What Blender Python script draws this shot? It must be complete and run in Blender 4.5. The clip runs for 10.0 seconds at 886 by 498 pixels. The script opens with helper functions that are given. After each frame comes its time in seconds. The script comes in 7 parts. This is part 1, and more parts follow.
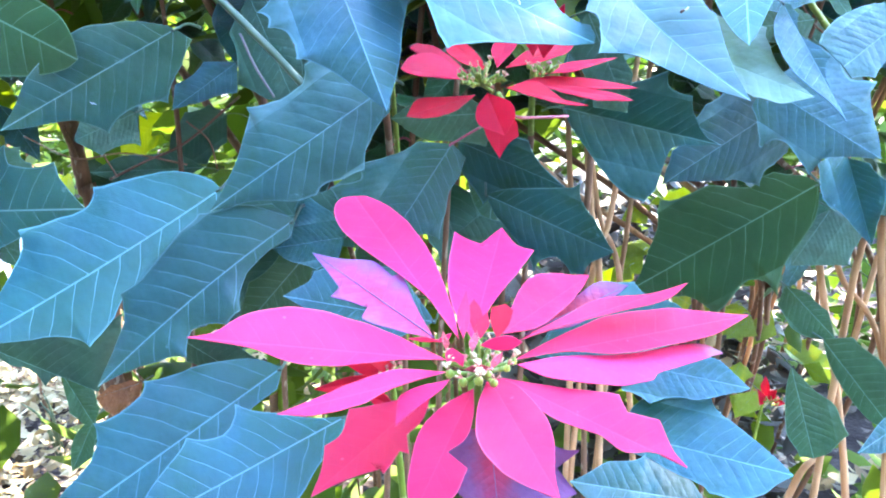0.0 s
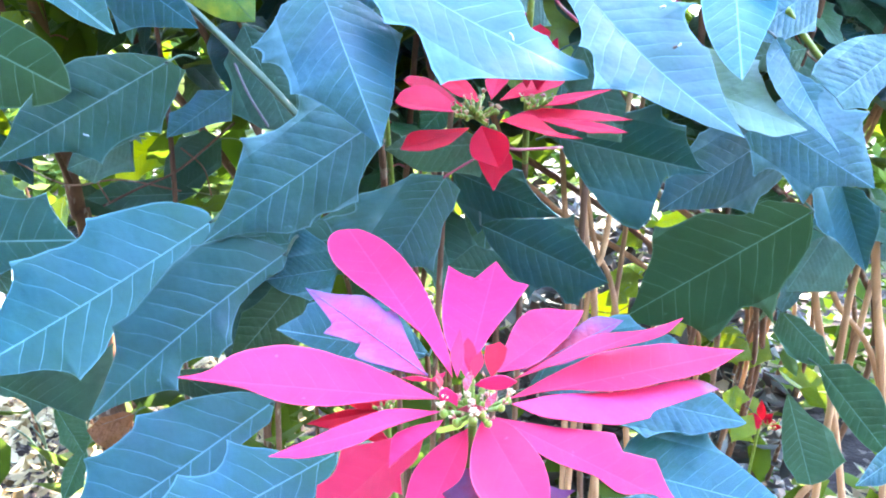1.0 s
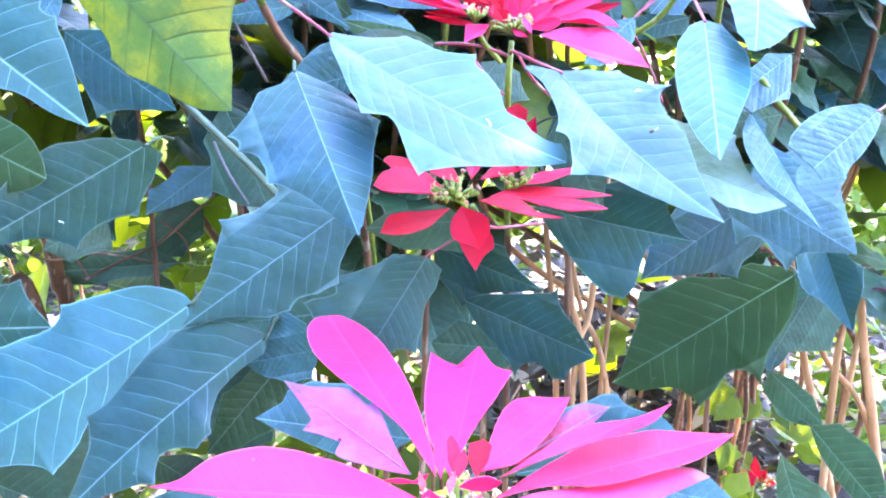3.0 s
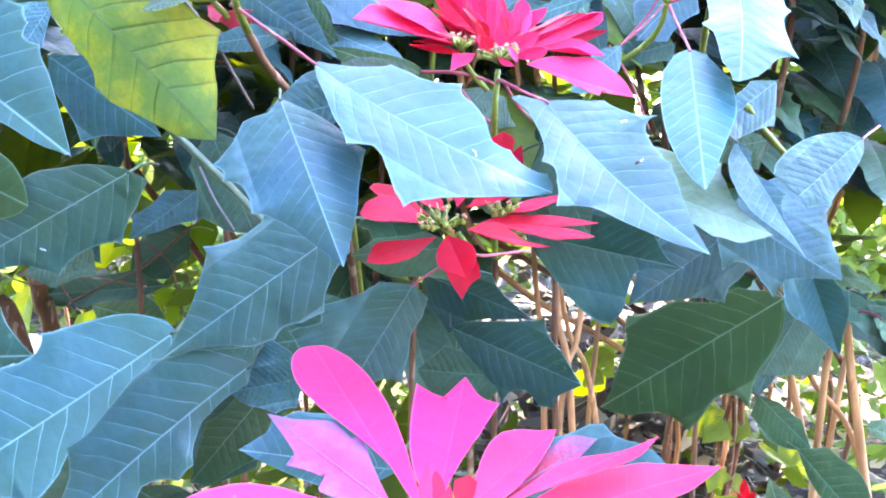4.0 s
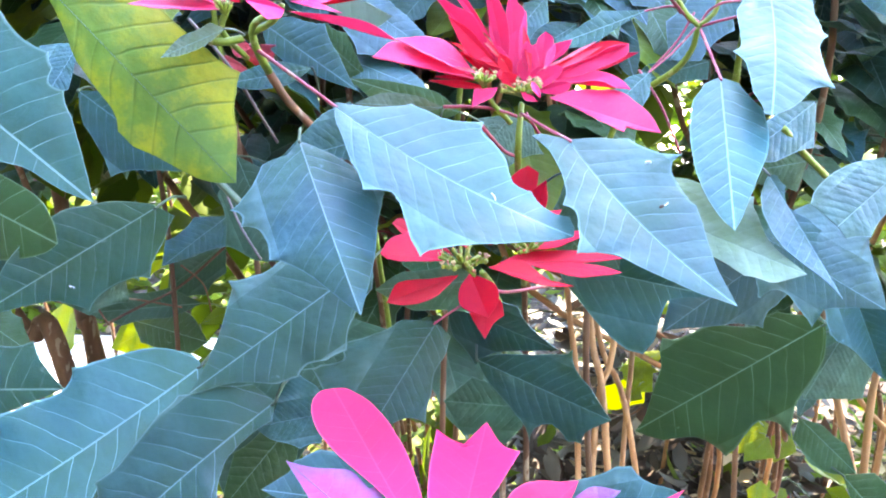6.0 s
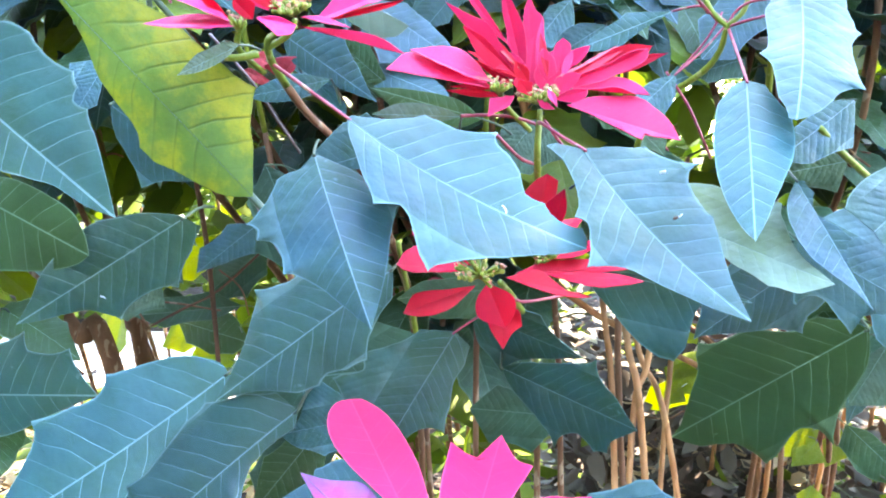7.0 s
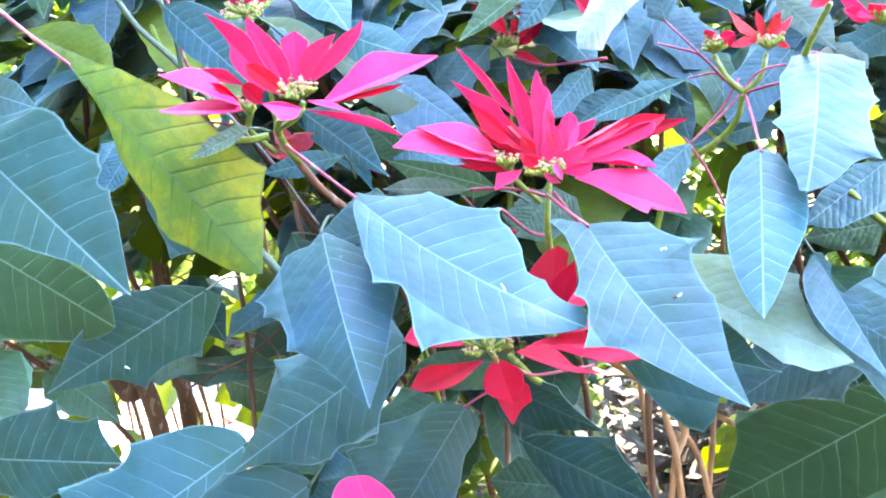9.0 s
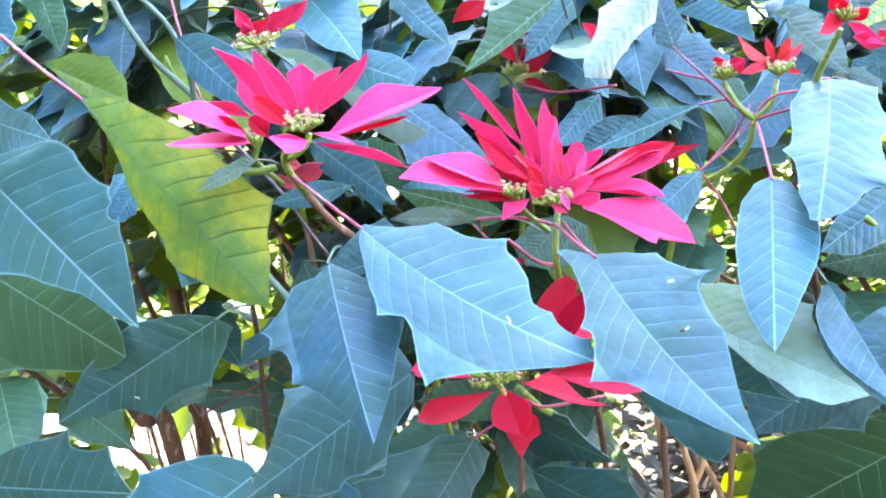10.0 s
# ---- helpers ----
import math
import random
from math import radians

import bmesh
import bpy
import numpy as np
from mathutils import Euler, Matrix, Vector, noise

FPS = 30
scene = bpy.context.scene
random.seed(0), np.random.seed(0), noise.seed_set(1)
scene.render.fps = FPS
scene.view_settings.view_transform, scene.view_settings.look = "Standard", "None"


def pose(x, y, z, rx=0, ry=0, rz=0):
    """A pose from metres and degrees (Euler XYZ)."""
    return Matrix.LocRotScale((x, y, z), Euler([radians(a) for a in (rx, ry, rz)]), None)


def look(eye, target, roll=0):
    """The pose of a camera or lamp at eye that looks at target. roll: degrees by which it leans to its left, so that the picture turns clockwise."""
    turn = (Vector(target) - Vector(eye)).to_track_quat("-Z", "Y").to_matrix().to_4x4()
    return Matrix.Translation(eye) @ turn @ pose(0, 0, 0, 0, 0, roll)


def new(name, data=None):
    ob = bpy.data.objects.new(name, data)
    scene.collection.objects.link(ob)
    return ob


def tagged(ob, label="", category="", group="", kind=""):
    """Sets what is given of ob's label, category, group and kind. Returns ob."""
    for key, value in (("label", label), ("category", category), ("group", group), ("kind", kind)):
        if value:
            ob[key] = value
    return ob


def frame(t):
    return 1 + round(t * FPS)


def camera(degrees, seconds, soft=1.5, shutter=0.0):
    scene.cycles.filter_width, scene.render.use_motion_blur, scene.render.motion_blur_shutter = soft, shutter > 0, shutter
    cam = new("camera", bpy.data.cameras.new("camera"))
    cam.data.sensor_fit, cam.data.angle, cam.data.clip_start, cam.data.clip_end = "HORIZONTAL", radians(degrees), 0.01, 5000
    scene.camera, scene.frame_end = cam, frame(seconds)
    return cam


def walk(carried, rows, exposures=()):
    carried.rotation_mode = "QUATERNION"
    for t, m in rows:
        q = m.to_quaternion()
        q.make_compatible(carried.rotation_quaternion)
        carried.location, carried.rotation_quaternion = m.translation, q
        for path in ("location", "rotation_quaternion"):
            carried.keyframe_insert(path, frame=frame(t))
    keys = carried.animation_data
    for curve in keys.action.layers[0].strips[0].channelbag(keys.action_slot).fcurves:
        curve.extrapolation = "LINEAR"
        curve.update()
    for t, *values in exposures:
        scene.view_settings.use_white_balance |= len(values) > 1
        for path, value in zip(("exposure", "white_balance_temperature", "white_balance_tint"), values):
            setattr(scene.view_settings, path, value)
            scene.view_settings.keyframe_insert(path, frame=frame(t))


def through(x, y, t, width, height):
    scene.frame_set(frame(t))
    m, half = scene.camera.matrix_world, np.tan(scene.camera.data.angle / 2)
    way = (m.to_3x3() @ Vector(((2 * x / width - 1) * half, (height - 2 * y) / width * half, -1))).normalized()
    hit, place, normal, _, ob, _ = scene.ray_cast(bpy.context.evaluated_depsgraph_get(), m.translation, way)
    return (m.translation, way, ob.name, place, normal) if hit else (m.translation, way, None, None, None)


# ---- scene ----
# Camera and its way: a phone lifted slowly in front of a poinsettia bush.
cam = camera(59.9, 10.0, soft=2.0)
PATH = [
    (0, (0.0171, 0.0030, 1.2430), (-0.0233, 0.9741, 1.0079), 1.95),
    (0.5, (0.0161, 0.0037, 1.2469), (-0.0230, 0.9780, 1.0247), 1.82),
    (1, (0.0174, 0.0078, 1.2524), (-0.0179, 0.9846, 1.0411), 1.96),
    (1.5, (0.0176, 0.0135, 1.2606), (-0.0201, 0.9929, 1.0621), 1.40),
    (2, (0.0178, 0.0127, 1.2680), (-0.0179, 0.9967, 1.0934), 1.15),
    (2.5, (0.0196, 0.0161, 1.2715), (-0.0107, 1.0026, 1.1104), 0.92),
    (4, (0.0225, 0.0236, 1.2823), (0.0154, 1.0157, 1.1564), 1.00),
    (4.5, (0.0251, 0.0269, 1.2886), (0.0089, 1.0192, 1.1658), 0.64),
    (5, (0.0269, 0.0307, 1.3011), (-0.0016, 1.0222, 1.1743), 0.52),
    (5.5, (0.0293, 0.0328, 1.3062), (-0.0097, 1.0240, 1.1794), 0.57),
    (7, (0.0601, 0.0408, 1.3212), (-0.0683, 1.0231, 1.1848), -0.59),
    (7.5, (0.0748, 0.0422, 1.3259), (-0.0831, 1.0230, 1.2110), -0.79),
    (8, (0.0849, 0.0440, 1.3292), (-0.0891, 1.0232, 1.2250), -0.83),
    (8.5, (0.0907, 0.0455, 1.3341), (-0.0974, 1.0236, 1.2453), -1.07),
    (9, (0.0964, 0.0470, 1.3389), (-0.1085, 1.0231, 1.2660), -1.45),
    (9.5, (0.1019, 0.0493, 1.3432), (-0.1165, 1.0236, 1.2864), -1.58),
    (10, (0.1048, 0.0520, 1.3456), (-0.1249, 1.0242, 1.2997), -1.76),
]
EXPOSURE = [(0.0, 5.69, 6650, 12), (1.5, 5.76, 6850, 15), (2.0, 6.02, 6800, 19), (2.5, 6.1, 6800, 27), (4.0, 5.9, 7600, 24), (4.5, 5.87, 7950, 23), (5.0, 6.18, 8300, 35), (5.5, 5.83, 8450, 26), (7.0, 5.7, 8700, 14), (8.0, 5.8, 8450, 15), (8.5, 5.85, 8300, 17), (9.0, 5.82, 8050, 20), (10.0, 5.64, 7950, 18)]
walk(cam, [(t, look(eye, target, roll)) for t, eye, target, roll in PATH], EXPOSURE)

# ---- light: clear sky, sun ahead and to the right, behind the bush ----
SUN_HEIGHT, SUN_TURN = radians(52), radians(35)
world = bpy.data.worlds.new("sky")
scene.world = world
world.use_nodes = True
wn = world.node_tree.nodes
sky = wn.new("ShaderNodeTexSky")
sky.sky_type, sky.sun_disc = "NISHITA", False
sky.sun_elevation, sky.sun_rotation = SUN_HEIGHT, SUN_TURN
sky.air_density, sky.dust_density, sky.ozone_density = 1.0, 0.2, 3.0
world.node_tree.links.new(sky.outputs[0], wn["Background"].inputs[0])
wn["Background"].inputs[1].default_value = 0.15
sun_way = Vector((math.sin(SUN_TURN) * math.cos(SUN_HEIGHT), math.cos(SUN_TURN) * math.cos(SUN_HEIGHT), math.sin(SUN_HEIGHT)))
sun = new("sun", bpy.data.lights.new("sun", "SUN"))
sun.data.energy, sun.data.angle, sun.data.color = 2.0, radians(0.5), (1.0, 0.95, 0.86)
sun.matrix_world = look(sun_way * 30, (0, 0, 0))

# ---- materials ----


def material(name):
    m = bpy.data.materials.new(name)
    m.use_nodes = True
    m.node_tree.nodes.clear()
    return m, m.node_tree.nodes, m.node_tree.links


class Net:
    """Short ways to write a node net."""

    def __init__(self, name):
        self.m, self.nodes, self.links = material(name)

    def add(self, kind, **inputs):
        n = self.nodes.new(kind)
        for key, value in inputs.items():
            self.put(n.inputs[key.replace("_", " ")], value)
        return n

    def put(self, socket, value):
        if isinstance(value, bpy.types.NodeSocket):
            self.links.new(value, socket)
        else:
            socket.default_value = value

    def math(self, how, a, b=0.0, c=0.0):
        n = self.nodes.new("ShaderNodeMath")
        n.operation = how
        for k, v in enumerate((a, b, c)):
            self.put(n.inputs[k], v)
        return n.outputs[0]

    def mix(self, fac, a, b, how="MIX"):
        n = self.nodes.new("ShaderNodeMix")
        n.data_type, n.blend_type = "RGBA", how
        self.put(n.inputs[0], fac)
        self.put(n.inputs[6], (*a, 1) if isinstance(a, tuple) else a)
        self.put(n.inputs[7], (*b, 1) if isinstance(b, tuple) else b)
        return n.outputs[2]

    def noise(self, scale, detail=3.0, vector=None, rough=0.5):
        n = self.add("ShaderNodeTexNoise", Scale=scale, Detail=detail, Roughness=rough)
        if vector is not None:
            self.links.new(vector, n.inputs["Vector"])
        return n.outputs[0]

    def ramp(self, value, lo, hi):
        n = self.nodes.new("ShaderNodeMapRange")
        n.interpolation_type = "SMOOTHSTEP"
        for k, v in enumerate((value, lo, hi, 0.0, 1.0)):
            self.put(n.inputs[k], v)
        return n.outputs[0]

    def done(self, shader):
        out = self.nodes.new("ShaderNodeOutputMaterial")
        self.links.new(shader, out.inputs[0])
        return self.m


def blade_material(name, deep, light, vein, glow, through=0.25, rough=0.42, gloss=0.38, veins=12, vein_width=0.028, vein_strength=0.82, mottle=None, mottle_at=(0.5, 0.7), edge=None, tip=None, crumple=0.52, sheen=0.0, rim_strength=0.45, value=(0.76, 0.46), hue=0.03):
    """Leaf or bract. The UV holds the place along the midrib and, signed, out from it, both as parts of the length."""
    n = Net(name)
    uv = n.nodes.new("ShaderNodeUVMap")
    uv.uv_map = "blade"
    at = n.add("ShaderNodeSeparateXYZ", Vector=uv.outputs[0])
    span = n.nodes.new("ShaderNodeUVMap")
    span.uv_map = "span"
    margin = n.ramp(n.add("ShaderNodeSeparateXYZ", Vector=span.outputs[0]).outputs[0], 0.955, 0.985)
    info = n.nodes.new("ShaderNodeObjectInfo")
    place = n.nodes.new("ShaderNodeTexCoord").outputs["Object"]
    wob = n.math("MULTIPLY", n.math("SUBTRACT", n.noise(7.0, 2.0, uv.outputs[0]), 0.5), 0.025)
    out = n.math("ABSOLUTE", at.outputs[1])
    sway = n.add("ShaderNodeCombineXYZ", X=at.outputs[0], Y=n.math("MULTIPLY", info.outputs["Random"], 9.0), Z=n.math("SIGN", at.outputs[1]))
    wob = n.math("ADD", wob, n.math("MULTIPLY", n.math("SUBTRACT", n.noise(4.5, 1.0, sway.outputs[0]), 0.5), 0.07))
    side = n.math("MULTIPLY", n.math("SIGN", at.outputs[1]), 0.02)
    lead = n.math("SUBTRACT", n.math("ADD", at.outputs[0], wob), n.math("MULTIPLY", out, 0.62))
    lead = n.math("ADD", n.math("ADD", lead, side), n.math("MULTIPLY", n.math("MULTIPLY", out, out), -0.5))
    saw = n.math("PINGPONG", n.math("MULTIPLY", lead, float(veins)), 0.5)
    width = n.math("SUBTRACT", vein_width, n.math("MULTIPLY", out, 0.07))
    lateral = n.math("SUBTRACT", 1.0, n.ramp(saw, 0.01, width))
    fade = n.math("MULTIPLY", n.ramp(at.outputs[0], 0.99, 0.75), n.ramp(out, 0.42, 0.12))
    lateral = n.math("MULTIPLY", lateral, fade)
    shift = n.add("ShaderNodeCombineXYZ", X=at.outputs[0], Y=at.outputs[1], Z=n.math("MULTIPLY", info.outputs["Random"], 7.0))
    worn = n.ramp(n.noise(6.0, 3.0, shift.outputs[0]), 0.32, 0.62)
    lateral = n.math("MULTIPLY", lateral, n.math("ADD", 0.3, n.math("MULTIPLY", worn, 0.7)))
    mid = n.ramp(out, 0.0048, 0.0016)
    warp = n.add("ShaderNodeVectorMath")
    n.put(warp.inputs[0], uv.outputs[0])
    n.put(warp.inputs[1], n.add("ShaderNodeTexNoise", Vector=uv.outputs[0], Scale=20.0, Detail=3.0).outputs["Color"])
    net = n.add("ShaderNodeTexVoronoi", Vector=warp.outputs[0], Scale=46.0)
    net.feature = "DISTANCE_TO_EDGE"
    fine = n.math("MULTIPLY", n.ramp(net.outputs["Distance"], 0.06, 0.0), 0.34)
    lines = n.math("MAXIMUM", n.math("MAXIMUM", lateral, mid), fine)
    big = n.ramp(n.noise(16.0, 3.0, place), 0.3, 0.7)
    grain = n.noise(260.0, 4.0, place)
    colour = n.mix(big, deep, light)
    hazy = n.ramp(n.noise(3.2, 4.0, shift.outputs[0], 0.6), 0.40, 0.66)
    if crumple > 0.1:
        colour = n.mix(n.math("MULTIPLY", hazy, 0.75), colour, (deep[0], deep[1] * 1.0, deep[2] * 0.62))
        young = n.ramp(n.math("ADD", at.outputs[0], n.math("MULTIPLY", n.noise(2.6, 3.0, shift.outputs[0]), 0.6)), 0.75, 0.25)
        colour = n.mix(n.math("MULTIPLY", young, 0.6), colour, (deep[0] * 1.3, deep[1] * 1.05, deep[2] * 0.55))
    if mottle:
        patch = n.ramp(n.math("ADD", n.noise(12.0, 7.0, uv.outputs[0], 0.75), n.math("MULTIPLY", out, 1.3)), *mottle_at)
        colour = n.mix(patch, colour, mottle)
    if tip:
        ends = n.ramp(n.math("ADD", at.outputs[0], n.math("MULTIPLY", n.noise(6.0, 2.0, uv.outputs[0]), 0.5)), tip[1], tip[2])
        colour = n.mix(ends, colour, tip[0])
    if edge:
        colour = n.mix(n.ramp(n.math("ADD", out, n.math("MULTIPLY", n.noise(8.0, 3.0, uv.outputs[0]), 0.25)), 0.17, 0.34), colour, edge)
    colour = n.mix(n.math("MULTIPLY", lines, vein_strength), colour, vein)
    colour = n.mix(n.math("MULTIPLY", margin, rim_strength), colour, vein)
    tone = n.add("ShaderNodeHueSaturation", Color=colour)
    cloud = n.math("MULTIPLY", n.math("SUBTRACT", n.noise(4.0, 4.0, shift.outputs[0], 0.6), 0.5), 0.7 if crumple > 0.1 else 0.15)
    n.put(tone.inputs["Value"], n.math("ADD", cloud, n.math("ADD", value[0], n.math("MULTIPLY", info.outputs["Random"], value[1]))))
    n.put(tone.inputs["Hue"], n.math("ADD", 0.5 - hue / 2, n.math("MULTIPLY", n.math("FRACT", n.math("MULTIPLY", info.outputs["Random"], 7.3)), hue)))
    speck = n.ramp(n.noise(90.0, 2.0, place), 0.73, 0.78)
    colour = n.mix(n.math("MULTIPLY", speck, 0.35), tone.outputs[0], vein)
    pillow = n.math("MULTIPLY", n.math("SINE", n.math("MULTIPLY", saw, 3.1416)), n.math("ADD", 0.35, n.math("MULTIPLY", worn, 0.65)))
    lift = n.math("ADD", n.math("MULTIPLY", lateral, -0.5), n.math("MULTIPLY", pillow, 0.55 * crumple))
    lift = n.math("ADD", lift, n.math("MULTIPLY", n.noise(6.0, 2.0, shift.outputs[0]), 3.6 * crumple))
    lift = n.math("ADD", lift, n.math("MULTIPLY", n.noise(28.0, 3.0, uv.outputs[0]), 0.85 * crumple))
    lift = n.math("ADD", lift, n.math("MULTIPLY", grain, 0.12))
    bump = n.add("ShaderNodeBump", Strength=0.55 if crumple > 0.1 else 0.22, Distance=0.0016, Height=lift)
    skin = n.add("ShaderNodeBsdfPrincipled", Base_Color=colour, Normal=bump.outputs[0])
    n.put(skin.inputs["Roughness"], n.math("ADD", n.math("ADD", rough, n.math("MULTIPLY", hazy, 0.16)), n.math("MULTIPLY", n.math("SUBTRACT", grain, 0.5), 0.25)))
    skin.inputs["Specular IOR Level"].default_value = gloss
    skin.inputs["Sheen Weight"].default_value = sheen
    skin.inputs["Sheen Roughness"].default_value = 0.4
    lit = n.add("ShaderNodeBsdfTranslucent", Normal=bump.outputs[0])
    n.put(lit.inputs[0], n.mix(0.35, glow, colour))
    both = n.add("ShaderNodeMixShader", Fac=through)
    n.links.new(skin.outputs[0], both.inputs[1])
    n.links.new(lit.outputs[0], both.inputs[2])
    return n.done(both.outputs[0])


VEIN = (0.17, 0.35, 0.375)
MATS = {
    "leaf": blade_material("leaf_green", (0.005, 0.060, 0.084), (0.010, 0.085, 0.120), VEIN, (0.25, 0.42, 0.04)),
    "leaf_teal": blade_material("leaf_teal", (0.006, 0.054, 0.060), (0.011, 0.076, 0.082), (0.19, 0.33, 0.31), (0.25, 0.42, 0.04)),
    "leaf_olive": blade_material("leaf_olive", (0.012, 0.060, 0.027), (0.022, 0.086, 0.036), (0.20, 0.36, 0.23), (0.28, 0.42, 0.04)),
    "leaf_dark": blade_material("leaf_dark", (0.013, 0.054, 0.036), (0.022, 0.080, 0.047), (0.09, 0.19, 0.13), (0.2, 0.36, 0.03), through=0.12),
    "leaf_grey": blade_material("leaf_grey", (0.075, 0.125, 0.105), (0.105, 0.165, 0.140), VEIN, (0.25, 0.40, 0.10)),
    # Yellow-green copy of the leaf: sunlight through it is put into the colour.
    "leaf_sun": blade_material("leaf_sunlit_tint", (0.085, 0.155, 0.015), (0.14, 0.22, 0.02), (0.24, 0.32, 0.07), (0.60, 0.68, 0.03), through=0.45),
    "leaf_pale": blade_material("leaf_underside", (0.115, 0.195, 0.150), (0.150, 0.240, 0.190), (0.28, 0.38, 0.30), (0.4, 0.5, 0.2), vein_strength=0.6, rough=0.6, gloss=0.3),
    # Pale base stands for glare on this leaf; the brown edge is its own.
    "leaf_white": blade_material("leaf_painted_glare", (0.10, 0.16, 0.155), (0.17, 0.23, 0.22), (0.24, 0.30, 0.28), (0.5, 0.5, 0.3), edge=(0.36, 0.30, 0.18), vein_strength=0.3),
    "leaf_brown": blade_material("leaf_withered", (0.13, 0.040, 0.012), (0.20, 0.070, 0.020), (0.22, 0.10, 0.05), (0.45, 0.20, 0.05), veins=9, vein_strength=0.4, crumple=0.8, gloss=0.3, rough=0.6),
    "leaf_yellow": blade_material("leaf_yellowing", (0.075, 0.190, 0.050), (0.135, 0.270, 0.055), (0.022, 0.075, 0.025), (0.45, 0.60, 0.04), vein_strength=0.85, mottle=(0.46, 0.42, 0.03), mottle_at=(0.50, 0.80), veins=11, vein_width=0.10, crumple=0.8, through=0.42, gloss=0.42),
    "bract": blade_material("bract_pink", (0.62, 0.012, 0.068), (0.70, 0.018, 0.090), (0.82, 0.20, 0.36), (0.90, 0.04, 0.20), through=0.35, rough=0.5, gloss=0.26, vein_strength=0.10, crumple=0.06, rim_strength=0.30, value=(0.88, 0.24), hue=0.006),
    "bract_rose": blade_material("bract_rose", (0.62, 0.022, 0.105), (0.70, 0.032, 0.140), (0.82, 0.20, 0.36), (0.90, 0.03, 0.20), through=0.35, rough=0.5, gloss=0.26, vein_strength=0.10, crumple=0.06, rim_strength=0.30, value=(0.88, 0.24), hue=0.006),
    "bract_red": blade_material("bract_red", (0.52, 0.007, 0.030), (0.62, 0.011, 0.050), (0.70, 0.03, 0.10), (0.95, 0.02, 0.10), through=0.35, rough=0.5, gloss=0.26, vein_strength=0.10, crumple=0.06, rim_strength=0.30, value=(0.88, 0.24), hue=0.0065),
    "bract_tip": blade_material("bract_pink_green_tip", (0.66, 0.028, 0.110), (0.74, 0.038, 0.135), (0.74, 0.07, 0.18), (0.90, 0.04, 0.17), through=0.35, rough=0.5, gloss=0.35, vein_strength=0.10, crumple=0.06, rim_strength=0.30, value=(0.88, 0.24), hue=0.006, tip=((0.20, 0.12, 0.16), 1.12, 1.3)),
    "bract_purple": blade_material("bract_half_green", (0.36, 0.026, 0.085), (0.50, 0.036, 0.108), (0.18, 0.065, 0.210), (0.7, 0.05, 0.2), through=0.3, rough=0.5, gloss=0.4, vein_strength=0.55, rim_strength=0.7, edge=(0.22, 0.085, 0.24), tip=((0.18, 0.060, 0.20), 0.80, 1.25), hue=0.012),
    "bract_coral": blade_material("bract_coral", (0.72, 0.03, 0.05), (0.80, 0.06, 0.09), (0.8, 0.12, 0.14), (0.95, 0.08, 0.10), through=0.35, rough=0.5, hue=0.012),
    "bract_dusk": blade_material("bract_young", (0.48, 0.05, 0.09), (0.58, 0.09, 0.13), (0.5, 0.12, 0.15), (0.7, 0.1, 0.15), through=0.3, rough=0.5, hue=0.012),
}


def plain_material(name, a, b, scale=40.0, rough=0.6, gloss=0.4, bump=0.3, spots=None, stretch=(1, 1, 1), distance=0.001):
    """A grown or earthy surface: two tones at two scales, fine relief."""
    n = Net(name)
    co = n.add("ShaderNodeMapping")
    n.links.new(n.nodes.new("ShaderNodeTexCoord").outputs["Object"], co.inputs[0])
    co.inputs["Scale"].default_value = stretch
    co = co.outputs[0]
    big, small = n.noise(scale, 4.0, co, 0.6), n.noise(scale * 7, 3.0, co)
    colour = n.mix(n.ramp(big, 0.35, 0.65), a, b)
    colour = n.mix(n.math("MULTIPLY", small, 0.35), colour, tuple(0.45 * v for v in a))
    if spots:
        colour = n.mix(n.ramp(n.noise(scale * 2.2, 2.0, co), 0.60, 0.66), colour, spots)
    info = n.nodes.new("ShaderNodeObjectInfo")
    tone = n.add("ShaderNodeHueSaturation", Color=colour)
    n.put(tone.inputs["Value"], n.math("ADD", 0.85, n.math("MULTIPLY", info.outputs["Random"], 0.3)))
    lift = n.add("ShaderNodeBump", Strength=bump, Distance=distance, Height=n.math("ADD", big, n.math("MULTIPLY", small, 0.4)))
    skin = n.add("ShaderNodeBsdfPrincipled", Base_Color=tone.outputs[0], Roughness=rough, Normal=lift.outputs[0])
    skin.inputs["Specular IOR Level"].default_value = gloss
    return n.done(skin.outputs[0])


def litter_material(name, tones, through=0.2):
    """Small loose leaves, each island with its own tone."""
    n = Net(name)
    geo = n.nodes.new("ShaderNodeNewGeometry")
    ramp = n.nodes.new("ShaderNodeValToRGB")
    ramp.color_ramp.interpolation = "LINEAR"
    for k, tone in enumerate(tones):
        e = ramp.color_ramp.elements[k] if k < 2 else ramp.color_ramp.elements.new(0.5)
        e.position, e.color = k / (len(tones) - 1), (*tone, 1)
    n.links.new(geo.outputs["Random Per Island"], ramp.inputs[0])
    co = n.nodes.new("ShaderNodeTexCoord").outputs["Object"]
    colour = n.mix(n.math("MULTIPLY", n.noise(55.0, 3.0, co), 0.3), ramp.outputs[0], tuple(0.4 * v for v in tones[0]))
    skin = n.add("ShaderNodeBsdfPrincipled", Base_Color=colour, Roughness=0.65)
    skin.inputs["Specular IOR Level"].default_value = 0.25
    lit = n.add("ShaderNodeBsdfTranslucent", Color=colour)
    both = n.add("ShaderNodeMixShader", Fac=through)
    n.links.new(skin.outputs[0], both.inputs[1])
    n.links.new(lit.outputs[0], both.inputs[2])
    return n.done(both.outputs[0])


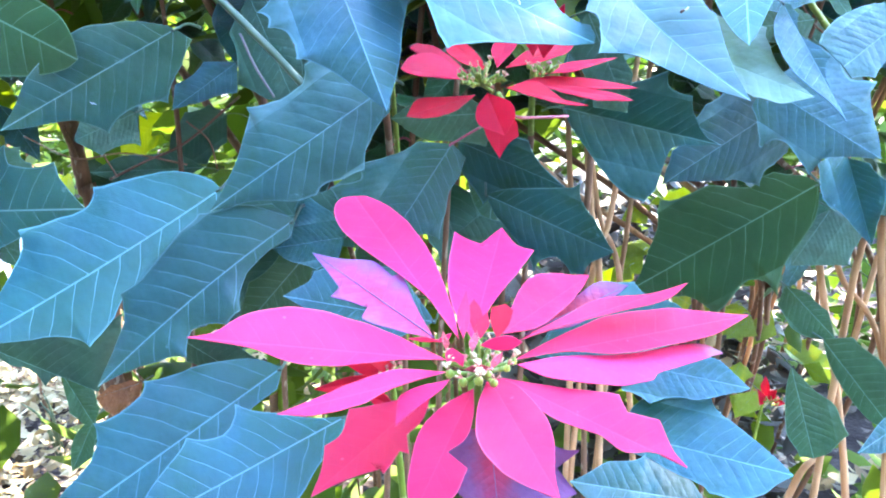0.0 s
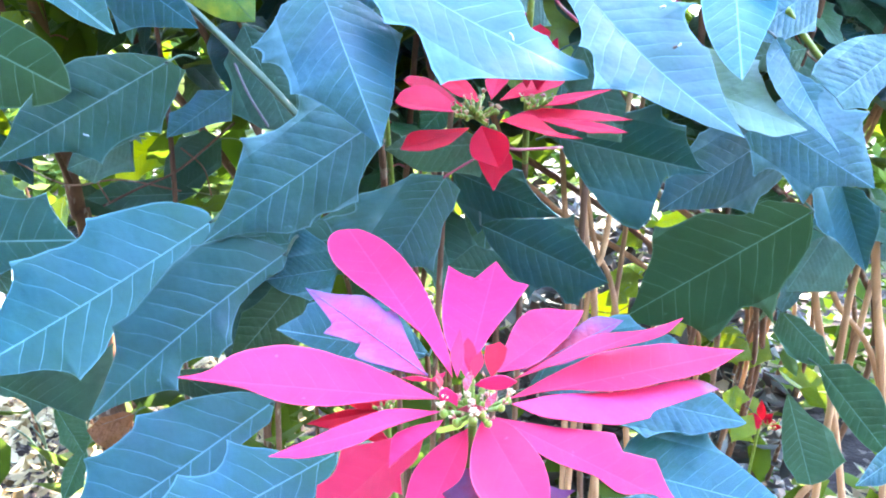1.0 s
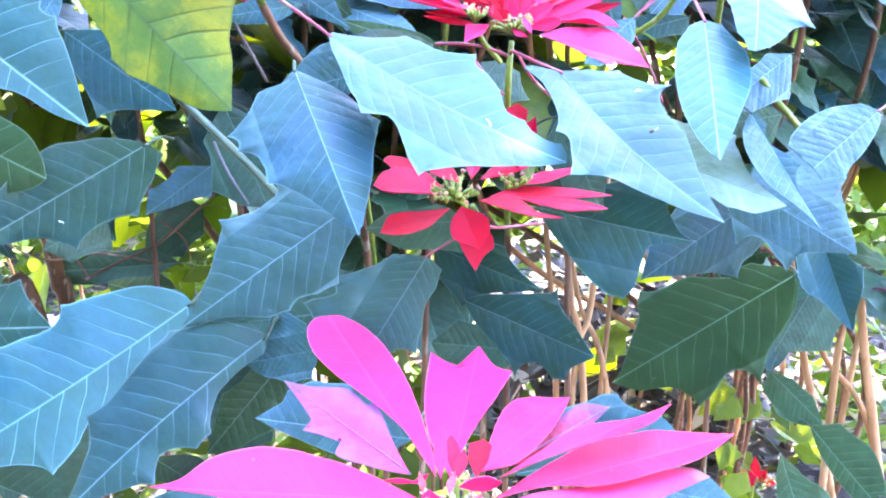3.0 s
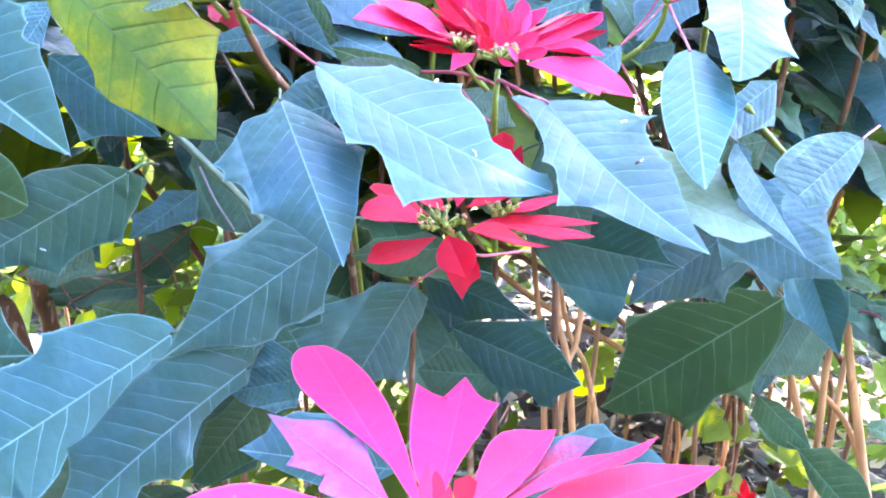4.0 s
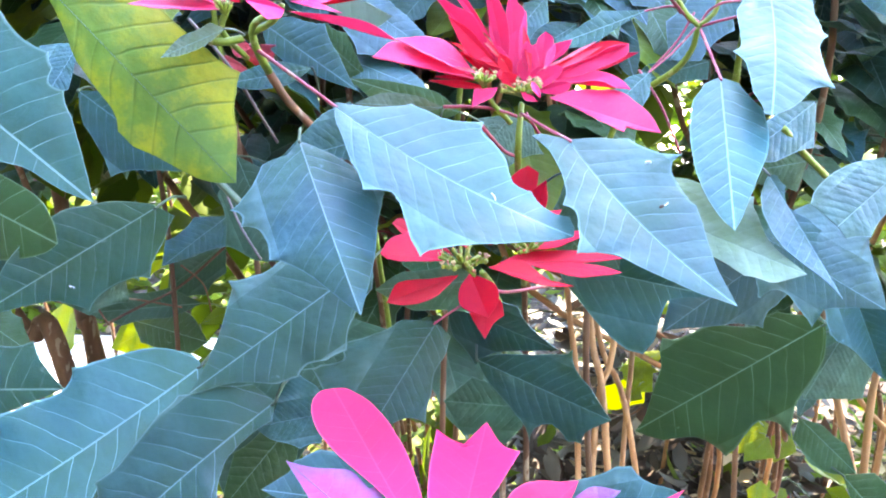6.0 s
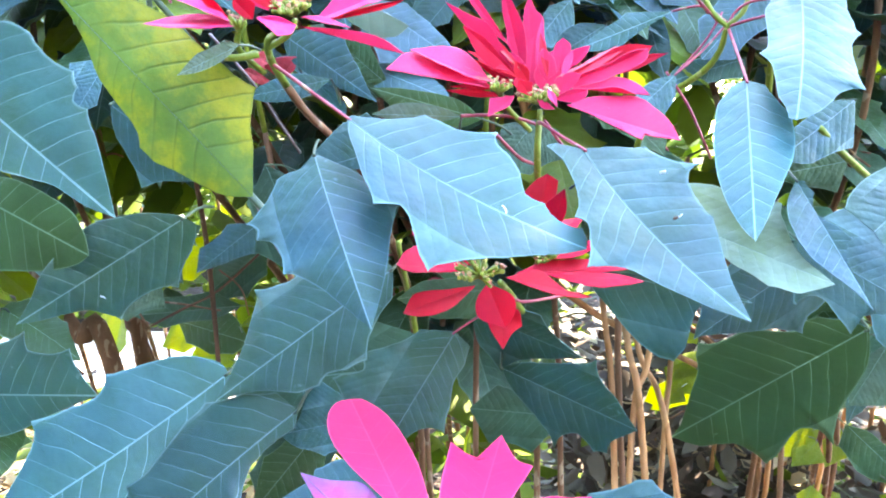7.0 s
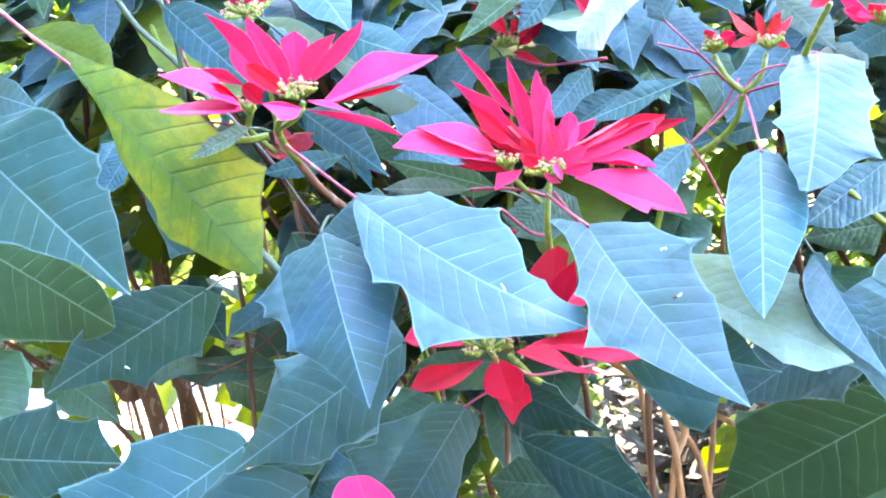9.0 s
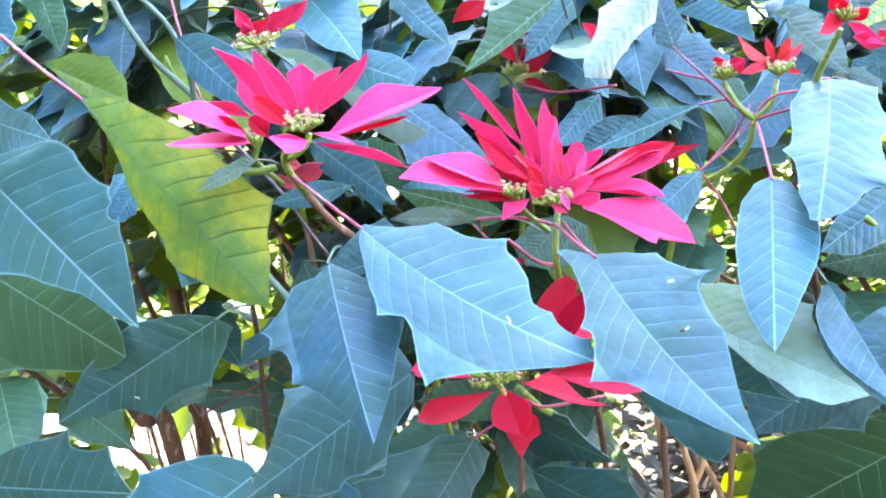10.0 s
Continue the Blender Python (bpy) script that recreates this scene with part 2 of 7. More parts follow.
STEM = plain_material("green_stem", (0.13, 0.19, 0.022), (0.19, 0.25, 0.032), 60, 0.5, 0.35, 0.3, (0.24, 0.27, 0.09))
WOOD = plain_material("tan_cane", (0.36, 0.165, 0.075), (0.50, 0.265, 0.135), 25, 0.75, 0.25, 0.6, (0.30, 0.15, 0.07), (1, 1, 0.3))
BARK = plain_material("brown_bark", (0.12, 0.058, 0.034), (0.20, 0.10, 0.058), 30, 0.85, 0.2, 0.7, (0.24, 0.17, 0.12), (1, 1, 0.4))
PETIOLE = plain_material("pink_petiole", (0.27, 0.030, 0.060), (0.36, 0.070, 0.090), 50, 0.45, 0.4, 0.2, (0.30, 0.16, 0.12))
PETIOLE_GREEN = plain_material("green_petiole", (0.045, 0.080, 0.045), (0.070, 0.105, 0.060), 50, 0.45, 0.4, 0.2)
DUSK = plain_material("dull_stalk", (0.10, 0.075, 0.075), (0.16, 0.12, 0.115), 50, 0.5, 0.4, 0.2)
RIB = plain_material("pale_rib", (0.10, 0.21, 0.15), (0.14, 0.26, 0.19), 90, 0.5, 0.4, 0.2)
RIB_VIOLET = plain_material("violet_rib", (0.17, 0.075, 0.19), (0.24, 0.10, 0.25), 90, 0.5, 0.4, 0.2)
SCAR = plain_material("white_scar", (0.70, 0.72, 0.66), (0.78, 0.78, 0.72), 200, 0.7)
BUD = plain_material("green_bud", (0.20, 0.27, 0.035), (0.33, 0.33, 0.06), 120, 0.4, 0.5, 0.2)
TUFT = plain_material("cream_tuft", (0.56, 0.46, 0.24), (0.58, 0.10, 0.13), 150, 0.6, 0.3, 0.2)
SOIL = plain_material("mulch_soil", (0.026, 0.018, 0.017), (0.050, 0.037, 0.034), 9, 0.95, 0.15, 0.9, (0.12, 0.09, 0.075), distance=0.02)
PAVING = plain_material("pale_paving", (0.40, 0.34, 0.31), (0.48, 0.42, 0.38), 3, 0.85, 0.2, 0.4, (0.42, 0.36, 0.32), distance=0.004)

# ---- builders ----


def part(name, data, mat, parent, label=""):
    """One mesh under a thing or a part; data is (vertices, faces) or a mesh."""
    if isinstance(data, tuple):
        me = bpy.data.meshes.new(name)
        me.from_pydata([tuple(v) for v in data[0]], [], data[1])
        for p in me.polygons:
            p.use_smooth = True
        data = me
    if mat and not data.materials:
        data.materials.append(mat)
    ob = new(name, data)
    if parent:
        ob.parent = parent
        ob.matrix_parent_inverse = Matrix.Translation(parent.matrix_basis.translation).inverted() if parent.parent is None else Matrix.Identity(4)
    if label:
        tagged(ob, label)
    return ob


def tube(points, radii, sides=7, lumps=0.0):
    """A round, tapered stalk through the points."""
    pts = [Vector(p) for p in points]
    vs, fs = [], []
    for i, p in enumerate(pts):
        way = (pts[min(i + 1, len(pts) - 1)] - pts[max(i - 1, 0)]).normalized()
        a = way.cross(Vector((0.31, 0.87, 0.38))).normalized()
        b = way.cross(a)
        r = radii[i] if isinstance(radii, (list, tuple)) else radii
        for k in range(sides):
            ang = 2 * math.pi * k / sides
            rr = r * (1 + lumps * noise.noise(p * 60 + Vector((k * 3.1, 0, 0))))
            vs.append(p + (a * math.cos(ang) + b * math.sin(ang)) * rr)
    for i in range(len(pts) - 1):
        for k in range(sides):
            fs.append((i * sides + k, i * sides + (k + 1) % sides, (i + 1) * sides + (k + 1) % sides, (i + 1) * sides + k))
    fs.append(tuple(range(sides))[::-1])
    fs.append(tuple(range((len(pts) - 1) * sides, len(pts) * sides)))
    return vs, fs


def curve(points, steps=6):
    """Catmull-Rom through the points."""
    p = [Vector(q) for q in points]
    p = [p[0] * 2 - p[1]] + p + [p[-1] * 2 - p[-2]]
    out = []
    for i in range(1, len(p) - 2):
        for k in range(steps):
            t = k / steps
            out.append(0.5 * (2 * p[i] + (p[i + 1] - p[i - 1]) * t + (2 * p[i - 1] - 5 * p[i] + 4 * p[i + 1] - p[i + 2]) * t * t + (3 * p[i] - p[i - 1] - 3 * p[i + 1] + p[i + 2]) * t ** 3))
    return out + [p[-2]]


def rim(profile, count, corner=30):
    """The edge of half a blade from base to tip: smooth between teeth, sharp at them."""
    p = [Vector((0, 0))] + [Vector(q) for q in profile] + [Vector((1, 0))]
    sharp = [True]
    for i in range(1, len(p) - 1):
        a, b = p[i] - p[i - 1], p[i + 1] - p[i]
        sharp.append(a.length > 1e-6 and b.length > 1e-6 and a.angle(b) > radians(corner))
    sharp.append(True)
    dense, n = [], 8
    for i in range(len(p) - 1):
        ta = (p[i + 1] - p[i]) if sharp[i] else (p[i + 1] - p[i - 1]) * 0.5
        tb = (p[i + 1] - p[i]) if sharp[i + 1] else (p[i + 2] - p[i]) * 0.5
        for k in range(n):
            t = k / n
            h1, h2, h3, h4 = 2 * t ** 3 - 3 * t * t + 1, t ** 3 - 2 * t * t + t, -2 * t ** 3 + 3 * t * t, t ** 3 - t * t
            q = p[i] * h1 + ta * h2 + p[i + 1] * h3 + tb * h4
            if corner < 45 and (sharp[i] or sharp[i + 1]) and 0 < i < len(p) - 2:
                d = p[i + 1] - p[i]
                inward = Vector((-d.y, d.x)) if d.x < 0 else Vector((d.y, -d.x))
                q += inward * (0.38 * t * (1 - t)) * (1.0 if sharp[i] and sharp[i + 1] else 0.6)
            dense.append(q)
    dense.append(p[-1])
    step = max(1, len(dense) // count)
    keep = [i for i in range(len(dense)) if i % step == 0 or i % n == 0]
    if keep[-1] != len(dense) - 1:
        keep.append(len(dense) - 1)
    return [dense[i] for i in keep]


def blade_mesh(name, base, tip, out_a, out_b, prof_a, prof_b, bend=(0, 0, 0), seed=0.0, wave=0.010, arch=0.026, across=5, fine=30, thick=0.0006, corner=30):
    """A leaf with two halves folded along the midrib, toothed edges, waves and thickness. Returns the mesh and the midrib line."""
    B, T, bend = Vector(base), Vector(tip), Vector(bend)
    chord = T - B
    size = chord.length
    front = chord.cross(Vector(out_a))
    face = 1.0 if front.dot(Vector((0, -1, 0.7))) > 0 else -1.0

    def rib(s):
        return B + chord * s + bend * (4 * s * (1 - s))

    vs, fs, uvs = [], [], []
    for sign, way, prof in ((1, Vector(out_a), prof_a), (-1, Vector(out_b), prof_b)):
        edge = rim(prof, fine, corner)
        order = sorted(min(max(e.x, 0), 1) for e in edge)
        up = chord.cross(way).normalized() * (face * sign)
        first, cols = len(vs), across + 1
        for i, e in enumerate(edge):
            s = 0.5 * order[i] + 0.5 * i / (len(edge) - 1)
            m = rib(s)
            q = B + chord * e.x + way * (e.y * size)
            for k in range(cols):
                u = k / across
                width = abs(e.y) * size
                lift = arch * width * 4 * u * (1 - u)
                ripple = math.sin(e.x * 19 + seed * 7 + sign) + 0.6 * math.sin(e.x * 41 + seed * 13)
                lift += wave * size * u * u * ripple * min(1, abs(e.y) * 6)
                lift += 0.010 * size * noise.noise(Vector((e.x * 5, e.y * 5 * u * sign, seed))) * min(1, width / size * 6) * min(1, 2.5 * u) * (1.15 - u)
                vs.append(m.lerp(q, u) + up * lift)
                uvs.append((s + (e.x - s) * u, sign * abs(e.y) * u, u))
        for i in range(len(edge) - 1):
            for k in range(across):
                a = first + i * cols + k
                quad = (a, a + 1, a + cols + 1, a + cols)
                fs.append(quad if sign * face < 0 else quad[::-1])
    me = bpy.data.meshes.new(name)
    me.from_pydata([tuple(v) for v in vs], [], fs)
    bm = bmesh.new()
    bm.from_mesh(me)
    bm.verts.ensure_lookup_table()
    layer, span = bm.loops.layers.uv.new("blade"), bm.loops.layers.uv.new("span")
    for f in bm.faces:
        f.smooth = True
        for lp in f.loops:
            lp[layer].uv = uvs[lp.vert.index][:2]
            lp[span].uv = (uvs[lp.vert.index][2], 0)
    bmesh.ops.remove_doubles(bm, verts=bm.verts, dist=size * 0.0015)
    bmesh.ops.dissolve_degenerate(bm, edges=bm.edges, dist=1e-6)
    bm.normal_update()
    if thick:
        bm.verts.index_update()
        top, rims = list(bm.verts), [e for e in bm.edges if len(e.link_faces) == 1]
        under = [bm.verts.new(v.co - v.normal * thick) for v in top]
        faces = list(bm.faces)
        made = []
        for f in faces:
            n = bm.faces.new([under[lp.vert.index] for lp in reversed(f.loops)])
            made.append((n, [lp[layer].uv.copy() for lp in reversed(f.loops)], [lp[span].uv.copy() for lp in reversed(f.loops)]))
        for e in rims:
            lp = e.link_loops[0]
            p, q = lp.vert, lp.link_loop_next.vert
            n = bm.faces.new([q, p, under[p.index], under[q.index]])
            made.append((n, [lp[layer].uv.copy()] * 4, [Vector((1, 0))] * 4))
            e.smooth = False
            for f in n.edges:
                if f.verts[0] is under[p.index] and f.verts[1] is under[q.index] or f.verts[1] is under[p.index] and f.verts[0] is under[q.index]:
                    f.smooth = False
        for n, us, ss in made:
            n.smooth = True
            for lp, u, w in zip(n.loops, us, ss):
                lp[layer].uv, lp[span].uv = u, w
    bm.to_mesh(me)
    bm.free()
    up = chord.cross(Vector(out_a)).normalized() * face
    return me, [rib(k / 12) + up * 0.0004 for k in range(13)], up


STEMS = {}


def shoot(label, points, radius=(0.0046, 0.0022), mat=None, green=0.16, category="poinsettia plant"):
    """A shoot of the bush that stands in the soil: an empty at its foot, and its stem."""
    foot = new("poinsettia_shoot")
    foot.location = points[-1]
    tagged(foot, label, category, "poinsettia shoots of the bush")
    line = curve(points, 8)
    n = len(line)
    rs = [radius[1] + (radius[0] - radius[1]) * i / n for i in range(n)]
    cut = next((i for i in range(2, n) if mat is None and line[0].z - line[i].z > green), n - 1)
    part("stem", tube(line[: cut + 1], rs[: cut + 1], 8, 0.15), mat or STEM, foot)
    if cut < n - 2:
        part("woody_stem", tube(line[cut:], rs[cut:], 8, 0.25), BARK, foot, "brown woody lower stem")
    STEMS[foot.name] = line
    return foot


COUNT = [0]


def stalk(plant, base, way, petiole, leaf_ob, size):
    """The leaf's stalk: along the given points, or bowed to the nearest place on the stem below."""
    base = Vector(base)
    if petiole:
        pts = [Vector(p) for p in petiole]
        line = STEMS[plant.name]
        near = min(line, key=lambda q: (q - pts[0]).length + 0.5 * abs(q.z - pts[0].z))
        if 0.012 < (near - pts[0]).length < 0.10:
            pts = [near] + pts
        pts.append(base)
    else:
        line = STEMS[plant.name]
        near = min(line, key=lambda q: (q - base).length - 0.25 * min(0, q.z - base.z + 0.02))
        to = (near - base).normalized()
        back = (Vector((0, 0.85, -0.1)) - way * 0.2 + to * 0.4).normalized()
        far = min(0.06, 0.5 * size, (near - base).length)
        pts = [base + back * far + Vector((0, 0, -0.12 * far)), base + back * far * 0.5, base]
    r = 0.0006 + 0.0036 * size
    pts.append(base + way * 0.02 * size)
    line = curve(pts, 5)
    return part("petiole", tube(line, [r * (1.15 - 0.35 * i / len(line)) for i in range(len(line))], 7), PETIOLE if petiole else PETIOLE_GREEN, leaf_ob)


LEAF_LABEL = {"leaf_brown": "withered brown leaf", "leaf_yellow": "yellowing green leaf mottled between the veins", "leaf_pale": "pale underside of a turned leaf", "leaf_white": "leaf painted pale for the glare on it, with a brown edge", "leaf_olive": "olive green leaf", "leaf_grey": "greyish green leaf"}


def leaf(plant, mat, base, tip, out_a, out_b, prof_a, prof_b, bend=(0, 0, 0), petiole=()):
    COUNT[0] += 1
    me, line, up = blade_mesh("leaf", base, tip, out_a, out_b, prof_a, prof_b, bend, COUNT[0] * 1.7, wave=0.0045)
    ob = part("leaf", me, MATS[mat], plant, LEAF_LABEL.get(mat, ""))
    way = (Vector(tip) - Vector(base)).normalized()
    size = (Vector(tip) - Vector(base)).length
    r = 0.0005 * size + 0.0001
    part("midrib", tube(line, [r * (1 - 0.8 * i / 12) for i in range(13)], 6), RIB, ob)
    stalk(plant, base, way, petiole, ob, size)
    return ob


def bract(plant, mat, base, tip, out_a, out_b, prof_a, prof_b, bend=(0, 0, 0), petiole=()):
    COUNT[0] += 1
    axis = (Vector(tip) - Vector(base)).normalized()
    front = axis.cross(Vector(out_a)).normalized()
    front *= 0.04 if plant is main else 0.26 + 0.10 * math.sin(COUNT[0] * 2.3)
    front *= 1 if front.dot(Vector((0, -1, 0.7))) > 0 else -1
    out_a, out_b = Vector(out_a) + front, Vector(out_b) + front
    me, line, up = blade_mesh("bract", base, tip, out_a, out_b, prof_a, prof_b, bend, COUNT[0] * 1.7, wave=0.004, arch=0.006, across=4, thick=0.0005, corner=62)
    ob = part("bract", me, MATS[mat], plant, "pink bract with violet rib and edges" if mat == "bract_purple" else "")
    if mat == "bract_purple":
        part("midrib", tube(line, [0.00045 * (1 - 0.7 * i / 12) for i in range(13)], 6), RIB_VIOLET, ob)
    return ob


def cyathia(plant, centre, spread, count, seed, tilt=(0, -0.4, 0.9), size=0.0045, tufted=0.6):
    """The true flowers in the middle: small green cups with cream tufts on short stalks."""
    rng = random.Random(seed)
    up = Vector(tilt).normalized()
    side = up.cross(Vector((0, 1, 0.2))).normalized()
    ahead = up.cross(side)
    c = Vector(centre)
    for k in range(count):
        ang, far = k * 2.4 + rng.random(), spread * math.sqrt((k + 0.4) / count)
        p = c + side * math.cos(ang) * far + ahead * math.sin(ang) * far + up * rng.uniform(-0.002, 0.005)
        lean = (up + (p - c) * 20 * rng.uniform(0.2, 1)).normalized()
        r = size * rng.uniform(0.5, 1.05)
        bm = bmesh.new()
        bmesh.ops.create_icosphere(bm, subdivisions=2, radius=r)
        for v in bm.verts:
            z = v.co.z / r
            v.co.x *= 0.82 - 0.22 * z
            v.co.y *= 0.82 - 0.22 * z
            v.co.z *= 1.02
            v.co += v.co.normalized() * r * 0.07 * math.sin(5 * math.atan2(v.co.y, v.co.x))
        bmesh.ops.transform(bm, matrix=Matrix.Translation(p) @ lean.to_track_quat("Z", "Y").to_matrix().to_4x4(), verts=bm.verts)
        for f in bm.faces:
            f.smooth = True
        me = bpy.data.meshes.new("cyathium")
        bm.to_mesh(me)
        bm.free()
        cup = part("cyathium", me, BUD, plant, "small green flower cup")
        vs, fs = [], []
        for j in range(rng.randint(8, 13) if rng.random() < tufted else 2):
            d = (lean + Vector((rng.uniform(-1, 1), rng.uniform(-1, 1), rng.uniform(-1, 1))) * 0.7).normalized()
            a, b = tube([p + lean * r, p + lean * r * 1.2 + d * r * 0.6, p + lean * r * 1.3 + d * r * 1.5], [r * 0.13, r * 0.16, r * 0.30], 5)
            fs += [tuple(i + len(vs) for i in f) for f in b]
            vs += a
        part("tuft", (vs, fs), TUFT, cup, "cream and pink stamens")
        foot = c - up * 0.005
        part("pedicel", tube([foot, foot.lerp(p, 0.6), p], [0.0013, 0.0012, 0.0016], 6), STEM, cup)


# ---- ground ----


def ground_sheet():
    """One uneven sheet of soil that reaches the horizon."""
    vs, fs = [], []
    xs = [-400, -60, -15] + [-6 + 0.25 * i for i in range(49)] + [15, 60, 400]
    ys = [-300, -20, -4] + [-2 + 0.25 * i for i in range(37)] + [12, 30, 90, 600]
    for y in ys:
        for x in xs:
            near = 1.0 if abs(x) < 6.1 and -2.1 < y < 7.1 else 0.0
            vs.append((x, y, -0.01 + near * 0.03 * noise.noise(Vector((x * 1.7, y * 1.7, 0))) - 0.01))
    w = len(xs)
    for j in range(len(ys) - 1):
        for i in range(w - 1):
            fs.append((j * w + i, j * w + i + 1, (j + 1) * w + i + 1, (j + 1) * w + i))
    ob = part("ground", (vs, fs), SOIL, None)
    tagged(ob, "brown mulched soil under and behind the bush", "ground", kind="structure")


ground_sheet()


def paving():
    """A sunlit walk of pale slabs behind the bush."""
    foot = new("pavement")
    foot.location = (-2.5, 5.0, 0)
    tagged(foot, "pale sunlit paved walk behind the bush", "pavement", kind="structure")
    for i in range(7):
        for j in range(4):
            x, y = -7.2 + i * 1.0 + 0.05 * (j % 2), 3.5 + j * 0.42
            bm = bmesh.new()
            bmesh.ops.create_cube(bm, size=1.0)
            for v in bm.verts:
                v.co = Vector((x + v.co.x * 0.97, y + v.co.y * 0.40, 0.02 + v.co.z * 0.05))
            bmesh.ops.bevel(bm, geom=bm.edges[:], offset=0.008, segments=1, affect="EDGES")
            me = bpy.data.meshes.new("slab")
            bm.to_mesh(me)
            bm.free()
            part("slab", me, PAVING, foot)


paving()

# ---- the bush in front: shoots, leaves and flowers ----
main = shoot("tall poinsettia shoot topped by one large bright pink flower", [(0.0232, 0.392, 1.078), (0.021, 0.402, 1.045), (0.024, 0.47, 0.96), (0.03, 0.62, 0.80), (0.04, 0.70, -0.02)])
second = shoot("poinsettia shoot with a red flower in the shade of leaves", [(0.030, 0.585, 1.222), (0.040, 0.62, 1.20), (0.050, 0.78, 1.13), (0.055, 0.95, 0.95), (0.06, 1.0, -0.02)])
third = shoot("poinsettia shoot with a spiky upright pink flower", [(0.0576, 0.62, 1.345), (0.056, 0.628, 1.30), (0.065, 0.74, 1.22), (0.08, 0.92, 1.05), (0.09, 1.0, 0.6), (0.09, 1.0, -0.02)])
# green=0.03: dark bark starts high, standing for the stem's shade.
fourth = shoot("poinsettia shoot with an upright pink flower above a yellowing leaf", [(-0.100, 0.54, 1.398), (-0.122, 0.545, 1.386), (-0.118, 0.60, 1.35), (-0.085, 0.72, 1.26), (-0.08, 0.90, 0.98), (-0.10, 0.95, -0.02)], (0.005, 0.0018), green=0.03)
node = shoot("poinsettia shoot forking into two small coral flowers", [(0.2076, 0.71, 1.4128), (0.200, 0.73, 1.385), (0.15, 0.80, 1.32), (0.14, 0.85, 1.1), (0.18, 0.9, 0.6), (0.22, 0.9, -0.02)])
left = shoot("leafy poinsettia shoot with broad toothed leaves", [(-0.36, 0.78, 1.52), (-0.36, 0.92, 1.32), (-0.38, 1.02, 0.98), (-0.38, 1.05, -0.02)], (0.0042, 0.0022))
middle = shoot("leafy poinsettia shoot between the flowers", [(-0.06, 0.67, 1.24), (-0.06, 0.80, 1.05), (-0.05, 0.86, 0.6), (-0.05, 0.88, -0.02)])
right = shoot("leafy poinsettia shoot with a pink flower at its top", [(0.2593, 0.665, 1.470), (0.250, 0.71, 1.43), (0.262, 0.78, 1.38), (0.30, 0.92, 1.25), (0.40, 1.15, 1.0), (0.44, 1.25, -0.02)])
top = shoot("poinsettia shoot with a pink flower half hidden by leaves", [(-0.2419, 0.765, 1.512), (-0.24, 0.80, 1.45), (-0.22, 0.9, 1.0), (-0.22, 0.95, -0.02)], (0.0042, 0.0024))
back = shoot("poinsettia shoot with a dark red flower in shade", [(0.0044, 0.825, 1.475), (0.005, 0.85, 1.42), (-0.02, 0.95, 1.0), (-0.02, 1.0, -0.02)])
low = shoot("short poinsettia shoot with a red flower under the pink one", [(-0.0431, 0.555, 1.005), (-0.04, 0.58, 0.95), (-0.02, 0.66, 0.6), (0.0, 0.68, -0.02)])
far = shoot("small poinsettia shoot with a small red flower", [(0.6327, 1.505, 0.59), (0.63, 1.52, 0.55), (0.65, 1.6, 0.3), (0.66, 1.62, -0.02)])

# Shoot with the large pink flower
leaf(main, 'leaf', (-.0717, .52, .9881), (-.2006, .44, .9355), (-.511, .29, .809), (.479, -.21, -.852), ((.144, .068), (.288, .173), (.412, .281), (.45, .218), (.511, .183), (.65, .245), (.753, .181), (.881, .11),), ((.047, .055), (.219, .143), (.339, .219), (.494, .26), (.799, .198),))
leaf(main, 'leaf', (.1253, .5000, .9971), (.2286, .4600, .9929), (.304, .720, .623), (-.321, -.771, -.550), ((.028, .191), (.131, .380), (.273, .384), (.370, .335), (.475, .384), (.536, .299), (.639, .240), (.746, .173), (.883, .089),), ((.064, .125), (.311, .168), (.498, .209), (.569, .250), (.709, .249), (.838, .183), (.918, .085),))
leaf(main, 'leaf', (.1270, .5300, 1.0377), (.2092, .5000, 1.0344), (.289, .723, .628), (-.305, -.774, -.555), ((.196, .171), (.504, .224), (.728, .198), (.870, .101),), ((.059, .269), (.296, .340), (.511, .215), (.598, .223), (.717, .169), (.814, .110), (.932, .056),))
leaf(main, 'leaf', (.1860, .4900, .9520), (.0830, .4400, .9915), (-.003, .623, .782), (.055, -.686, -.725), ((.101, .107), (.224, .218), (.420, .239), (.573, .162), (.738, .132), (.878, .055),), ((.239, .071), (.585, .136), (.852, .092),))
leaf(main, 'leaf', (.4029, .62, .9757), (.3315, .58, .9501), (-.406, .151, .901), (.397, -.129, -.909), ((.222, .224), (.597, .135),), ((.327, .323), (.733, .139),))
bract(main, 'bract', (.0049, .388, 1.0891), (-.1298, .373, 1.1004), (-.067, .912, .405), (.067, -.912, -.405), ((.205, .107), (.439, .193), (.67, .209), (.815, .142), (.903, .04),), ((.199, .024), (.412, .082), (.604, .081), (.761, .025),))
bract(main, 'bract', (.0109, .4, 1.0968), (-.0672, .527, 1.1513), (-.871, -.45, -.2), (.871, .45, .2), ((.132, .002), (.247, .002), (.438, .048), (.629, .113), (.816, .14), (.942, .115), (1.003, .059),), ((.109, .04), (.201, .063), (.332, .093), (.556, .126), (.81, .112), (.959, .055),))
bract(main, 'bract', (.018, .4, 1.0972), (.0351, .511, 1.1367), (-.99, .131, .058), (.99, -.131, -.058), ((.229, .137), (.507, .212), (.882, .251), (.771, .101),), ((.274, .051), (.537, .129), (.788, .204), (.833, .107),))
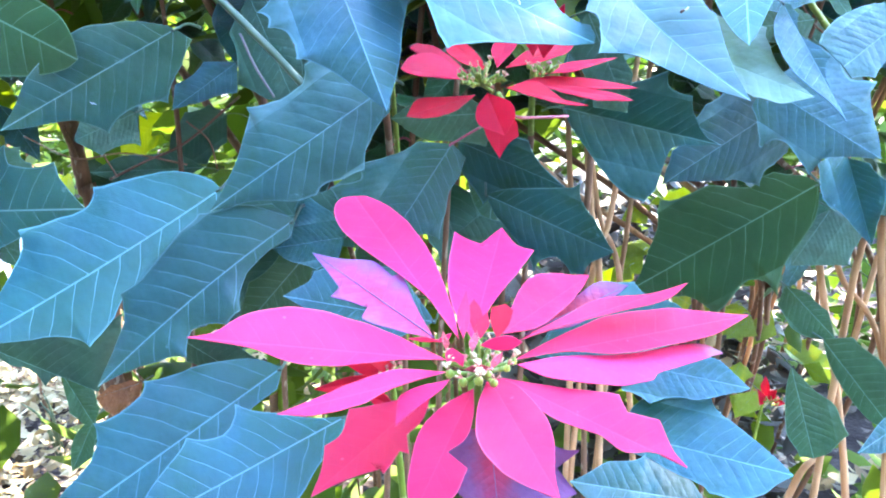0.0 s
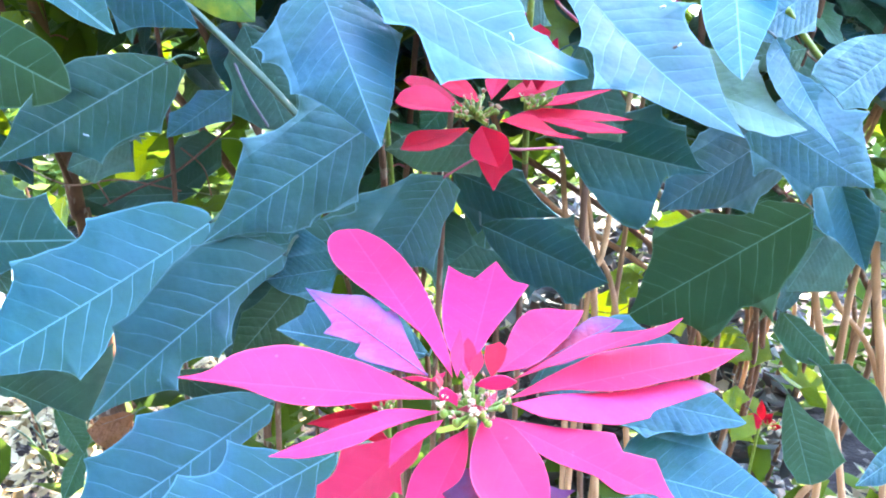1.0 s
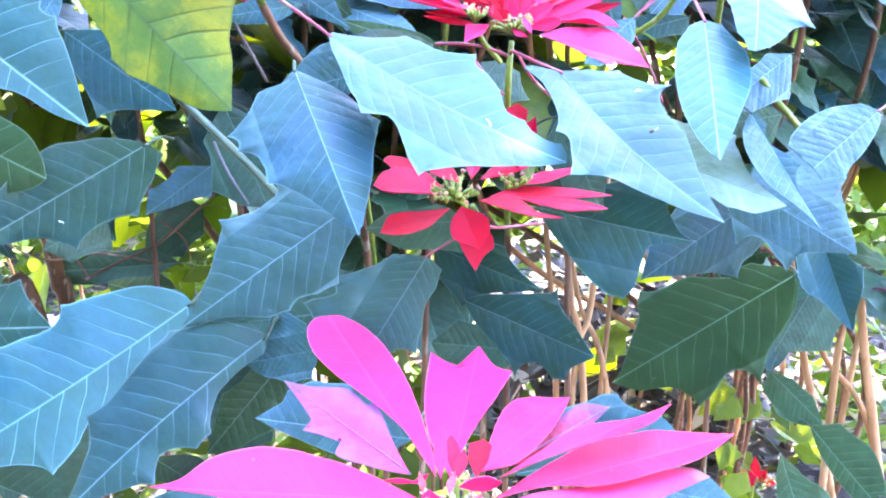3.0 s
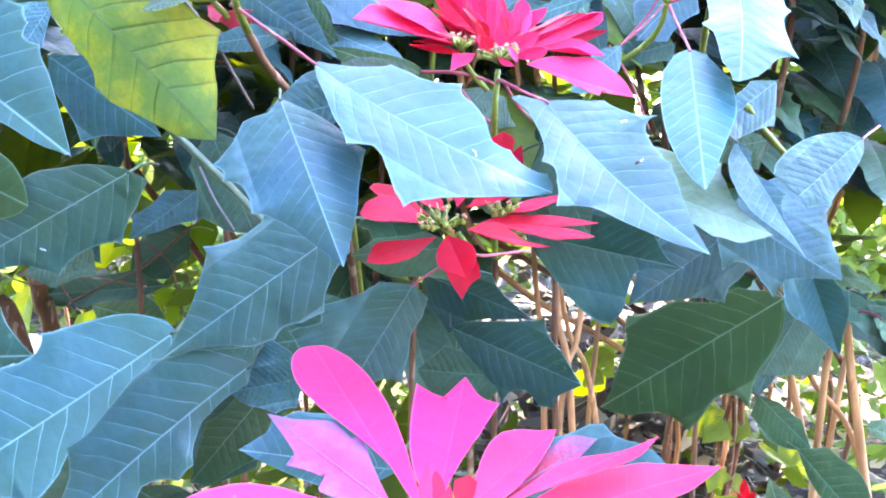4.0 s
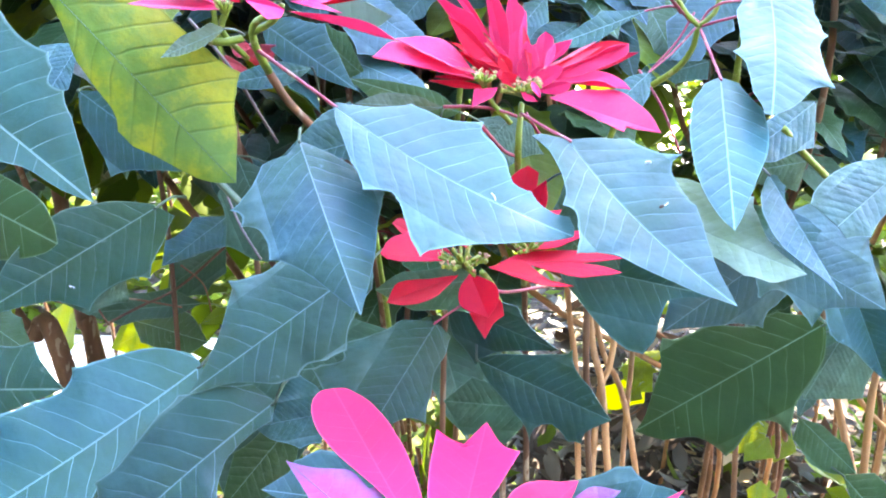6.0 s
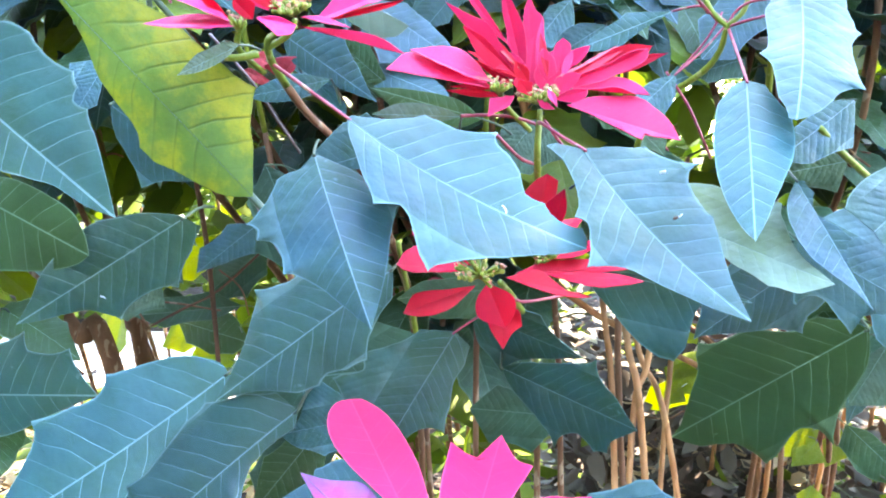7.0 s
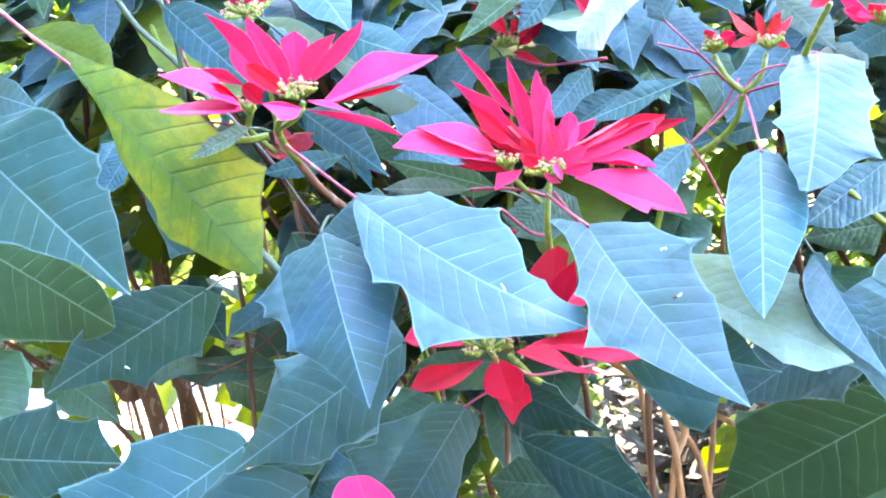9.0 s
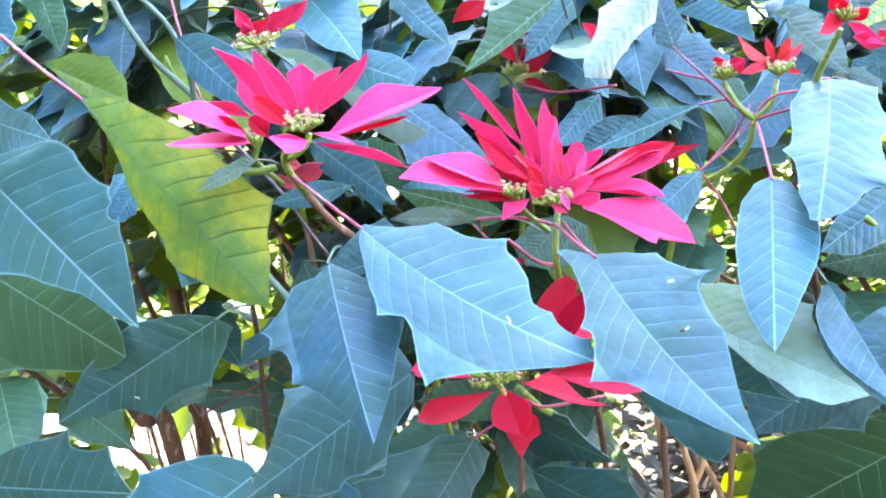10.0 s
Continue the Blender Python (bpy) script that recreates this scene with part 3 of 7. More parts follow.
bract(main, 'bract', (.0344, .392, 1.1041), (.0897, .47, 1.1174), (-.811, .535, .238), (.811, -.535, -.238), ((.257, .116), (.575, .223), (.787, .186), (.897, .081),), ((.2, .098), (.518, .098), (.811, .051),))
bract(main, 'bract', (.0436, .392, 1.1008), (.1481, .46, 1.1182), (-.552, .762, .339), (.552, -.762, -.339), ((.279, .046), (.502, .078), (.758, .011),), ((.242, .002), (.545, .031), (.803, .056),))
bract(main, 'bract', (.0417, .39, 1.0905), (.1916, .473, 1.0951), (-.46, .811, .361), (.46, -.811, -.361), ((.233, .073), (.449, .115), (.669, .106), (.861, .047),), ((.183, .006), (.371, .06), (.606, .067), (.796, .057),))
bract(main, 'bract_tip', (.0425, .386, 1.0893), (.1709, .45, 1.0776), (-.386, .843, .375), (.386, -.843, -.375), ((.226, .031), (.486, .022), (.798, .057), (.935, .057),), ((.116, .083), (.335, .139), (.525, .131), (.602, .09), (.816, .04),))
bract(main, 'bract', (.0337, .382, 1.0831), (.1295, .36, 1.0487), (.335, .861, .383), (-.335, -.861, -.383), ((.181, .066), (.375, .148), (.585, .24), (.651, .158), (.81, .197), (.91, .066),), ((.164, .068), (.352, .087), (.553, .058), (.692, .084), (.834, .002),))
bract(main, 'bract', (.0277, .38, 1.0837), (.063, .33, 1.0448), (.868, .454, .202), (-.868, -.454, -.202), ((.121, .146), (.399, .22), (.618, .18), (.834, .058),), ((.182, .188), (.413, .309), (.647, .281), (.825, .165),))
bract(main, 'bract', (.02, .38, 1.0769), (-.0061, .34, 1.028), (-.907, .385, .171), (.907, -.385, -.171), ((.191, .143), (.447, .237), (.747, .179), (.934, .096),), ((.191, .089), (.37, .112), (.521, .028), (.573, .222), (.809, .206),))
bract(main, 'bract', (.0054, .382, 1.0848), (-.0756, .345, 1.0737), (-.428, .826, .367), (.428, -.826, -.367), ((.279, .108), (.56, .085), (.769, .043),), ((.323, .019), (.544, .079), (.8, .077),))
bract(main, 'bract', (-.0030, .4050, 1.0639), (-.0681, .3850, 1.0044), (-.492, .831, .259), (.492, -.831, -.259), ((.304, .184), (.514, .349), (.644, .226), (.777, .250), (.858, .117),), ((.142, .128), (.286, .140), (.333, .270), (.369, .211), (.526, .254), (.543, .199), (.798, .067),))
bract(main, 'bract', (.0072, .375, 1.0834), (-.0188, .36, 1.0628), (-.648, .696, .31), (.648, -.696, -.31), ((.391, .252), (.65, .332), (.799, .231),), ((.189, .035), (.584, .002),))
bract(main, 'bract_purple', (-.0032, .41, 1.0931), (-.0847, .47, 1.1237), (.636, .705, .313), (-.636, -.705, -.313), ((.205, .09), (.491, .241), (.508, .189), (.681, .195), (.849, .077),), ((.126, .078), (.337, .168), (.385, .166), (.419, .093), (.631, .175), (.652, .095),))
bract(main, 'bract_purple', (.0285, .41, 1.053), (.0371, .36, 1.0065), (-.991, -.121, -.054), (.991, .121, .054), ((.364, .365), (.638, .339),), ((.366, .507), (.424, .706), (.551, .502), (.759, .627),))
bract(main, 'bract_purple', (.0485, .42, 1.0941), (.1143, .47, 1.1119), (-.627, .712, .316), (.627, -.712, -.316), ((.442, .084), (.836, .142),), ((.363, .115), (.684, .068),))
bract(main, 'bract_red', (.0315, .39, 1.1015), (.0354, .4, 1.1181), (-.975, .018, .221), (.974, -.012, -.225), ((.401, .287), (.789, .349),), ((.457, .208), (.871, .238),))
bract(main, 'bract_red', (.0224, .385, 1.1029), (.0255, .395, 1.1147), (-.973, .03, .227), (.97, -.012, -.242), ((.438, .262),), ((.572, .18),))
bract(main, 'bract', (.0225, .38, 1.101), (.0442, .378, 1.1048), (-.169, .005, .986), (.169, -.003, -.986), ((.286, .145), (.69, .181),), ((.384, .146), (.718, .145),))
bract(main, 'bract', (.0135, .385, 1.1025), (.0138, .41, 1.1214), (-.999, .036, -.035), (.995, .053, -.082), ((.454, .139),), ((.471, .094),))
bract(main, 'bract', (.0097, .378, 1.0924), (.0079, .38, 1.0993), (-.968, .002, -.251), (.968, -.002, .251), ((.11, .584), (.703, .546),), ((-.494, .505), (.26, .738),))
bract(main, 'bract', (.0017, .385, 1.1006), (-.0156, .385, 1.101), (.021, 0, 1), (-.021, 0, -1), ((.521, .09),), ((.513, .074),))
bract(main, 'bract', (-.0013, .385, 1.0998), (.0075, .385, 1.1053), (-.531, 0, .847), (.531, 0, -.847), ((.547, .079),), ((.52, .255),))
bract(main, 'bract_dusk', (.0183, .376, 1.0983), (.0207, .385, 1.1075), (-.974, .035, .225), (.969, -.011, -.247), ((.43, .217),), ((.537, .13),))
bract(main, 'bract_dusk', (.0143, .374, 1.0896), (.0296, .372, 1.0921), (-.165, .01, .986), (.165, -.007, -.986), ((.495, .169),), ((.458, .127),))
bract(main, 'bract_dusk', (.0283, .374, 1.0903), (.0343, .378, 1.0993), (-.832, .009, .555), (.831, -.006, -.556), ((.379, .199),), ((.569, .171),))
bract(main, 'bract_dusk', (.005, .38, 1.0976), (.0024, .386, 1.1062), (-.958, -.01, -.288), (.96, .023, .279), ((.458, .135),), ((.376, .215),))
bract(main, 'bract_red', (.021, .388, 1.1017), (.018, .405, 1.1182), (-.981, .016, -.194), (.989, .033, .144), ((.44, .127), (.799, .122),), ((.403, .164), (.765, .134),))
leaf(main, 'leaf', (.063, .545, 1.0323), (.1814, .535, 1.0647), (-.196, .471, .86), (.087, -.818, -.569), ((.325, .323), (.603, .349), (.688, .339), (.763, .236), (.903, .156),), ((.241, .076), (.565, .099), (.842, .077),))

# Shoot with the shaded red flower
leaf(second, 'leaf_teal', (-.0031, .5900, 1.1834), (-.0507, .5650, 1.1054), (-.858, .266, .438), (.864, -.117, -.490), ((.122, .250), (.341, .385), (.464, .500), (.544, .605), (.599, .494), (.635, .481), (.756, .615), (.824, .666), (.891, .523), (.984, .234),), ((.035, .157), (.174, .193), (.338, .191), (.509, .263), (.704, .335), (.734, .204), (.845, .115),), petiole=((.018, .6, 1.196),))
leaf(second, 'leaf', (.0255, .6800, 1.1304), (.1368, .6500, 1.0900), (.252, -.303, .919), (-.313, .108, -.943), ((.142, .116), (.513, .301), (.596, .386), (.669, .250), (.806, .153), (.933, .049),), ((.140, .121), (.400, .254), (.549, .396), (.549, .286), (.649, .206), (.791, .277), (.879, .247), (.884, .138),))
leaf(second, 'leaf', (-.0019, .7, 1.175), (.0949, .68, 1.1399), (.1, -.721, .686), (-.243, .385, -.89), ((.311, .384), (.588, .373), (.793, .12),), ((.139, .288), (.392, .484), (.561, .246),))
leaf(second, 'leaf_dark', (.0822, .72, 1.0743), (-.0038, .7, 1.086), (.131, .017, .991), (-.132, -.012, -.991), ((.308, .272), (.744, .277),), ((.3, .416), (.755, .342),))
bract(second, 'bract_red', (.0099, .58, 1.2344), (-.0399, .62, 1.2536), (.664, .644, .379), (-.664, -.644, -.379), ((.627, .142), (.956, .095),), ((.297, .008), (.649, .109),))
bract(second, 'bract_red', (.0101, .575, 1.2317), (-.0404, .56, 1.2381), (-.188, .847, .498), (.188, -.847, -.498), ((.47, .413), (.847, .282),), ((.456, .101), (.853, .157),))
bract(second, 'bract_red', (.0134, .573, 1.2214), (-.0347, .55, 1.2057), (-.5, .747, .439), (.5, -.747, -.439), ((.378, .104), (.739, .2),), ((.502, .301), (.852, .206),))
bract(second, 'bract_red', (.0216, .575, 1.2228), (.0354, .56, 1.194), (-.903, -.004, -.43), (.904, .012, .427), ((.257, .314), (.623, .391),), ((.44, .368), (.778, .322),))
bract(second, 'bract_red', (.032, .58, 1.2066), (.0329, .571, 1.1759), (-1, -.001, -.03), (1, .002, .03), ((.266, .388), (.595, .253),), ((.129, .353), (.484, .435), (.657, .204),))
bract(second, 'bract_red', (.0412, .58, 1.2294), (.1392, .62, 1.2292), (-.331, .813, .478), (.331, -.813, -.478), ((.25, .081), (.611, .076), (.829, .04),), ((.386, .02), (.643, .054),))
bract(second, 'bract_red', (.0578, .582, 1.2299), (.1337, .605, 1.2202), (-.192, .846, .498), (.192, -.846, -.498), ((.411, .046), (.767, .055),), ((.3, .147), (.452, .21), (.738, .126),))
bract(second, 'bract_red', (.0349, .575, 1.2273), (.0937, .56, 1.2172), (.293, .824, .485), (-.293, -.824, -.485), ((.325, .199), (.72, .002),), ((.406, .092), (.745, .104),))
bract(second, 'bract_red', (.0579, .59, 1.2371), (.1224, .63, 1.2517), (-.544, .723, .425), (.544, -.723, -.425), ((.385, .061), (.786, .027),), ((.299, .146), (.624, .087),))
bract(second, 'bract_red', (.0347, .59, 1.2412), (.0922, .65, 1.2629), (-.736, .583, .343), (.736, -.583, -.343), ((.376, .098), (.755, .076),), ((.284, .114), (.651, .141),))
bract(second, 'bract_red', (.0201, .59, 1.2387), (-.0081, .65, 1.2584), (-.909, -.358, -.211), (.909, .358, .211), ((.303, .173), (.726, .177),), ((.352, .084), (.837, .113),))
bract(second, 'bract_red', (.0286, .6, 1.241), (.0376, .66, 1.2682), (-.991, .118, .07), (.991, -.118, -.07), ((.445, .13),), ((.602, .153),))
bract(second, 'bract_red', (.0555, .61, 1.2502), (.0632, .615, 1.2983), (-.988, .001, .157), (.988, 0, -.157), ((.427, .357), (.817, .201),), ((.577, .169), (.916, .179),))
bract(second, 'bract_red', (.0636, .61, 1.2482), (.0759, .6, 1.2882), (-.956, 0, .293), (.957, .013, -.29), ((.335, .281), (.671, .221),), ((.578, .14),))
bract(second, 'bract_red', (.0297, .63, 1.3047), (.0269, .63, 1.3112), (-.916, 0, -.401), (.916, 0, .401), ((.602, .59),), ((.313, .482),))

# Shoot with the spiky pink flower
leaf(third, 'leaf', (.0853, .5450, 1.3167), (.1677, .4470, 1.2280), (.845, .332, .419), (-.849, -.401, -.346), ((.074, .122), (.133, .210), (.235, .225), (.341, .323), (.353, .252), (.409, .216), (.528, .182), (.579, .187), (.620, .163), (.723, .111), (.836, .055), (.921, .026),), ((-.083, .068), (-.097, .114), (.081, .119), (.208, .162), (.301, .236), (.354, .217), (.419, .249), (.528, .332), (.544, .296), (.591, .224), (.669, .191), (.747, .151), (.886, .075),), (-.0048, -.0012, -.0031), petiole=((.058, .6, 1.335), (.072, .57, 1.325),))
leaf(third, 'leaf', (.0948, .7600, 1.2053), (.2474, .7500, 1.1758), (.121, -.566, .816), (-.180, .135, -.974), ((.112, .076), (.304, .257), (.541, .428), (.566, .323), (.718, .293), (.797, .143), (.895, .036),), ((.101, .113), (.207, .205), (.327, .307), (.442, .391), (.570, .455), (.664, .461), (.705, .362), (.707, .193), (.725, .085), (.869, .036),))
leaf(third, 'leaf', (-.0985, .74, 1.4505), (-.0031, .72, 1.3829), (.572, .477, .667), (-.58, -.428, -.693), ((.262, .169), (.485, .142), (.79, .074),), ((.17, .257), (.437, .365), (.746, .204),))
leaf(third, 'leaf', (-.1029, .73, 1.3928), (-.0167, .7, 1.3574), (.473, .591, .653), (-.461, -.382, -.801), ((.356, .153), (.76, .126),), ((.351, .217), (.761, .158),))
leaf(third, 'leaf', (-.0132, .82, 1.4849), (-.0561, .8, 1.4292), (-.79, -.012, .613), (.789, .016, -.614), ((.227, .253), (.573, .475), (.851, .308),), ((.266, .21), (.693, .198),))
leaf(third, 'leaf', (.1208, .84, 1.4362), (.0634, .82, 1.3987), (-.545, -.006, .839), (.544, .009, -.839), ((.325, .217), (.695, .301),), ((.161, .227), (.709, .194),))
leaf(third, 'leaf_olive', (.0096, .7, 1.3407), (-.0834, .68, 1.3676), (.278, 0, .961), (-.278, 0, -.961), ((.277, .106), (.717, .07),), ((.217, .13), (.659, .165),))
leaf(third, 'leaf_dark', (.0542, .74, 1.3415), (.0205, .72, 1.2983), (-.787, -.005, .617), (.786, .01, -.618), ((.387, .352), (.853, .376),), ((-.067, .373), (.183, .763), (.757, .45),))
leaf(third, 'leaf_pale', (-.1854, .66, 1.4894), (-.041, .63, 1.4092), (.493, .053, .868), (-.484, .007, -.875), ((.17, .068), (.332, .075), (.535, .035), (.802, .002), (.937, .002),), ((.211, .002), (.35, .002), (.526, .043), (.738, .111), (.896, .121), (.967, .07),))
leaf(third, 'leaf_olive', (.0619, .63, 1.5039), (-.0056, .6, 1.4461), (-.647, -.012, .762), (.64, .039, -.768), ((.221, .218), (.515, .253), (.734, .104),), ((.227, .053), (.646, .06),))
leaf(third, 'leaf', (.0704, .66, 1.5068), (.0337, .64, 1.4585), (-.792, -.021, .61), (.791, .027, -.612), ((.182, .245), (.542, .235),), ((.159, .155), (.666, .146),))
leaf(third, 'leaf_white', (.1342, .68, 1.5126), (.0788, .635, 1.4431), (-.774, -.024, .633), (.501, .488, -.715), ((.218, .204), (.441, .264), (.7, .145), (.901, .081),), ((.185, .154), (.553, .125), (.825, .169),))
leaf(third, 'leaf', (.0855, .79, 1.4534), (.0455, .76, 1.4022), (-.783, -.016, .621), (.778, .033, -.627), ((.299, .17), (.7, .154),), ((.268, .242), (.705, .209),))
leaf(third, 'leaf_dark', (.1084, .72, 1.2919), (.1509, .72, 1.2045), (.899, 0, .437), (-.899, 0, -.437), ((.29, .161), (.683, .176),), ((.241, .317), (.824, .269),))
bract(third, 'bract_rose', (.0229, .605, 1.3627), (-.031, .575, 1.3853), (-.11, .716, .689), (.281, -.846, -.454), ((.116, .141), (.311, .282), (.581, .258),), ((.348, .153), (.677, .123),))
bract(third, 'bract_rose', (.0277, .6, 1.3592), (-.0451, .56, 1.3711), (-.32, .754, .574), (.384, -.823, -.418), ((.112, .117), (.439, .205), (.779, .213),), ((.17, .113), (.503, .12), (.82, .063),))
bract(third, 'bract_rose', (.0425, .61, 1.3674), (-.0072, .58, 1.417), (.699, .025, .715), (-.711, .016, -.703), ((.12, .04), (.332, .083), (.566, .138), (.754, .078),), ((.121, .069), (.307, .137), (.51, .1), (.595, .04), (.808, .017),))
bract(third, 'bract_red', (.043, .605, 1.3664), (.0042, .585, 1.4016), (.665, .024, .746), (-.675, .011, -.738), ((.328, .036), (.687, .07),), ((.237, .124), (.604, .139),))
bract(third, 'bract_rose', (.0457, .615, 1.3683), (.0297, .6, 1.4344), (-.973, .023, -.23), (.971, .01, .237), ((.156, .047), (.405, .06), (.654, .06), (.792, .038),), ((.212, .079), (.487, .115), (.736, .067),))
bract(third, 'bract_rose', (.0506, .62, 1.3707), (.0495, .62, 1.4275), (-1, 0, -.019), (1, 0, .019), ((.238, .077), (.566, .092), (.817, .066),), ((.117, .106), (.38, .175), (.699, .153), (.807, .071),))
bract(third, 'bract_rose', (.0341, .63, 1.3929), (-.0094, .61, 1.446), (.769, .023, .639), (-.777, .024, -.628), ((.305, .033), (.67, .046),), ((.259, .047), (.676, .027),))
bract(third, 'bract_rose', (.0611, .6, 1.3643), (.0596, .6, 1.387), (-.998, 0, -.063), (.998, 0, .063), ((.279, .15), (.722, .182),), ((.19, .364), (.671, .285),))
bract(third, 'bract_rose', (.0653, .61, 1.3576), (.1316, .6, 1.3847), (-.265, -.912, .312), (.287, -.424, -.859), ((.276, .058), (.648, .045), (.85, .074),), ((.312, .107), (.583, .156), (.925, .136),))
bract(third, 'bract_rose', (.0762, .61, 1.36), (.1324, .59, 1.3521), (.342, .727, .595), (-.245, -.863, .443), ((.294, .156), (.578, .208), (.844, .126),), ((.359, .027), (.637, .081), (.852, .002),))
bract(third, 'bract_rose', (.0707, .605, 1.3693), (.0732, .605, 1.3942), (-.995, 0, .101), (.995, 0, -.101), ((.339, .185), (.736, .2),), ((.363, .239), (.806, .235),))
bract(third, 'bract_rose', (.0732, .61, 1.3694), (.0923, .605, 1.3881), (-.701, .004, .714), (.702, .006, -.712), ((.527, .233), (.831, .119),), ((.311, .072), (.701, .104),))
bract(third, 'bract_rose', (.0764, .6, 1.3471), (.1493, .565, 1.3217), (.508, .751, .422), (-.495, -.532, -.687), ((.132, .135), (.292, .213), (.509, .274), (.807, .159),), ((.23, .028), (.468, .097), (.669, .161), (.756, .173), (.733, .093),))
bract(third, 'bract_rose', (.0401, .6, 1.3543), (.0217, .585, 1.3394), (-.623, -.015, .782), (.612, .036, -.79), ((.665, .331),), ((.363, .111), (.706, .048),))
bract(third, 'bract_red', (.0356, .61, 1.3546), (-.0095, .59, 1.3583), (.068, .032, .997), (-.093, .025, -.995), ((.515, .049),), ((.509, .058),))
bract(third, 'bract_rose', (.067, .595, 1.351), (.0896, .58, 1.3558), (-.195, .021, .981), (.226, .027, -.974), ((.479, .115), (.818, .083),), ((.558, .206), (.919, .153),))
bract(third, 'bract_rose', (.0553, .595, 1.3513), (.0679, .585, 1.3435), (.543, .03, .839), (-.525, .002, -.851), ((.414, .096),), ((.48, .201),))
bract(third, 'bract_red', (.0737, .66, 1.3679), (.1449, .68, 1.3956), (-.363, -.001, .932), (.362, .004, -.932), ((.46, .101), (.768, .096),), ((.456, .067), (.846, .076),))
bract(third, 'bract_red', (.0499, .6, 1.3628), (.0401, .595, 1.3781), (-.842, -.001, -.54), (.841, .004, .541), ((.597, .279),), ((.491, .235),))
bract(third, 'bract_red', (.0518, .59, 1.3526), (.0429, .585, 1.3642), (-.79, -.005, -.613), (.789, .008, .614), ((.653, .351),), ((.504, .41),))
bract(third, 'bract_rose', (.0485, .63, 1.3763), (.0325, .63, 1.4128), (-.916, 0, -.4), (.916, 0, .4), ((.498, .176),), ((.428, .084),))
bract(third, 'bract_rose', (.0571, .625, 1.3682), (.0534, .63, 1.4074), (-.996, -.002, -.092), (.996, .006, .092), ((.582, .097),), ((.577, .166),))
bract(third, 'bract_red', (.0414, .615, 1.3614), (.0098, .6, 1.3805), (.51, .02, .86), (-.521, .011, -.853), ((.646, .071),), ((.44, .078),))
bract(third, 'bract_red', (.0669, .63, 1.3629), (.1081, .63, 1.3839), (-.455, 0, .891), (.455, 0, -.891), ((.438, .063),), ((.511, .081),))
bract(third, 'bract_rose', (.0492, .612, 1.3583), (.0527, .616, 1.3968), (-.996, -.003, .093), (.996, .003, -.093), ((.36, .221), (.735, .189),), ((.391, .335), (.756, .231),))
bract(third, 'bract_rose', (.0585, .606, 1.357), (.0772, .61, 1.3887), (-.862, -.002, .508), (.862, .002, -.508), ((.213, .298), (.706, .243),), ((.385, .154), (.766, .097),))
bract(third, 'bract_rose', (.0437, .604, 1.3574), (.0318, .606, 1.3863), (-.924, -.001, -.382), (.924, .002, .382), ((.505, .168), (.812, .151),), ((.287, .305), (.743, .245),))
bract(third, 'bract_rose', (.0641, .6, 1.3535), (.086, .596, 1.3676), (-.542, .001, .84), (.543, .005, -.84), ((.379, .287), (.813, .203),), ((.347, .165), (.745, .112),))
# Slender bracts added on top; red ones stand for shade in the creases.
bract(third, 'bract_red', (.0453, .6000, 1.3702), (.0133, .6120, 1.4050), (-.738, -.404, -.540), (.738, .404, .540), ((.239, .037), (.534, .056), (.790, .031),), ((.221, .043), (.502, .063), (.781, .038),))
bract(third, 'bract_red', (.0406, .5980, 1.3671), (.0055, .6060, 1.3872), (-.516, -.479, -.711), (.516, .479, .711), ((.238, .046), (.531, .070), (.789, .039),), ((.224, .054), (.507, .078), (.784, .047),))
bract(third, 'bract_rose', (.0547, .6020, 1.3727), (.0593, .6140, 1.4109), (-.991, -.039, .131), (.991, .039, -.131), ((.249, .042), (.549, .063), (.799, .035),), ((.215, .049), (.493, .070), (.775, .042),))
bract(third, 'bract_red', (.0626, .5960, 1.3662), (.0573, .6060, 1.3981), (-.978, -.178, -.107), (.978, .178, .107), ((.245, .049), (.544, .074), (.796, .041),), ((.219, .057), (.498, .082), (.779, .050),))
bract(third, 'bract_red', (.0800, .6000, 1.3657), (.1163, .6220, 1.3862), (-.613, .346, .711), (.613, -.346, -.711), ((.253, .028), (.555, .043), (.803, .024),), ((.208, .033), (.483, .048), (.769, .029),))
bract(third, 'bract_dusk', (.0769, .6020, 1.3691), (.1124, .6250, 1.3899), (-.629, .338, .700), (.629, -.338, -.700), ((.250, .017), (.551, .026), (.800, .014),), ((.211, .020), (.486, .029), (.771, .017),))
bract(third, 'bract_dusk', (.0442, .5950, 1.3716), (.0201, .6040, 1.3957), (-.716, -.414, -.561), (.716, .414, .561), ((.243, .018), (.540, .028), (.794, .015),), ((.219, .021), (.499, .031), (.779, .019),))
bract(third, 'bract_red', (.0389, .5940, 1.3598), (-.0059, .5940, 1.3613), (-.029, -.509, -.860), (.029, .509, .860), ((.244, .038), (.540, .057), (.794, .032),), ((.220, .044), (.501, .064), (.781, .038),))
bract(third, 'bract_rose', (.0724, .5960, 1.3658), (.0802, .6040, 1.3857), (-.939, .086, .334), (.939, -.086, -.334), ((.255, .084), (.559, .126), (.805, .070),), ((.210, .098), (.485, .140), (.771, .084),))
bract(third, 'bract_dusk', (.0312, .5920, 1.3624), (.0091, .5920, 1.3680), (-.210, -.514, -.832), (.210, .514, .832), ((.246, .037), (.543, .055), (.796, .031),), ((.222, .043), (.503, .061), (.782, .037),))
bract(third, 'bract_red', (.0369, .5960, 1.3711), (.0129, .6000, 1.3795), (-.360, -.504, -.785), (.360, .504, .785), ((.236, .065), (.529, .098), (.788, .055),), ((.230, .076), (.515, .109), (.789, .066),))
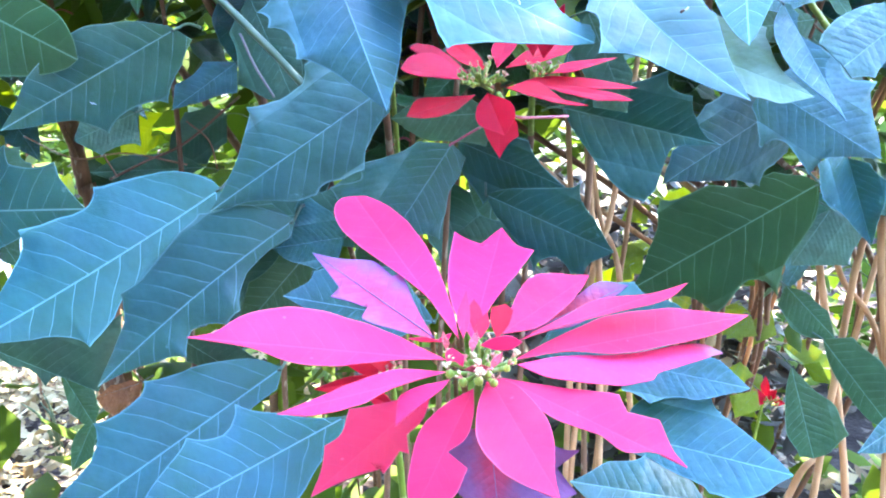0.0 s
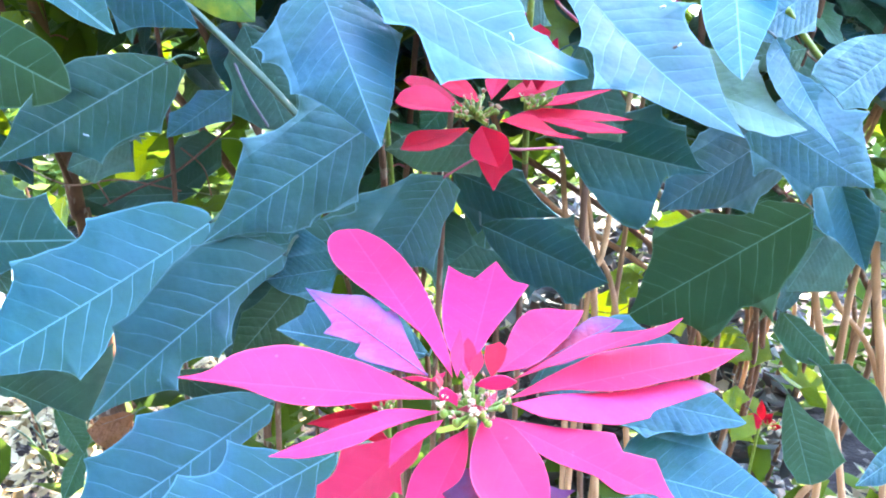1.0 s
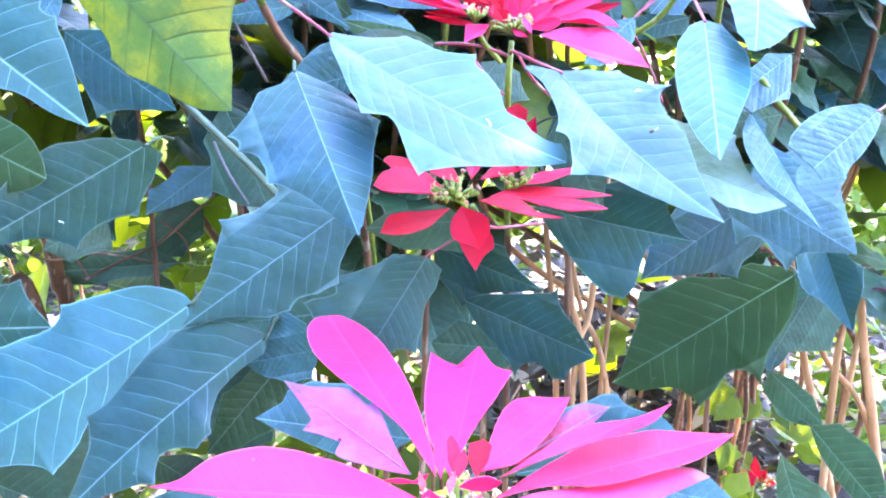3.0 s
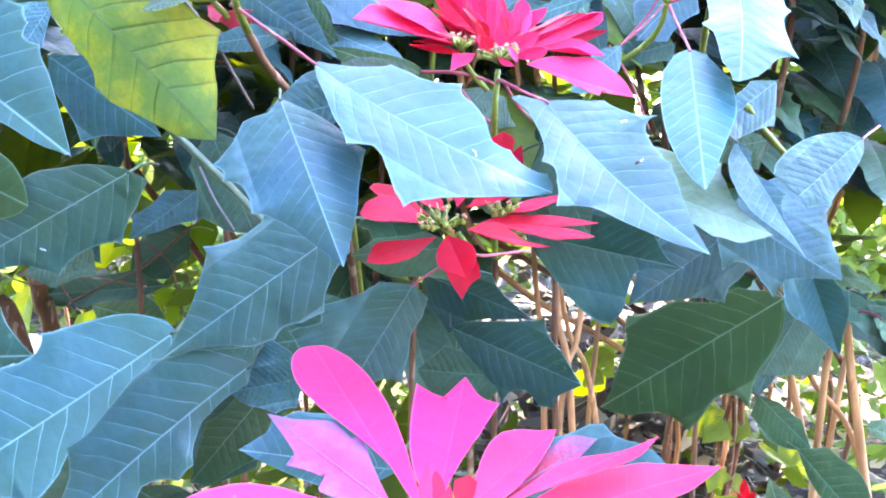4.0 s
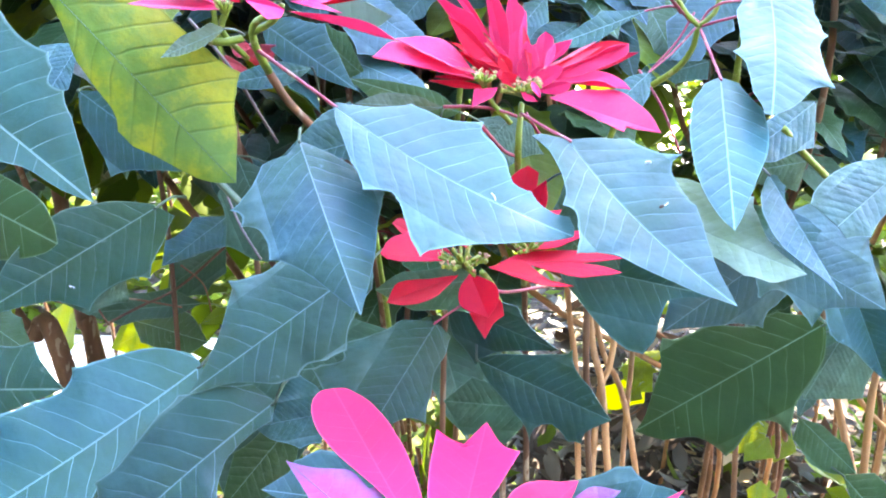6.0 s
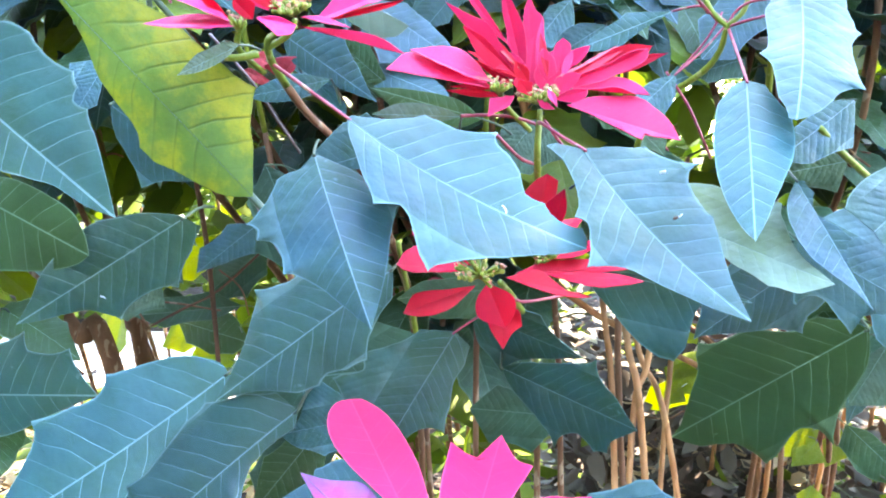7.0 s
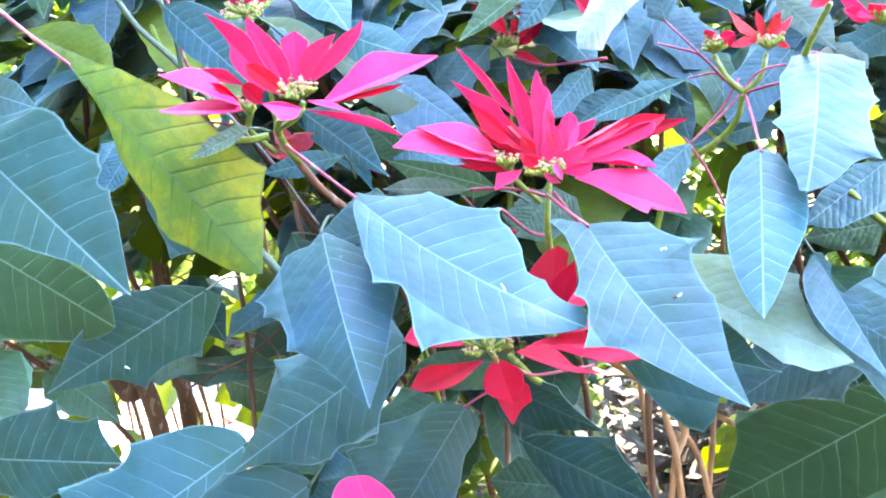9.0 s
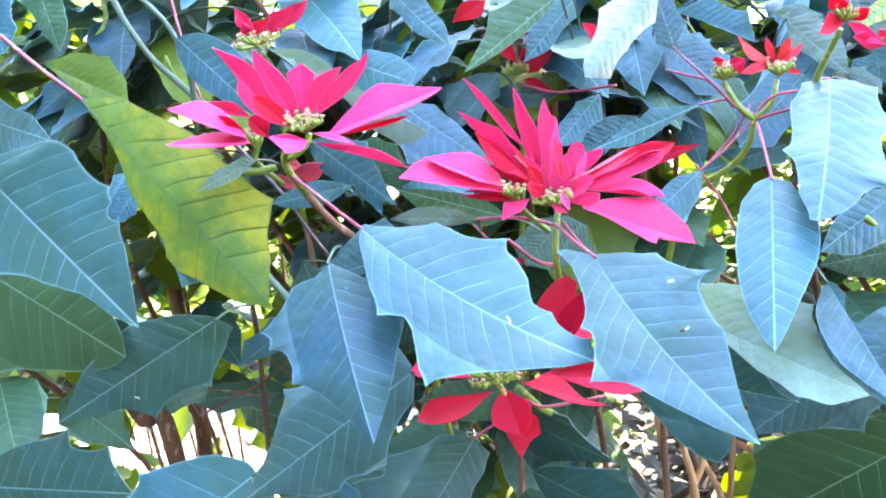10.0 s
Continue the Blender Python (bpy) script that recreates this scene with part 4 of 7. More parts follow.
bract(third, 'bract_rose', (.0631, .5880, 1.3580), (.0691, .5800, 1.3454), (.924, .269, .272), (-.924, -.269, -.272), ((.237, .103), (.530, .154), (.789, .085),), ((.241, .120), (.530, .171), (.798, .102),))
bract(third, 'bract_red', (.0435, .5880, 1.3567), (.0415, .5900, 1.3667), (-.967, -.203, -.152), (.967, .203, .152), ((.246, .182), (.544, .274), (.797, .152),), ((.223, .213), (.504, .304), (.783, .183),))
bract(third, 'bract_dusk', (.0686, .5940, 1.3659), (.0918, .6060, 1.3766), (-.544, .377, .750), (.544, -.377, -.750), ((.253, .024), (.555, .036), (.803, .020),), ((.212, .028), (.489, .040), (.773, .024),))

# Shoot with the upright pink flower
leaf(fourth, 'leaf_yellow', (-.2816, .5450, 1.4385), (-.1307, .5300, 1.2872), (.707, .162, .689), (-.701, .090, -.708), ((.110, .097), (.203, .134), (.304, .168), (.406, .201), (.533, .208), (.637, .220), (.759, .244), (.797, .194), (.837, .146), (.887, .111), (.944, .055),), ((.084, .012), (.176, .023), (.272, .054), (.368, .096), (.467, .116), (.556, .127), (.617, .164), (.684, .159), (.757, .130), (.847, .101), (.904, .080), (.951, .048),), petiole=((-.325, .52, 1.482), (-.298, .525, 1.458),))
leaf(fourth, 'leaf', (-.0909, .5400, 1.3152), (-.0390, .4710, 1.2137), (-.920, -.174, -.352), (.904, .375, .207), ((.063, .089), (.062, .213), (.203, .346), (.249, .418), (.303, .373), (.351, .392), (.408, .313), (.579, .310), (.634, .232), (.724, .158), (.840, .090),), ((.071, .075), (.220, .213), (.415, .311), (.470, .274), (.588, .213), (.718, .160), (.855, .086),), (-.0002, -.0057, .0036))
leaf(fourth, 'leaf', (-.0435, .6, 1.3205), (-.1166, .575, 1.2992), (-.28, .001, .96), (.278, .005, -.961), ((.212, .367), (.441, .329), (.667, .209),), ((.326, .17), (.566, .072), (.771, .04),))
leaf(fourth, 'leaf', (-.0683, .5420, 1.3383), (.0860, .5000, 1.2581), (.482, .651, .586), (-.447, -.768, -.459), ((.005, .021), (.218, .190), (.281, .189), (.376, .200), (.484, .279), (.506, .234), (.564, .209), (.652, .154), (.719, .079), (.790, .088), (.874, .050), (.950, .068), (.983, .037),), ((.065, .072), (.159, .151), (.243, .220), (.339, .294), (.418, .250), (.500, .303), (.586, .387), (.644, .425), (.674, .355), (.803, .222), (.935, .083),), (-.0048, -.0102, -.0036), petiole=((-.128, .56, 1.379), (-.101, .55, 1.361), (-.079, .543, 1.346),))
leaf(fourth, 'leaf_grey', (-.3739, .9000, 1.6204), (-.4802, .8600, 1.4826), (-.795, .303, .526), (.795, -.303, -.526), ((.064, .401), (.355, .798), (.637, .538), (.918, .220),), ((.247, .230), (.534, .314), (.761, .369), (.866, .224),))
leaf(fourth, 'leaf', (-.2978, .7, 1.5177), (-.193, .67, 1.4301), (.649, .049, .76), (-.643, -.011, -.766), ((.181, .14), (.487, .203), (.767, .125),), ((.114, .086), (.382, .135), (.745, .068),))
leaf(fourth, 'leaf', (-.1512, .66, 1.411), (-.0645, .62, 1.3525), (.579, .066, .813), (-.556, .008, -.831), ((.219, .158), (.471, .244), (.694, .128), (.896, .032),), ((.174, .112), (.455, .126), (.729, .065),))
leaf(fourth, 'leaf_olive', (-.0742, .72, 1.3708), (-.1191, .7, 1.4118), (.673, .005, .74), (-.675, .003, -.738), ((.614, .265), (.897, .184),), ((.022, .226), (.601, .387),))
leaf(fourth, 'leaf_grey', (-.1349, .53, 1.3853), (-.1714, .515, 1.3658), (-.47, -.005, .882), (.467, .016, -.884), ((.151, .171), (.589, .156),), ((.388, .101), (.758, .081),))
leaf(fourth, 'leaf', (-.0996, .62, 1.3699), (-.1597, .6, 1.3568), (-.213, .002, .977), (.21, .007, -.978), ((.413, .153), (.844, .081),), ((.346, .142), (.753, .114),))
leaf(fourth, 'leaf_grey', (0, .62, 1.3407), (-.0646, .6, 1.3428), (.031, .004, .999), (-.035, .006, -.999), ((.314, .112), (.689, .124),), ((.314, .075), (.689, .075),))
leaf(fourth, 'leaf', (-.1898, .8, 1.5131), (-.0773, .76, 1.4666), (.465, .38, .799), (-.446, -.259, -.857), ((.299, .132), (.619, .174), (.862, .101),), ((.34, .189), (.707, .218), (.883, .099),))
leaf(fourth, 'leaf', (-.0646, .62, 1.5153), (-.0107, .58, 1.4614), (.725, .053, .687), (-.692, .038, -.721), ((.349, .175), (.757, .11),), ((.138, .107), (.542, .114),))
bract(fourth, 'bract_rose', (-.1413, .53, 1.4008), (-.1825, .5, 1.4189), (-.337, .78, .527), (.388, -.804, -.45), ((.175, .169), (.425, .346), (.673, .337),), ((.196, .169), (.478, .213), (.79, .1),))
bract(fourth, 'bract_red', (-.1429, .535, 1.4029), (-.1572, .52, 1.4154), (.63, .046, .775), (-.657, -.003, -.754), ((.646, .146),), ((.47, .124),))
bract(fourth, 'bract_rose', (-.1362, .528, 1.3974), (-.1841, .5, 1.396), (-.457, .758, .465), (.466, -.776, -.424), ((.218, .234), (.602, .203),), ((.127, .11), (.41, .222), (.806, .208),))
bract(fourth, 'bract_rose', (-.1479, .55, 1.4171), (-.176, .53, 1.4257), (.291, .001, .957), (-.336, .07, -.939), ((.395, .187), (.737, .116),), ((.438, .061), (.7, .052),))
bract(fourth, 'bract_rose', (-.118, .54, 1.4078), (-.1648, .53, 1.4631), (-.764, .009, -.645), (.764, -.008, .645), ((.205, .105), (.413, .129), (.542, .1), (.629, .026), (.801, .007),), ((.11, .072), (.342, .112), (.531, .172), (.705, .138),))
bract(fourth, 'bract_rose', (-.1138, .545, 1.4138), (-.1394, .54, 1.4615), (-.881, .006, -.473), (.881, -.005, .473), ((.138, .091), (.431, .126), (.814, .094),), ((.073, .109), (.305, .196), (.638, .134),))
bract(fourth, 'bract_rose', (-.1084, .55, 1.4168), (-.109, .55, 1.4519), (-1, 0, -.017), (1, 0, .017), ((.15, .086), (.434, .189), (.816, .274),), ((.136, .091), (.404, .166), (.741, .328),))
bract(fourth, 'bract_rose', (-.1021, .545, 1.4158), (-.0762, .54, 1.4458), (-.757, -.011, .653), (.758, .019, -.652), ((.273, .234), (.626, .228),), ((.31, .128), (.682, .065),))
bract(fourth, 'bract_rose', (-.0952, .538, 1.4131), (-.0523, .525, 1.4503), (-.656, 0, .755), (.664, .055, -.745), ((.231, .057), (.637, .071), (.856, .02),), ((.434, .111), (.809, .106),))
bract(fourth, 'bract_rose', (-.0844, .53, 1.3993), (-.0007, .51, 1.422), (.003, .756, .654), (.048, -.654, -.755), ((.209, .155), (.45, .267), (.696, .147),), ((.182, .103), (.382, .099), (.747, .146), (.906, .095),))
bract(fourth, 'bract_red', (-.079, .528, 1.3981), (-.0224, .512, 1.4072), (-.269, -.963, -.022), (.179, .075, -.981), ((.509, .071),), ((.447, .042), (.812, .044),))
bract(fourth, 'bract_rose', (-.094, .525, 1.3953), (-.0212, .5, 1.3736), (.306, .065, .95), (.218, .92, -.327), ((.449, .061), (.747, .069),), ((.522, .002), (.756, .026),))
bract(fourth, 'bract_rose', (-.0939, .522, 1.3958), (-.1115, .5, 1.3973), (.068, .014, .998), (.457, -.418, -.785), ((.519, .095),), ((.338, .339), (.775, .489),))
bract(fourth, 'bract_red', (-.1077, .528, 1.4056), (-.1338, .525, 1.4269), (.633, -.006, .774), (-.633, .006, -.774), ((.308, .194), (.782, .158),), ((.303, .115), (.779, .151),))
bract(fourth, 'bract_red', (-.1221, .522, 1.3999), (-.1322, .515, 1.4115), (.753, .01, .658), (-.755, -.003, -.656), ((.349, .495), (.873, .343),), ((.26, .196), (.754, .22),))
bract(fourth, 'bract_rose', (-.0901, .52, 1.4005), (-.0537, .5, 1.3898), (.528, .756, .387), (-.527, -.778, -.342), ((.374, .101),), ((.601, .088),))
bract(fourth, 'bract_dusk', (-.1563, .66, 1.3865), (-.172, .65, 1.3938), (.417, .006, .909), (-.42, 0, -.907), ((.606, .279),), ((.356, .394), (.726, .406),))
bract(fourth, 'bract_dusk', (-.1543, .66, 1.3746), (-.1358, .65, 1.3908), (-.68, -.074, .73), (.682, .083, -.727), ((.041, .548), (.579, .397),), ((.631, .206),))
bract(fourth, 'bract_dusk', (-.1595, .66, 1.3714), (-.1812, .65, 1.3819), (.435, .003, .901), (-.438, .005, -.899), ((.727, .134),), ((.216, .19), (.697, .191),))

# Shoot with the forked young flower
leaf(node, 'leaf', (.2075, .64, 1.3651), (.1879, .523, 1.2606), (-.891, .377, -.254), (.987, -.161, -.005), ((.016, .076), (.127, .133), (.305, .153), (.547, .144), (.745, .107), (.902, .053),), ((.044, .08), (.228, .162), (.367, .181), (.53, .165), (.654, .124), (.787, .08), (.913, .038),), petiole=((.209, .71, 1.411), (.21, .685, 1.391),))
leaf(node, 'leaf', (.1474, .7, 1.4709), (.1295, .72, 1.5354), (.964, .008, .264), (-.963, .007, -.269), ((.279, .214), (.755, .194),), ((.137, .187), (.615, .213),), petiole=((.201, .71, 1.416), (.173, .7, 1.444),))
leaf(node, 'leaf', (.1545, .8, 1.5252), (.2171, .76, 1.4835), (.524, -.064, .849), (.546, -.017, .837), ((.293, .279), (.756, .255),), ((.393, .018), (.699, .081),))
leaf(node, 'leaf', (.1699, .74, 1.4312), (.0805, .7, 1.3941), (-.385, .006, .923), (.372, .029, -.928), ((.413, .129), (.59, .086), (.822, .031),), ((.283, .037), (.624, .098),), petiole=((.208, .71, 1.416), (.19, .72, 1.431),))
leaf(node, 'leaf', (.1587, .88, 1.4702), (.183, .86, 1.3817), (.965, .006, .264), (-.964, .011, -.267), ((.324, .146), (.718, .134),), ((.418, .156), (.797, .118),))
leaf(node, 'leaf', (.1653, .69, 1.3742), (.119, .66, 1.3324), (-.672, .006, .741), (.664, .016, -.748), ((.353, .142), (.734, .1),), ((.235, .198), (.59, .302), (.852, .145),), petiole=((.205, .71, 1.412), (.185, .7, 1.391),))
bract(node, 'bract_coral', (.2236, .71, 1.455), (.1943, .7, 1.4773), (-.61, .017, -.792), (-.607, .001, -.795), ((.535, .023),), ((.523, .221),))
bract(node, 'bract_coral', (.2236, .71, 1.455), (.215, .7, 1.4756), (-.931, .054, -.36), (.929, -.035, .368), ((.569, .133),), ((.539, .129),))
bract(node, 'bract_coral', (.2236, .71, 1.455), (.2334, .7, 1.4737), (-.87, .061, .489), (.876, -.038, -.48), ((.553, .145),), ((.516, .231),))
bract(node, 'bract_coral', (.2236, .71, 1.455), (.2418, .7, 1.4691), (-.578, .089, .811), (.61, -.004, -.792), ((.599, .029),), ((.613, .216),))
bract(node, 'bract_coral', (.2236, .71, 1.455), (.196, .7, 1.4486), (-.224, -.003, .975), (.222, .009, -.975), ((.551, .173),), ((.621, .087),))
bract(node, 'bract_coral', (.2236, .71, 1.455), (.24, .7, 1.4455), (.465, -.074, .882), (-.449, .104, -.887), ((.533, .173),), ((.683, .105),))
bract(node, 'bract_coral', (.2236, .71, 1.455), (.2293, .7, 1.4723), (.265, .87, .415), (.938, -.054, -.343), ((.56, .002),), ((.622, .226),))
bract(node, 'bract', (.1868, .71, 1.4487), (.1988, .69, 1.4554), (-.504, -.017, .863), (.539, .046, -.841), ((.521, .267),), ((.551, .191),))
bract(node, 'bract', (.1847, .71, 1.4511), (.1774, .69, 1.4613), (-.917, .142, -.372), (.905, -.119, .409), ((.628, .146), (.943, .128),), ((.488, .211),))
bract(node, 'bract', (.1856, .7, 1.4546), (.198, .69, 1.4576), (-.262, -.043, .964), (.278, .064, -.959), ((.541, .255),), ((.545, .199),))

# Leafy shoot on the left side
leaf(left, 'leaf_teal', (-.4021, .5700, 1.3964), (-.2141, .5050, 1.2753), (.581, .222, .783), (-.590, -.356, -.725), ((.144, .166), (.245, .243), (.341, .259), (.402, .243), (.568, .249), (.615, .220), (.633, .181), (.694, .189), (.761, .145), (.854, .093),), ((.438, .191), (.603, .108), (.701, .070), (.771, .043), (.894, .029),))
leaf(left, 'leaf_olive', (-.5053, .65, 1.3217), (-.2961, .602, 1.236), (.397, .104, .912), (-.387, -.043, -.921), ((.414, .07), (.619, .119), (.843, .112), (.943, .067),), ((.139, .313), (.366, .393), (.605, .239), (.843, .13), (.96, .054),))
leaf(left, 'leaf_teal', (-.5321, .67, 1.0919), (-.3087, .62, 1.1145), (-.085, .07, .994), (.098, -.012, -.995), ((.243, .135), (.464, .195), (.685, .246), (.689, .174), (.885, .175), (.921, .09),), ((.119, .165), (.477, .17), (.758, .077),))
leaf(left, 'leaf', (-.1970, .6300, 1.1344), (-.3660, .5500, 1.0214), (-.625, .305, .719), (.628, -.336, -.702), ((.006, .051), (.038, .094), (.103, .159), (.201, .208), (.317, .245), (.385, .272), (.412, .232), (.456, .215), (.548, .242), (.691, .280), (.712, .208), (.769, .161), (.843, .117), (.915, .072),), ((.011, .057), (.085, .115), (.161, .150), (.259, .154), (.496, .157), (.571, .207), (.643, .233), (.695, .249), (.729, .184), (.843, .112), (.943, .054),), (.0047, -.0091, -.0006))
leaf(left, 'leaf_teal', (-.1255, .5900, 1.1190), (-.2718, .5480, .9882), (-.677, .365, .639), (.599, -.657, -.459), ((.027, .116), (.135, .206), (.280, .288), (.378, .276), (.580, .240), (.718, .239), (.734, .195), (.770, .136), (.848, .086), (.941, .035),), ((.047, .057), (.227, .046), (.300, .074), (.367, .173), (.440, .180), (.566, .093), (.602, .121), (.632, .175), (.739, .101), (.879, .034),), (-.0020, -.0050, .0040))
leaf(left, 'leaf_teal', (-.233, .64, 1.2624), (-.3626, .6, 1.179), (-.398, -.255, .881), (.383, .297, -.875), ((.026, .032), (.159, .131), (.279, .180), (.405, .224), (.578, .200), (.748, .149), (.878, .062),), ((-.048, .085), (.057, .164), (.145, .215), (.222, .296), (.290, .247), (.389, .229), (.460, .230), (.514, .246), (.561, .278), (.589, .224), (.665, .140), (.781, .088), (.904, .044),))
leaf(left, 'leaf', (-.1287, .56, 1.0074), (-.286, .47, .9006), (-.661, .413, .626), (.662, -.534, -.525), ((.081, .104), (.263, .204), (.428, .265), (.463, .226), (.648, .241), (.679, .164), (.747, .119), (.849, .09), (.948, .062),), ((.063, .061), (.262, .09), (.388, .168), (.681, .175), (.866, .119),))
leaf(left, 'leaf', (-.4675, .64, 1.4476), (-.3536, .6, 1.4154), (.295, .071, .953), (-.283, -.035, -.958), ((.269, .171), (.652, .133),), ((.308, .275), (.706, .162),))
leaf(left, 'leaf_sun', (-.4931, .7600, 1.5181), (-.3786, .7400, 1.4683), (.424, .375, .824), (-.408, -.581, -.705), ((.146, .133), (.331, .233), (.554, .283), (.821, .172),), ((.240, .046), (.510, .115), (.824, .141),))
leaf(left, 'leaf_brown', (-.2871, .6600, .9432), (-.3230, .6400, .9338), (.476, -.522, -.708), (-.411, .339, .846), ((.344, .577), (.683, .673), (.890, .351),), ((.238, .130), (.640, .168),))
leaf(left, 'leaf', (-.4341, .62, 1.5577), (-.3951, .6, 1.4893), (.876, .089, .473), (-.875, -.071, -.478), ((.443, .276), (.801, .23),), ((.431, .18), (.879, .096),))
leaf(left, 'leaf_olive', (-.4618, .72, 1.5885), (-.4229, .7, 1.5133), (.893, .072, .443), (-.893, -.066, -.445), ((.338, .254), (.716, .206),), ((.047, .306), (.657, .134),))
leaf(left, 'leaf', (-.2789, .62, 1.3899), (-.2972, .6, 1.3471), (.909, .053, -.414), (-.911, -.044, .411), ((.761, .226), (.944, .125),), ((.322, .478), (.726, .41), (.99, .167),))
leaf(left, 'leaf_sun', (-.3825, 1.1, 1.0561), (-.3169, 1.08, 1.0863), (-.413, .021, .911), (.417, -.004, -.909), ((.53, .168),), ((.48, .169),))
leaf(left, 'leaf_sun', (-.605, .95, 1.2625), (-.5611, .93, 1.2276), (.646, .101, .757), (-.644, -.091, -.76), ((.609, .324),), ((.462, .277),))
leaf(left, 'leaf_sun', (-.5361, .95, 1.3205), (-.5521, .93, 1.2924), (-.839, -.08, .538), (.836, .088, -.541), ((.386, .37),), ((.469, .584),))
leaf(left, 'leaf', (-.3269, .7, 1.3589), (-.2185, .67, 1.2901), (.541, .028, .84), (-.539, -.014, -.842), ((.319, .193), (.706, .131),), ((.163, .162), (.536, .337), (.755, .151),))
leaf(left, 'leaf', (-.2484, .85, 1.2367), (-.3109, .82, 1.1848), (-.637, -.011, .771), (.634, .019, -.773), ((.33, .24), (.775, .221),), ((.245, .3), (.64, .139),))
leaf(left, 'leaf_dark', (-.342, .8, 1.1819), (-.4002, .78, 1.1522), (-.448, -.023, .894), (.447, .024, -.894), ((.192, .322), (.614, .377),), ((.149, .45), (.743, .358),))
leaf(left, 'leaf_dark', (-.6370, 1.5000, .9925), (-.7645, 1.4500, 1.0191), (-.026, -.418, -.908), (.121, .208, .971), ((.195, .227), (.599, .256), (.868, .156),), ((.295, .208), (.607, .312), (.875, .142),))
leaf(left, 'leaf_dark', (-.5004, .7400, .9413), (-.3626, .7200, .9023), (.295, .218, .930), (-.303, -.440, -.845), ((.186, .241), (.582, .407), (.867, .491), (.976, .594), (1.013, .460), (1.013, .249),), ((.310, .055), (.437, .034), (.619, .100), (.676, .002), (.871, .002),))
leaf(left, 'leaf_olive', (-.4466, .8000, .8855), (-.4023, .7800, .8331), (.784, .238, .573), (-.759, -.452, -.469), ((.217, .214), (.512, .296), (.829, .218),), ((.323, .118), (.624, .215), (.871, .135),))
leaf(left, 'leaf_olive', (-.4327, .8400, .8124), (-.4557, .8200, .7481), (.927, -.287, -.241), (-.946, .062, .318), ((.230, .165), (.607, .260),), ((.319, .173), (.666, .166),))
leaf(left, 'leaf_dark', (-.3966, 1.15, 1.0768), (-.5504, 1.1, 1.0696), (-.049, .006, .999), (.182, -.432, -.883), ((.274, .172), (.69, .144),), ((.292, .111), (.704, .148),))
leaf(left, 'leaf_dark', (-.4170, 1.3200, 1.1459), (-.5054, 1.2800, 1.0735), (.681, -.277, -.678), (-.648, .055, .760), ((.250, .345), (.663, .426), (.941, .249),), ((.111, .252), (.437, .360), (.749, .246),))
leaf(left, 'leaf_olive', (-.6096, 1.3600, 1.0001), (-.4474, 1.3000, .9774), (.216, .224, .950), (-.281, -.433, -.856), ((.132, .216), (.426, .312), (.740, .203),), ((.241, .196), (.584, .231), (.857, .159),))
leaf(left, 'leaf_dark', (-.1066, .8, 1.089), (-.2725, .78, 1.0707), (-.145, .361, .921), (.146, -.374, -.916), ((.298, .169), (.743, .132),), ((.32, .16), (.723, .146),))
leaf(left, 'leaf', (-.4862, .84, 1.4778), (-.5654, .82, 1.4527), (-.362, .348, .865), (.367, -.402, -.839), ((.427, .374), (.805, .304),), ((.378, .324), (.774, .258),))
leaf(left, 'leaf_grey', (-.6462, .88, 1.5391), (-.5346, .86, 1.5734), (-.257, .19, .947), (.213, -.367, -.905), ((.292, .323), (.771, .261),), ((.466, .182), (.897, .179),))

# Leafy shoot in the middle
leaf(middle, 'leaf_teal', (-.0549, .6200, 1.2251), (-.1946, .5970, 1.1215), (-.540, .595, .596), (.554, -.550, -.625), ((.023, .246), (.213, .379), (.277, .396), (.334, .301), (.502, .327), (.620, .391), (.642, .309), (.797, .147), (.898, .064),), ((.072, .124), (.215, .185), (.304, .288), (.401, .273), (.484, .230), (.542, .254), (.640, .217), (.798, .091),), (.0005, -.0052, .0005))
leaf(middle, 'leaf', (-.0921, .63, 1.0978), (-.1499, .615, 1.089), (-.24, .408, .881), (.241, -.413, -.878), ((.134, .394), (.505, .812), (.613, .511), (.693, .194), (.855, .041),), ((.181, .379), (.457, .397), (.743, .244), (.882, .141),))
leaf(middle, 'leaf', (-.0102, .56, 1.0507), (-.1225, .54, 1.0721), (.07, .519, .852), (-.062, -.546, -.836), ((.314, .332), (.684, .282), (.836, .196), (.859, .116),), ((.244, .155), (.466, .154), (.771, .076),))
leaf(middle, 'leaf_dark', (-.2134, .78, 1.302), (-.1629, .75, 1.2021), (.895, .018, .447), (-.894, -.013, -.448), ((.262, .211), (.728, .197), (.944, .104),), ((.23, .29), (.658, .392), (.874, .214),))
leaf(middle, 'leaf_olive', (-.1311, .7, 1.0749), (-.2056, .68, .9828), (-.777, -.005, .63), (.777, .003, -.629), ((.204, .171), (.58, .201),), ((.506, .306), (.873, .151),))
leaf(middle, 'leaf_dark', (-.2492, .66, .9879), (-.1597, .62, .9601), (.332, .089, .939), (-.322, -.063, -.945), ((.451, .219), (.903, .222),), ((.136, .161), (.626, .194),))
leaf(middle, 'leaf_dark', (.0316, .66, 1.2038), (-.0567, .64, 1.1972), (-.076, .01, .997), (.075, -.004, -.997), ((.314, .169), (.734, .138),), ((.117, .307), (.647, .224),))
leaf(middle, 'leaf_dark', (-.1537, .8, 1.0628), (-.2297, .78, .9315), (-.861, .195, .469), (.854, -.252, -.456), ((.39, .344), (.827, .254),), ((.201, .248), (.672, .268),))
leaf(middle, 'leaf_dark', (-.0611, .84, 1.1132), (-.1644, .82, 1.0477), (-.552, .217, .805), (.552, -.257, -.793), ((.319, .378), (.74, .324),), ((.279, .316), (.695, .251),))

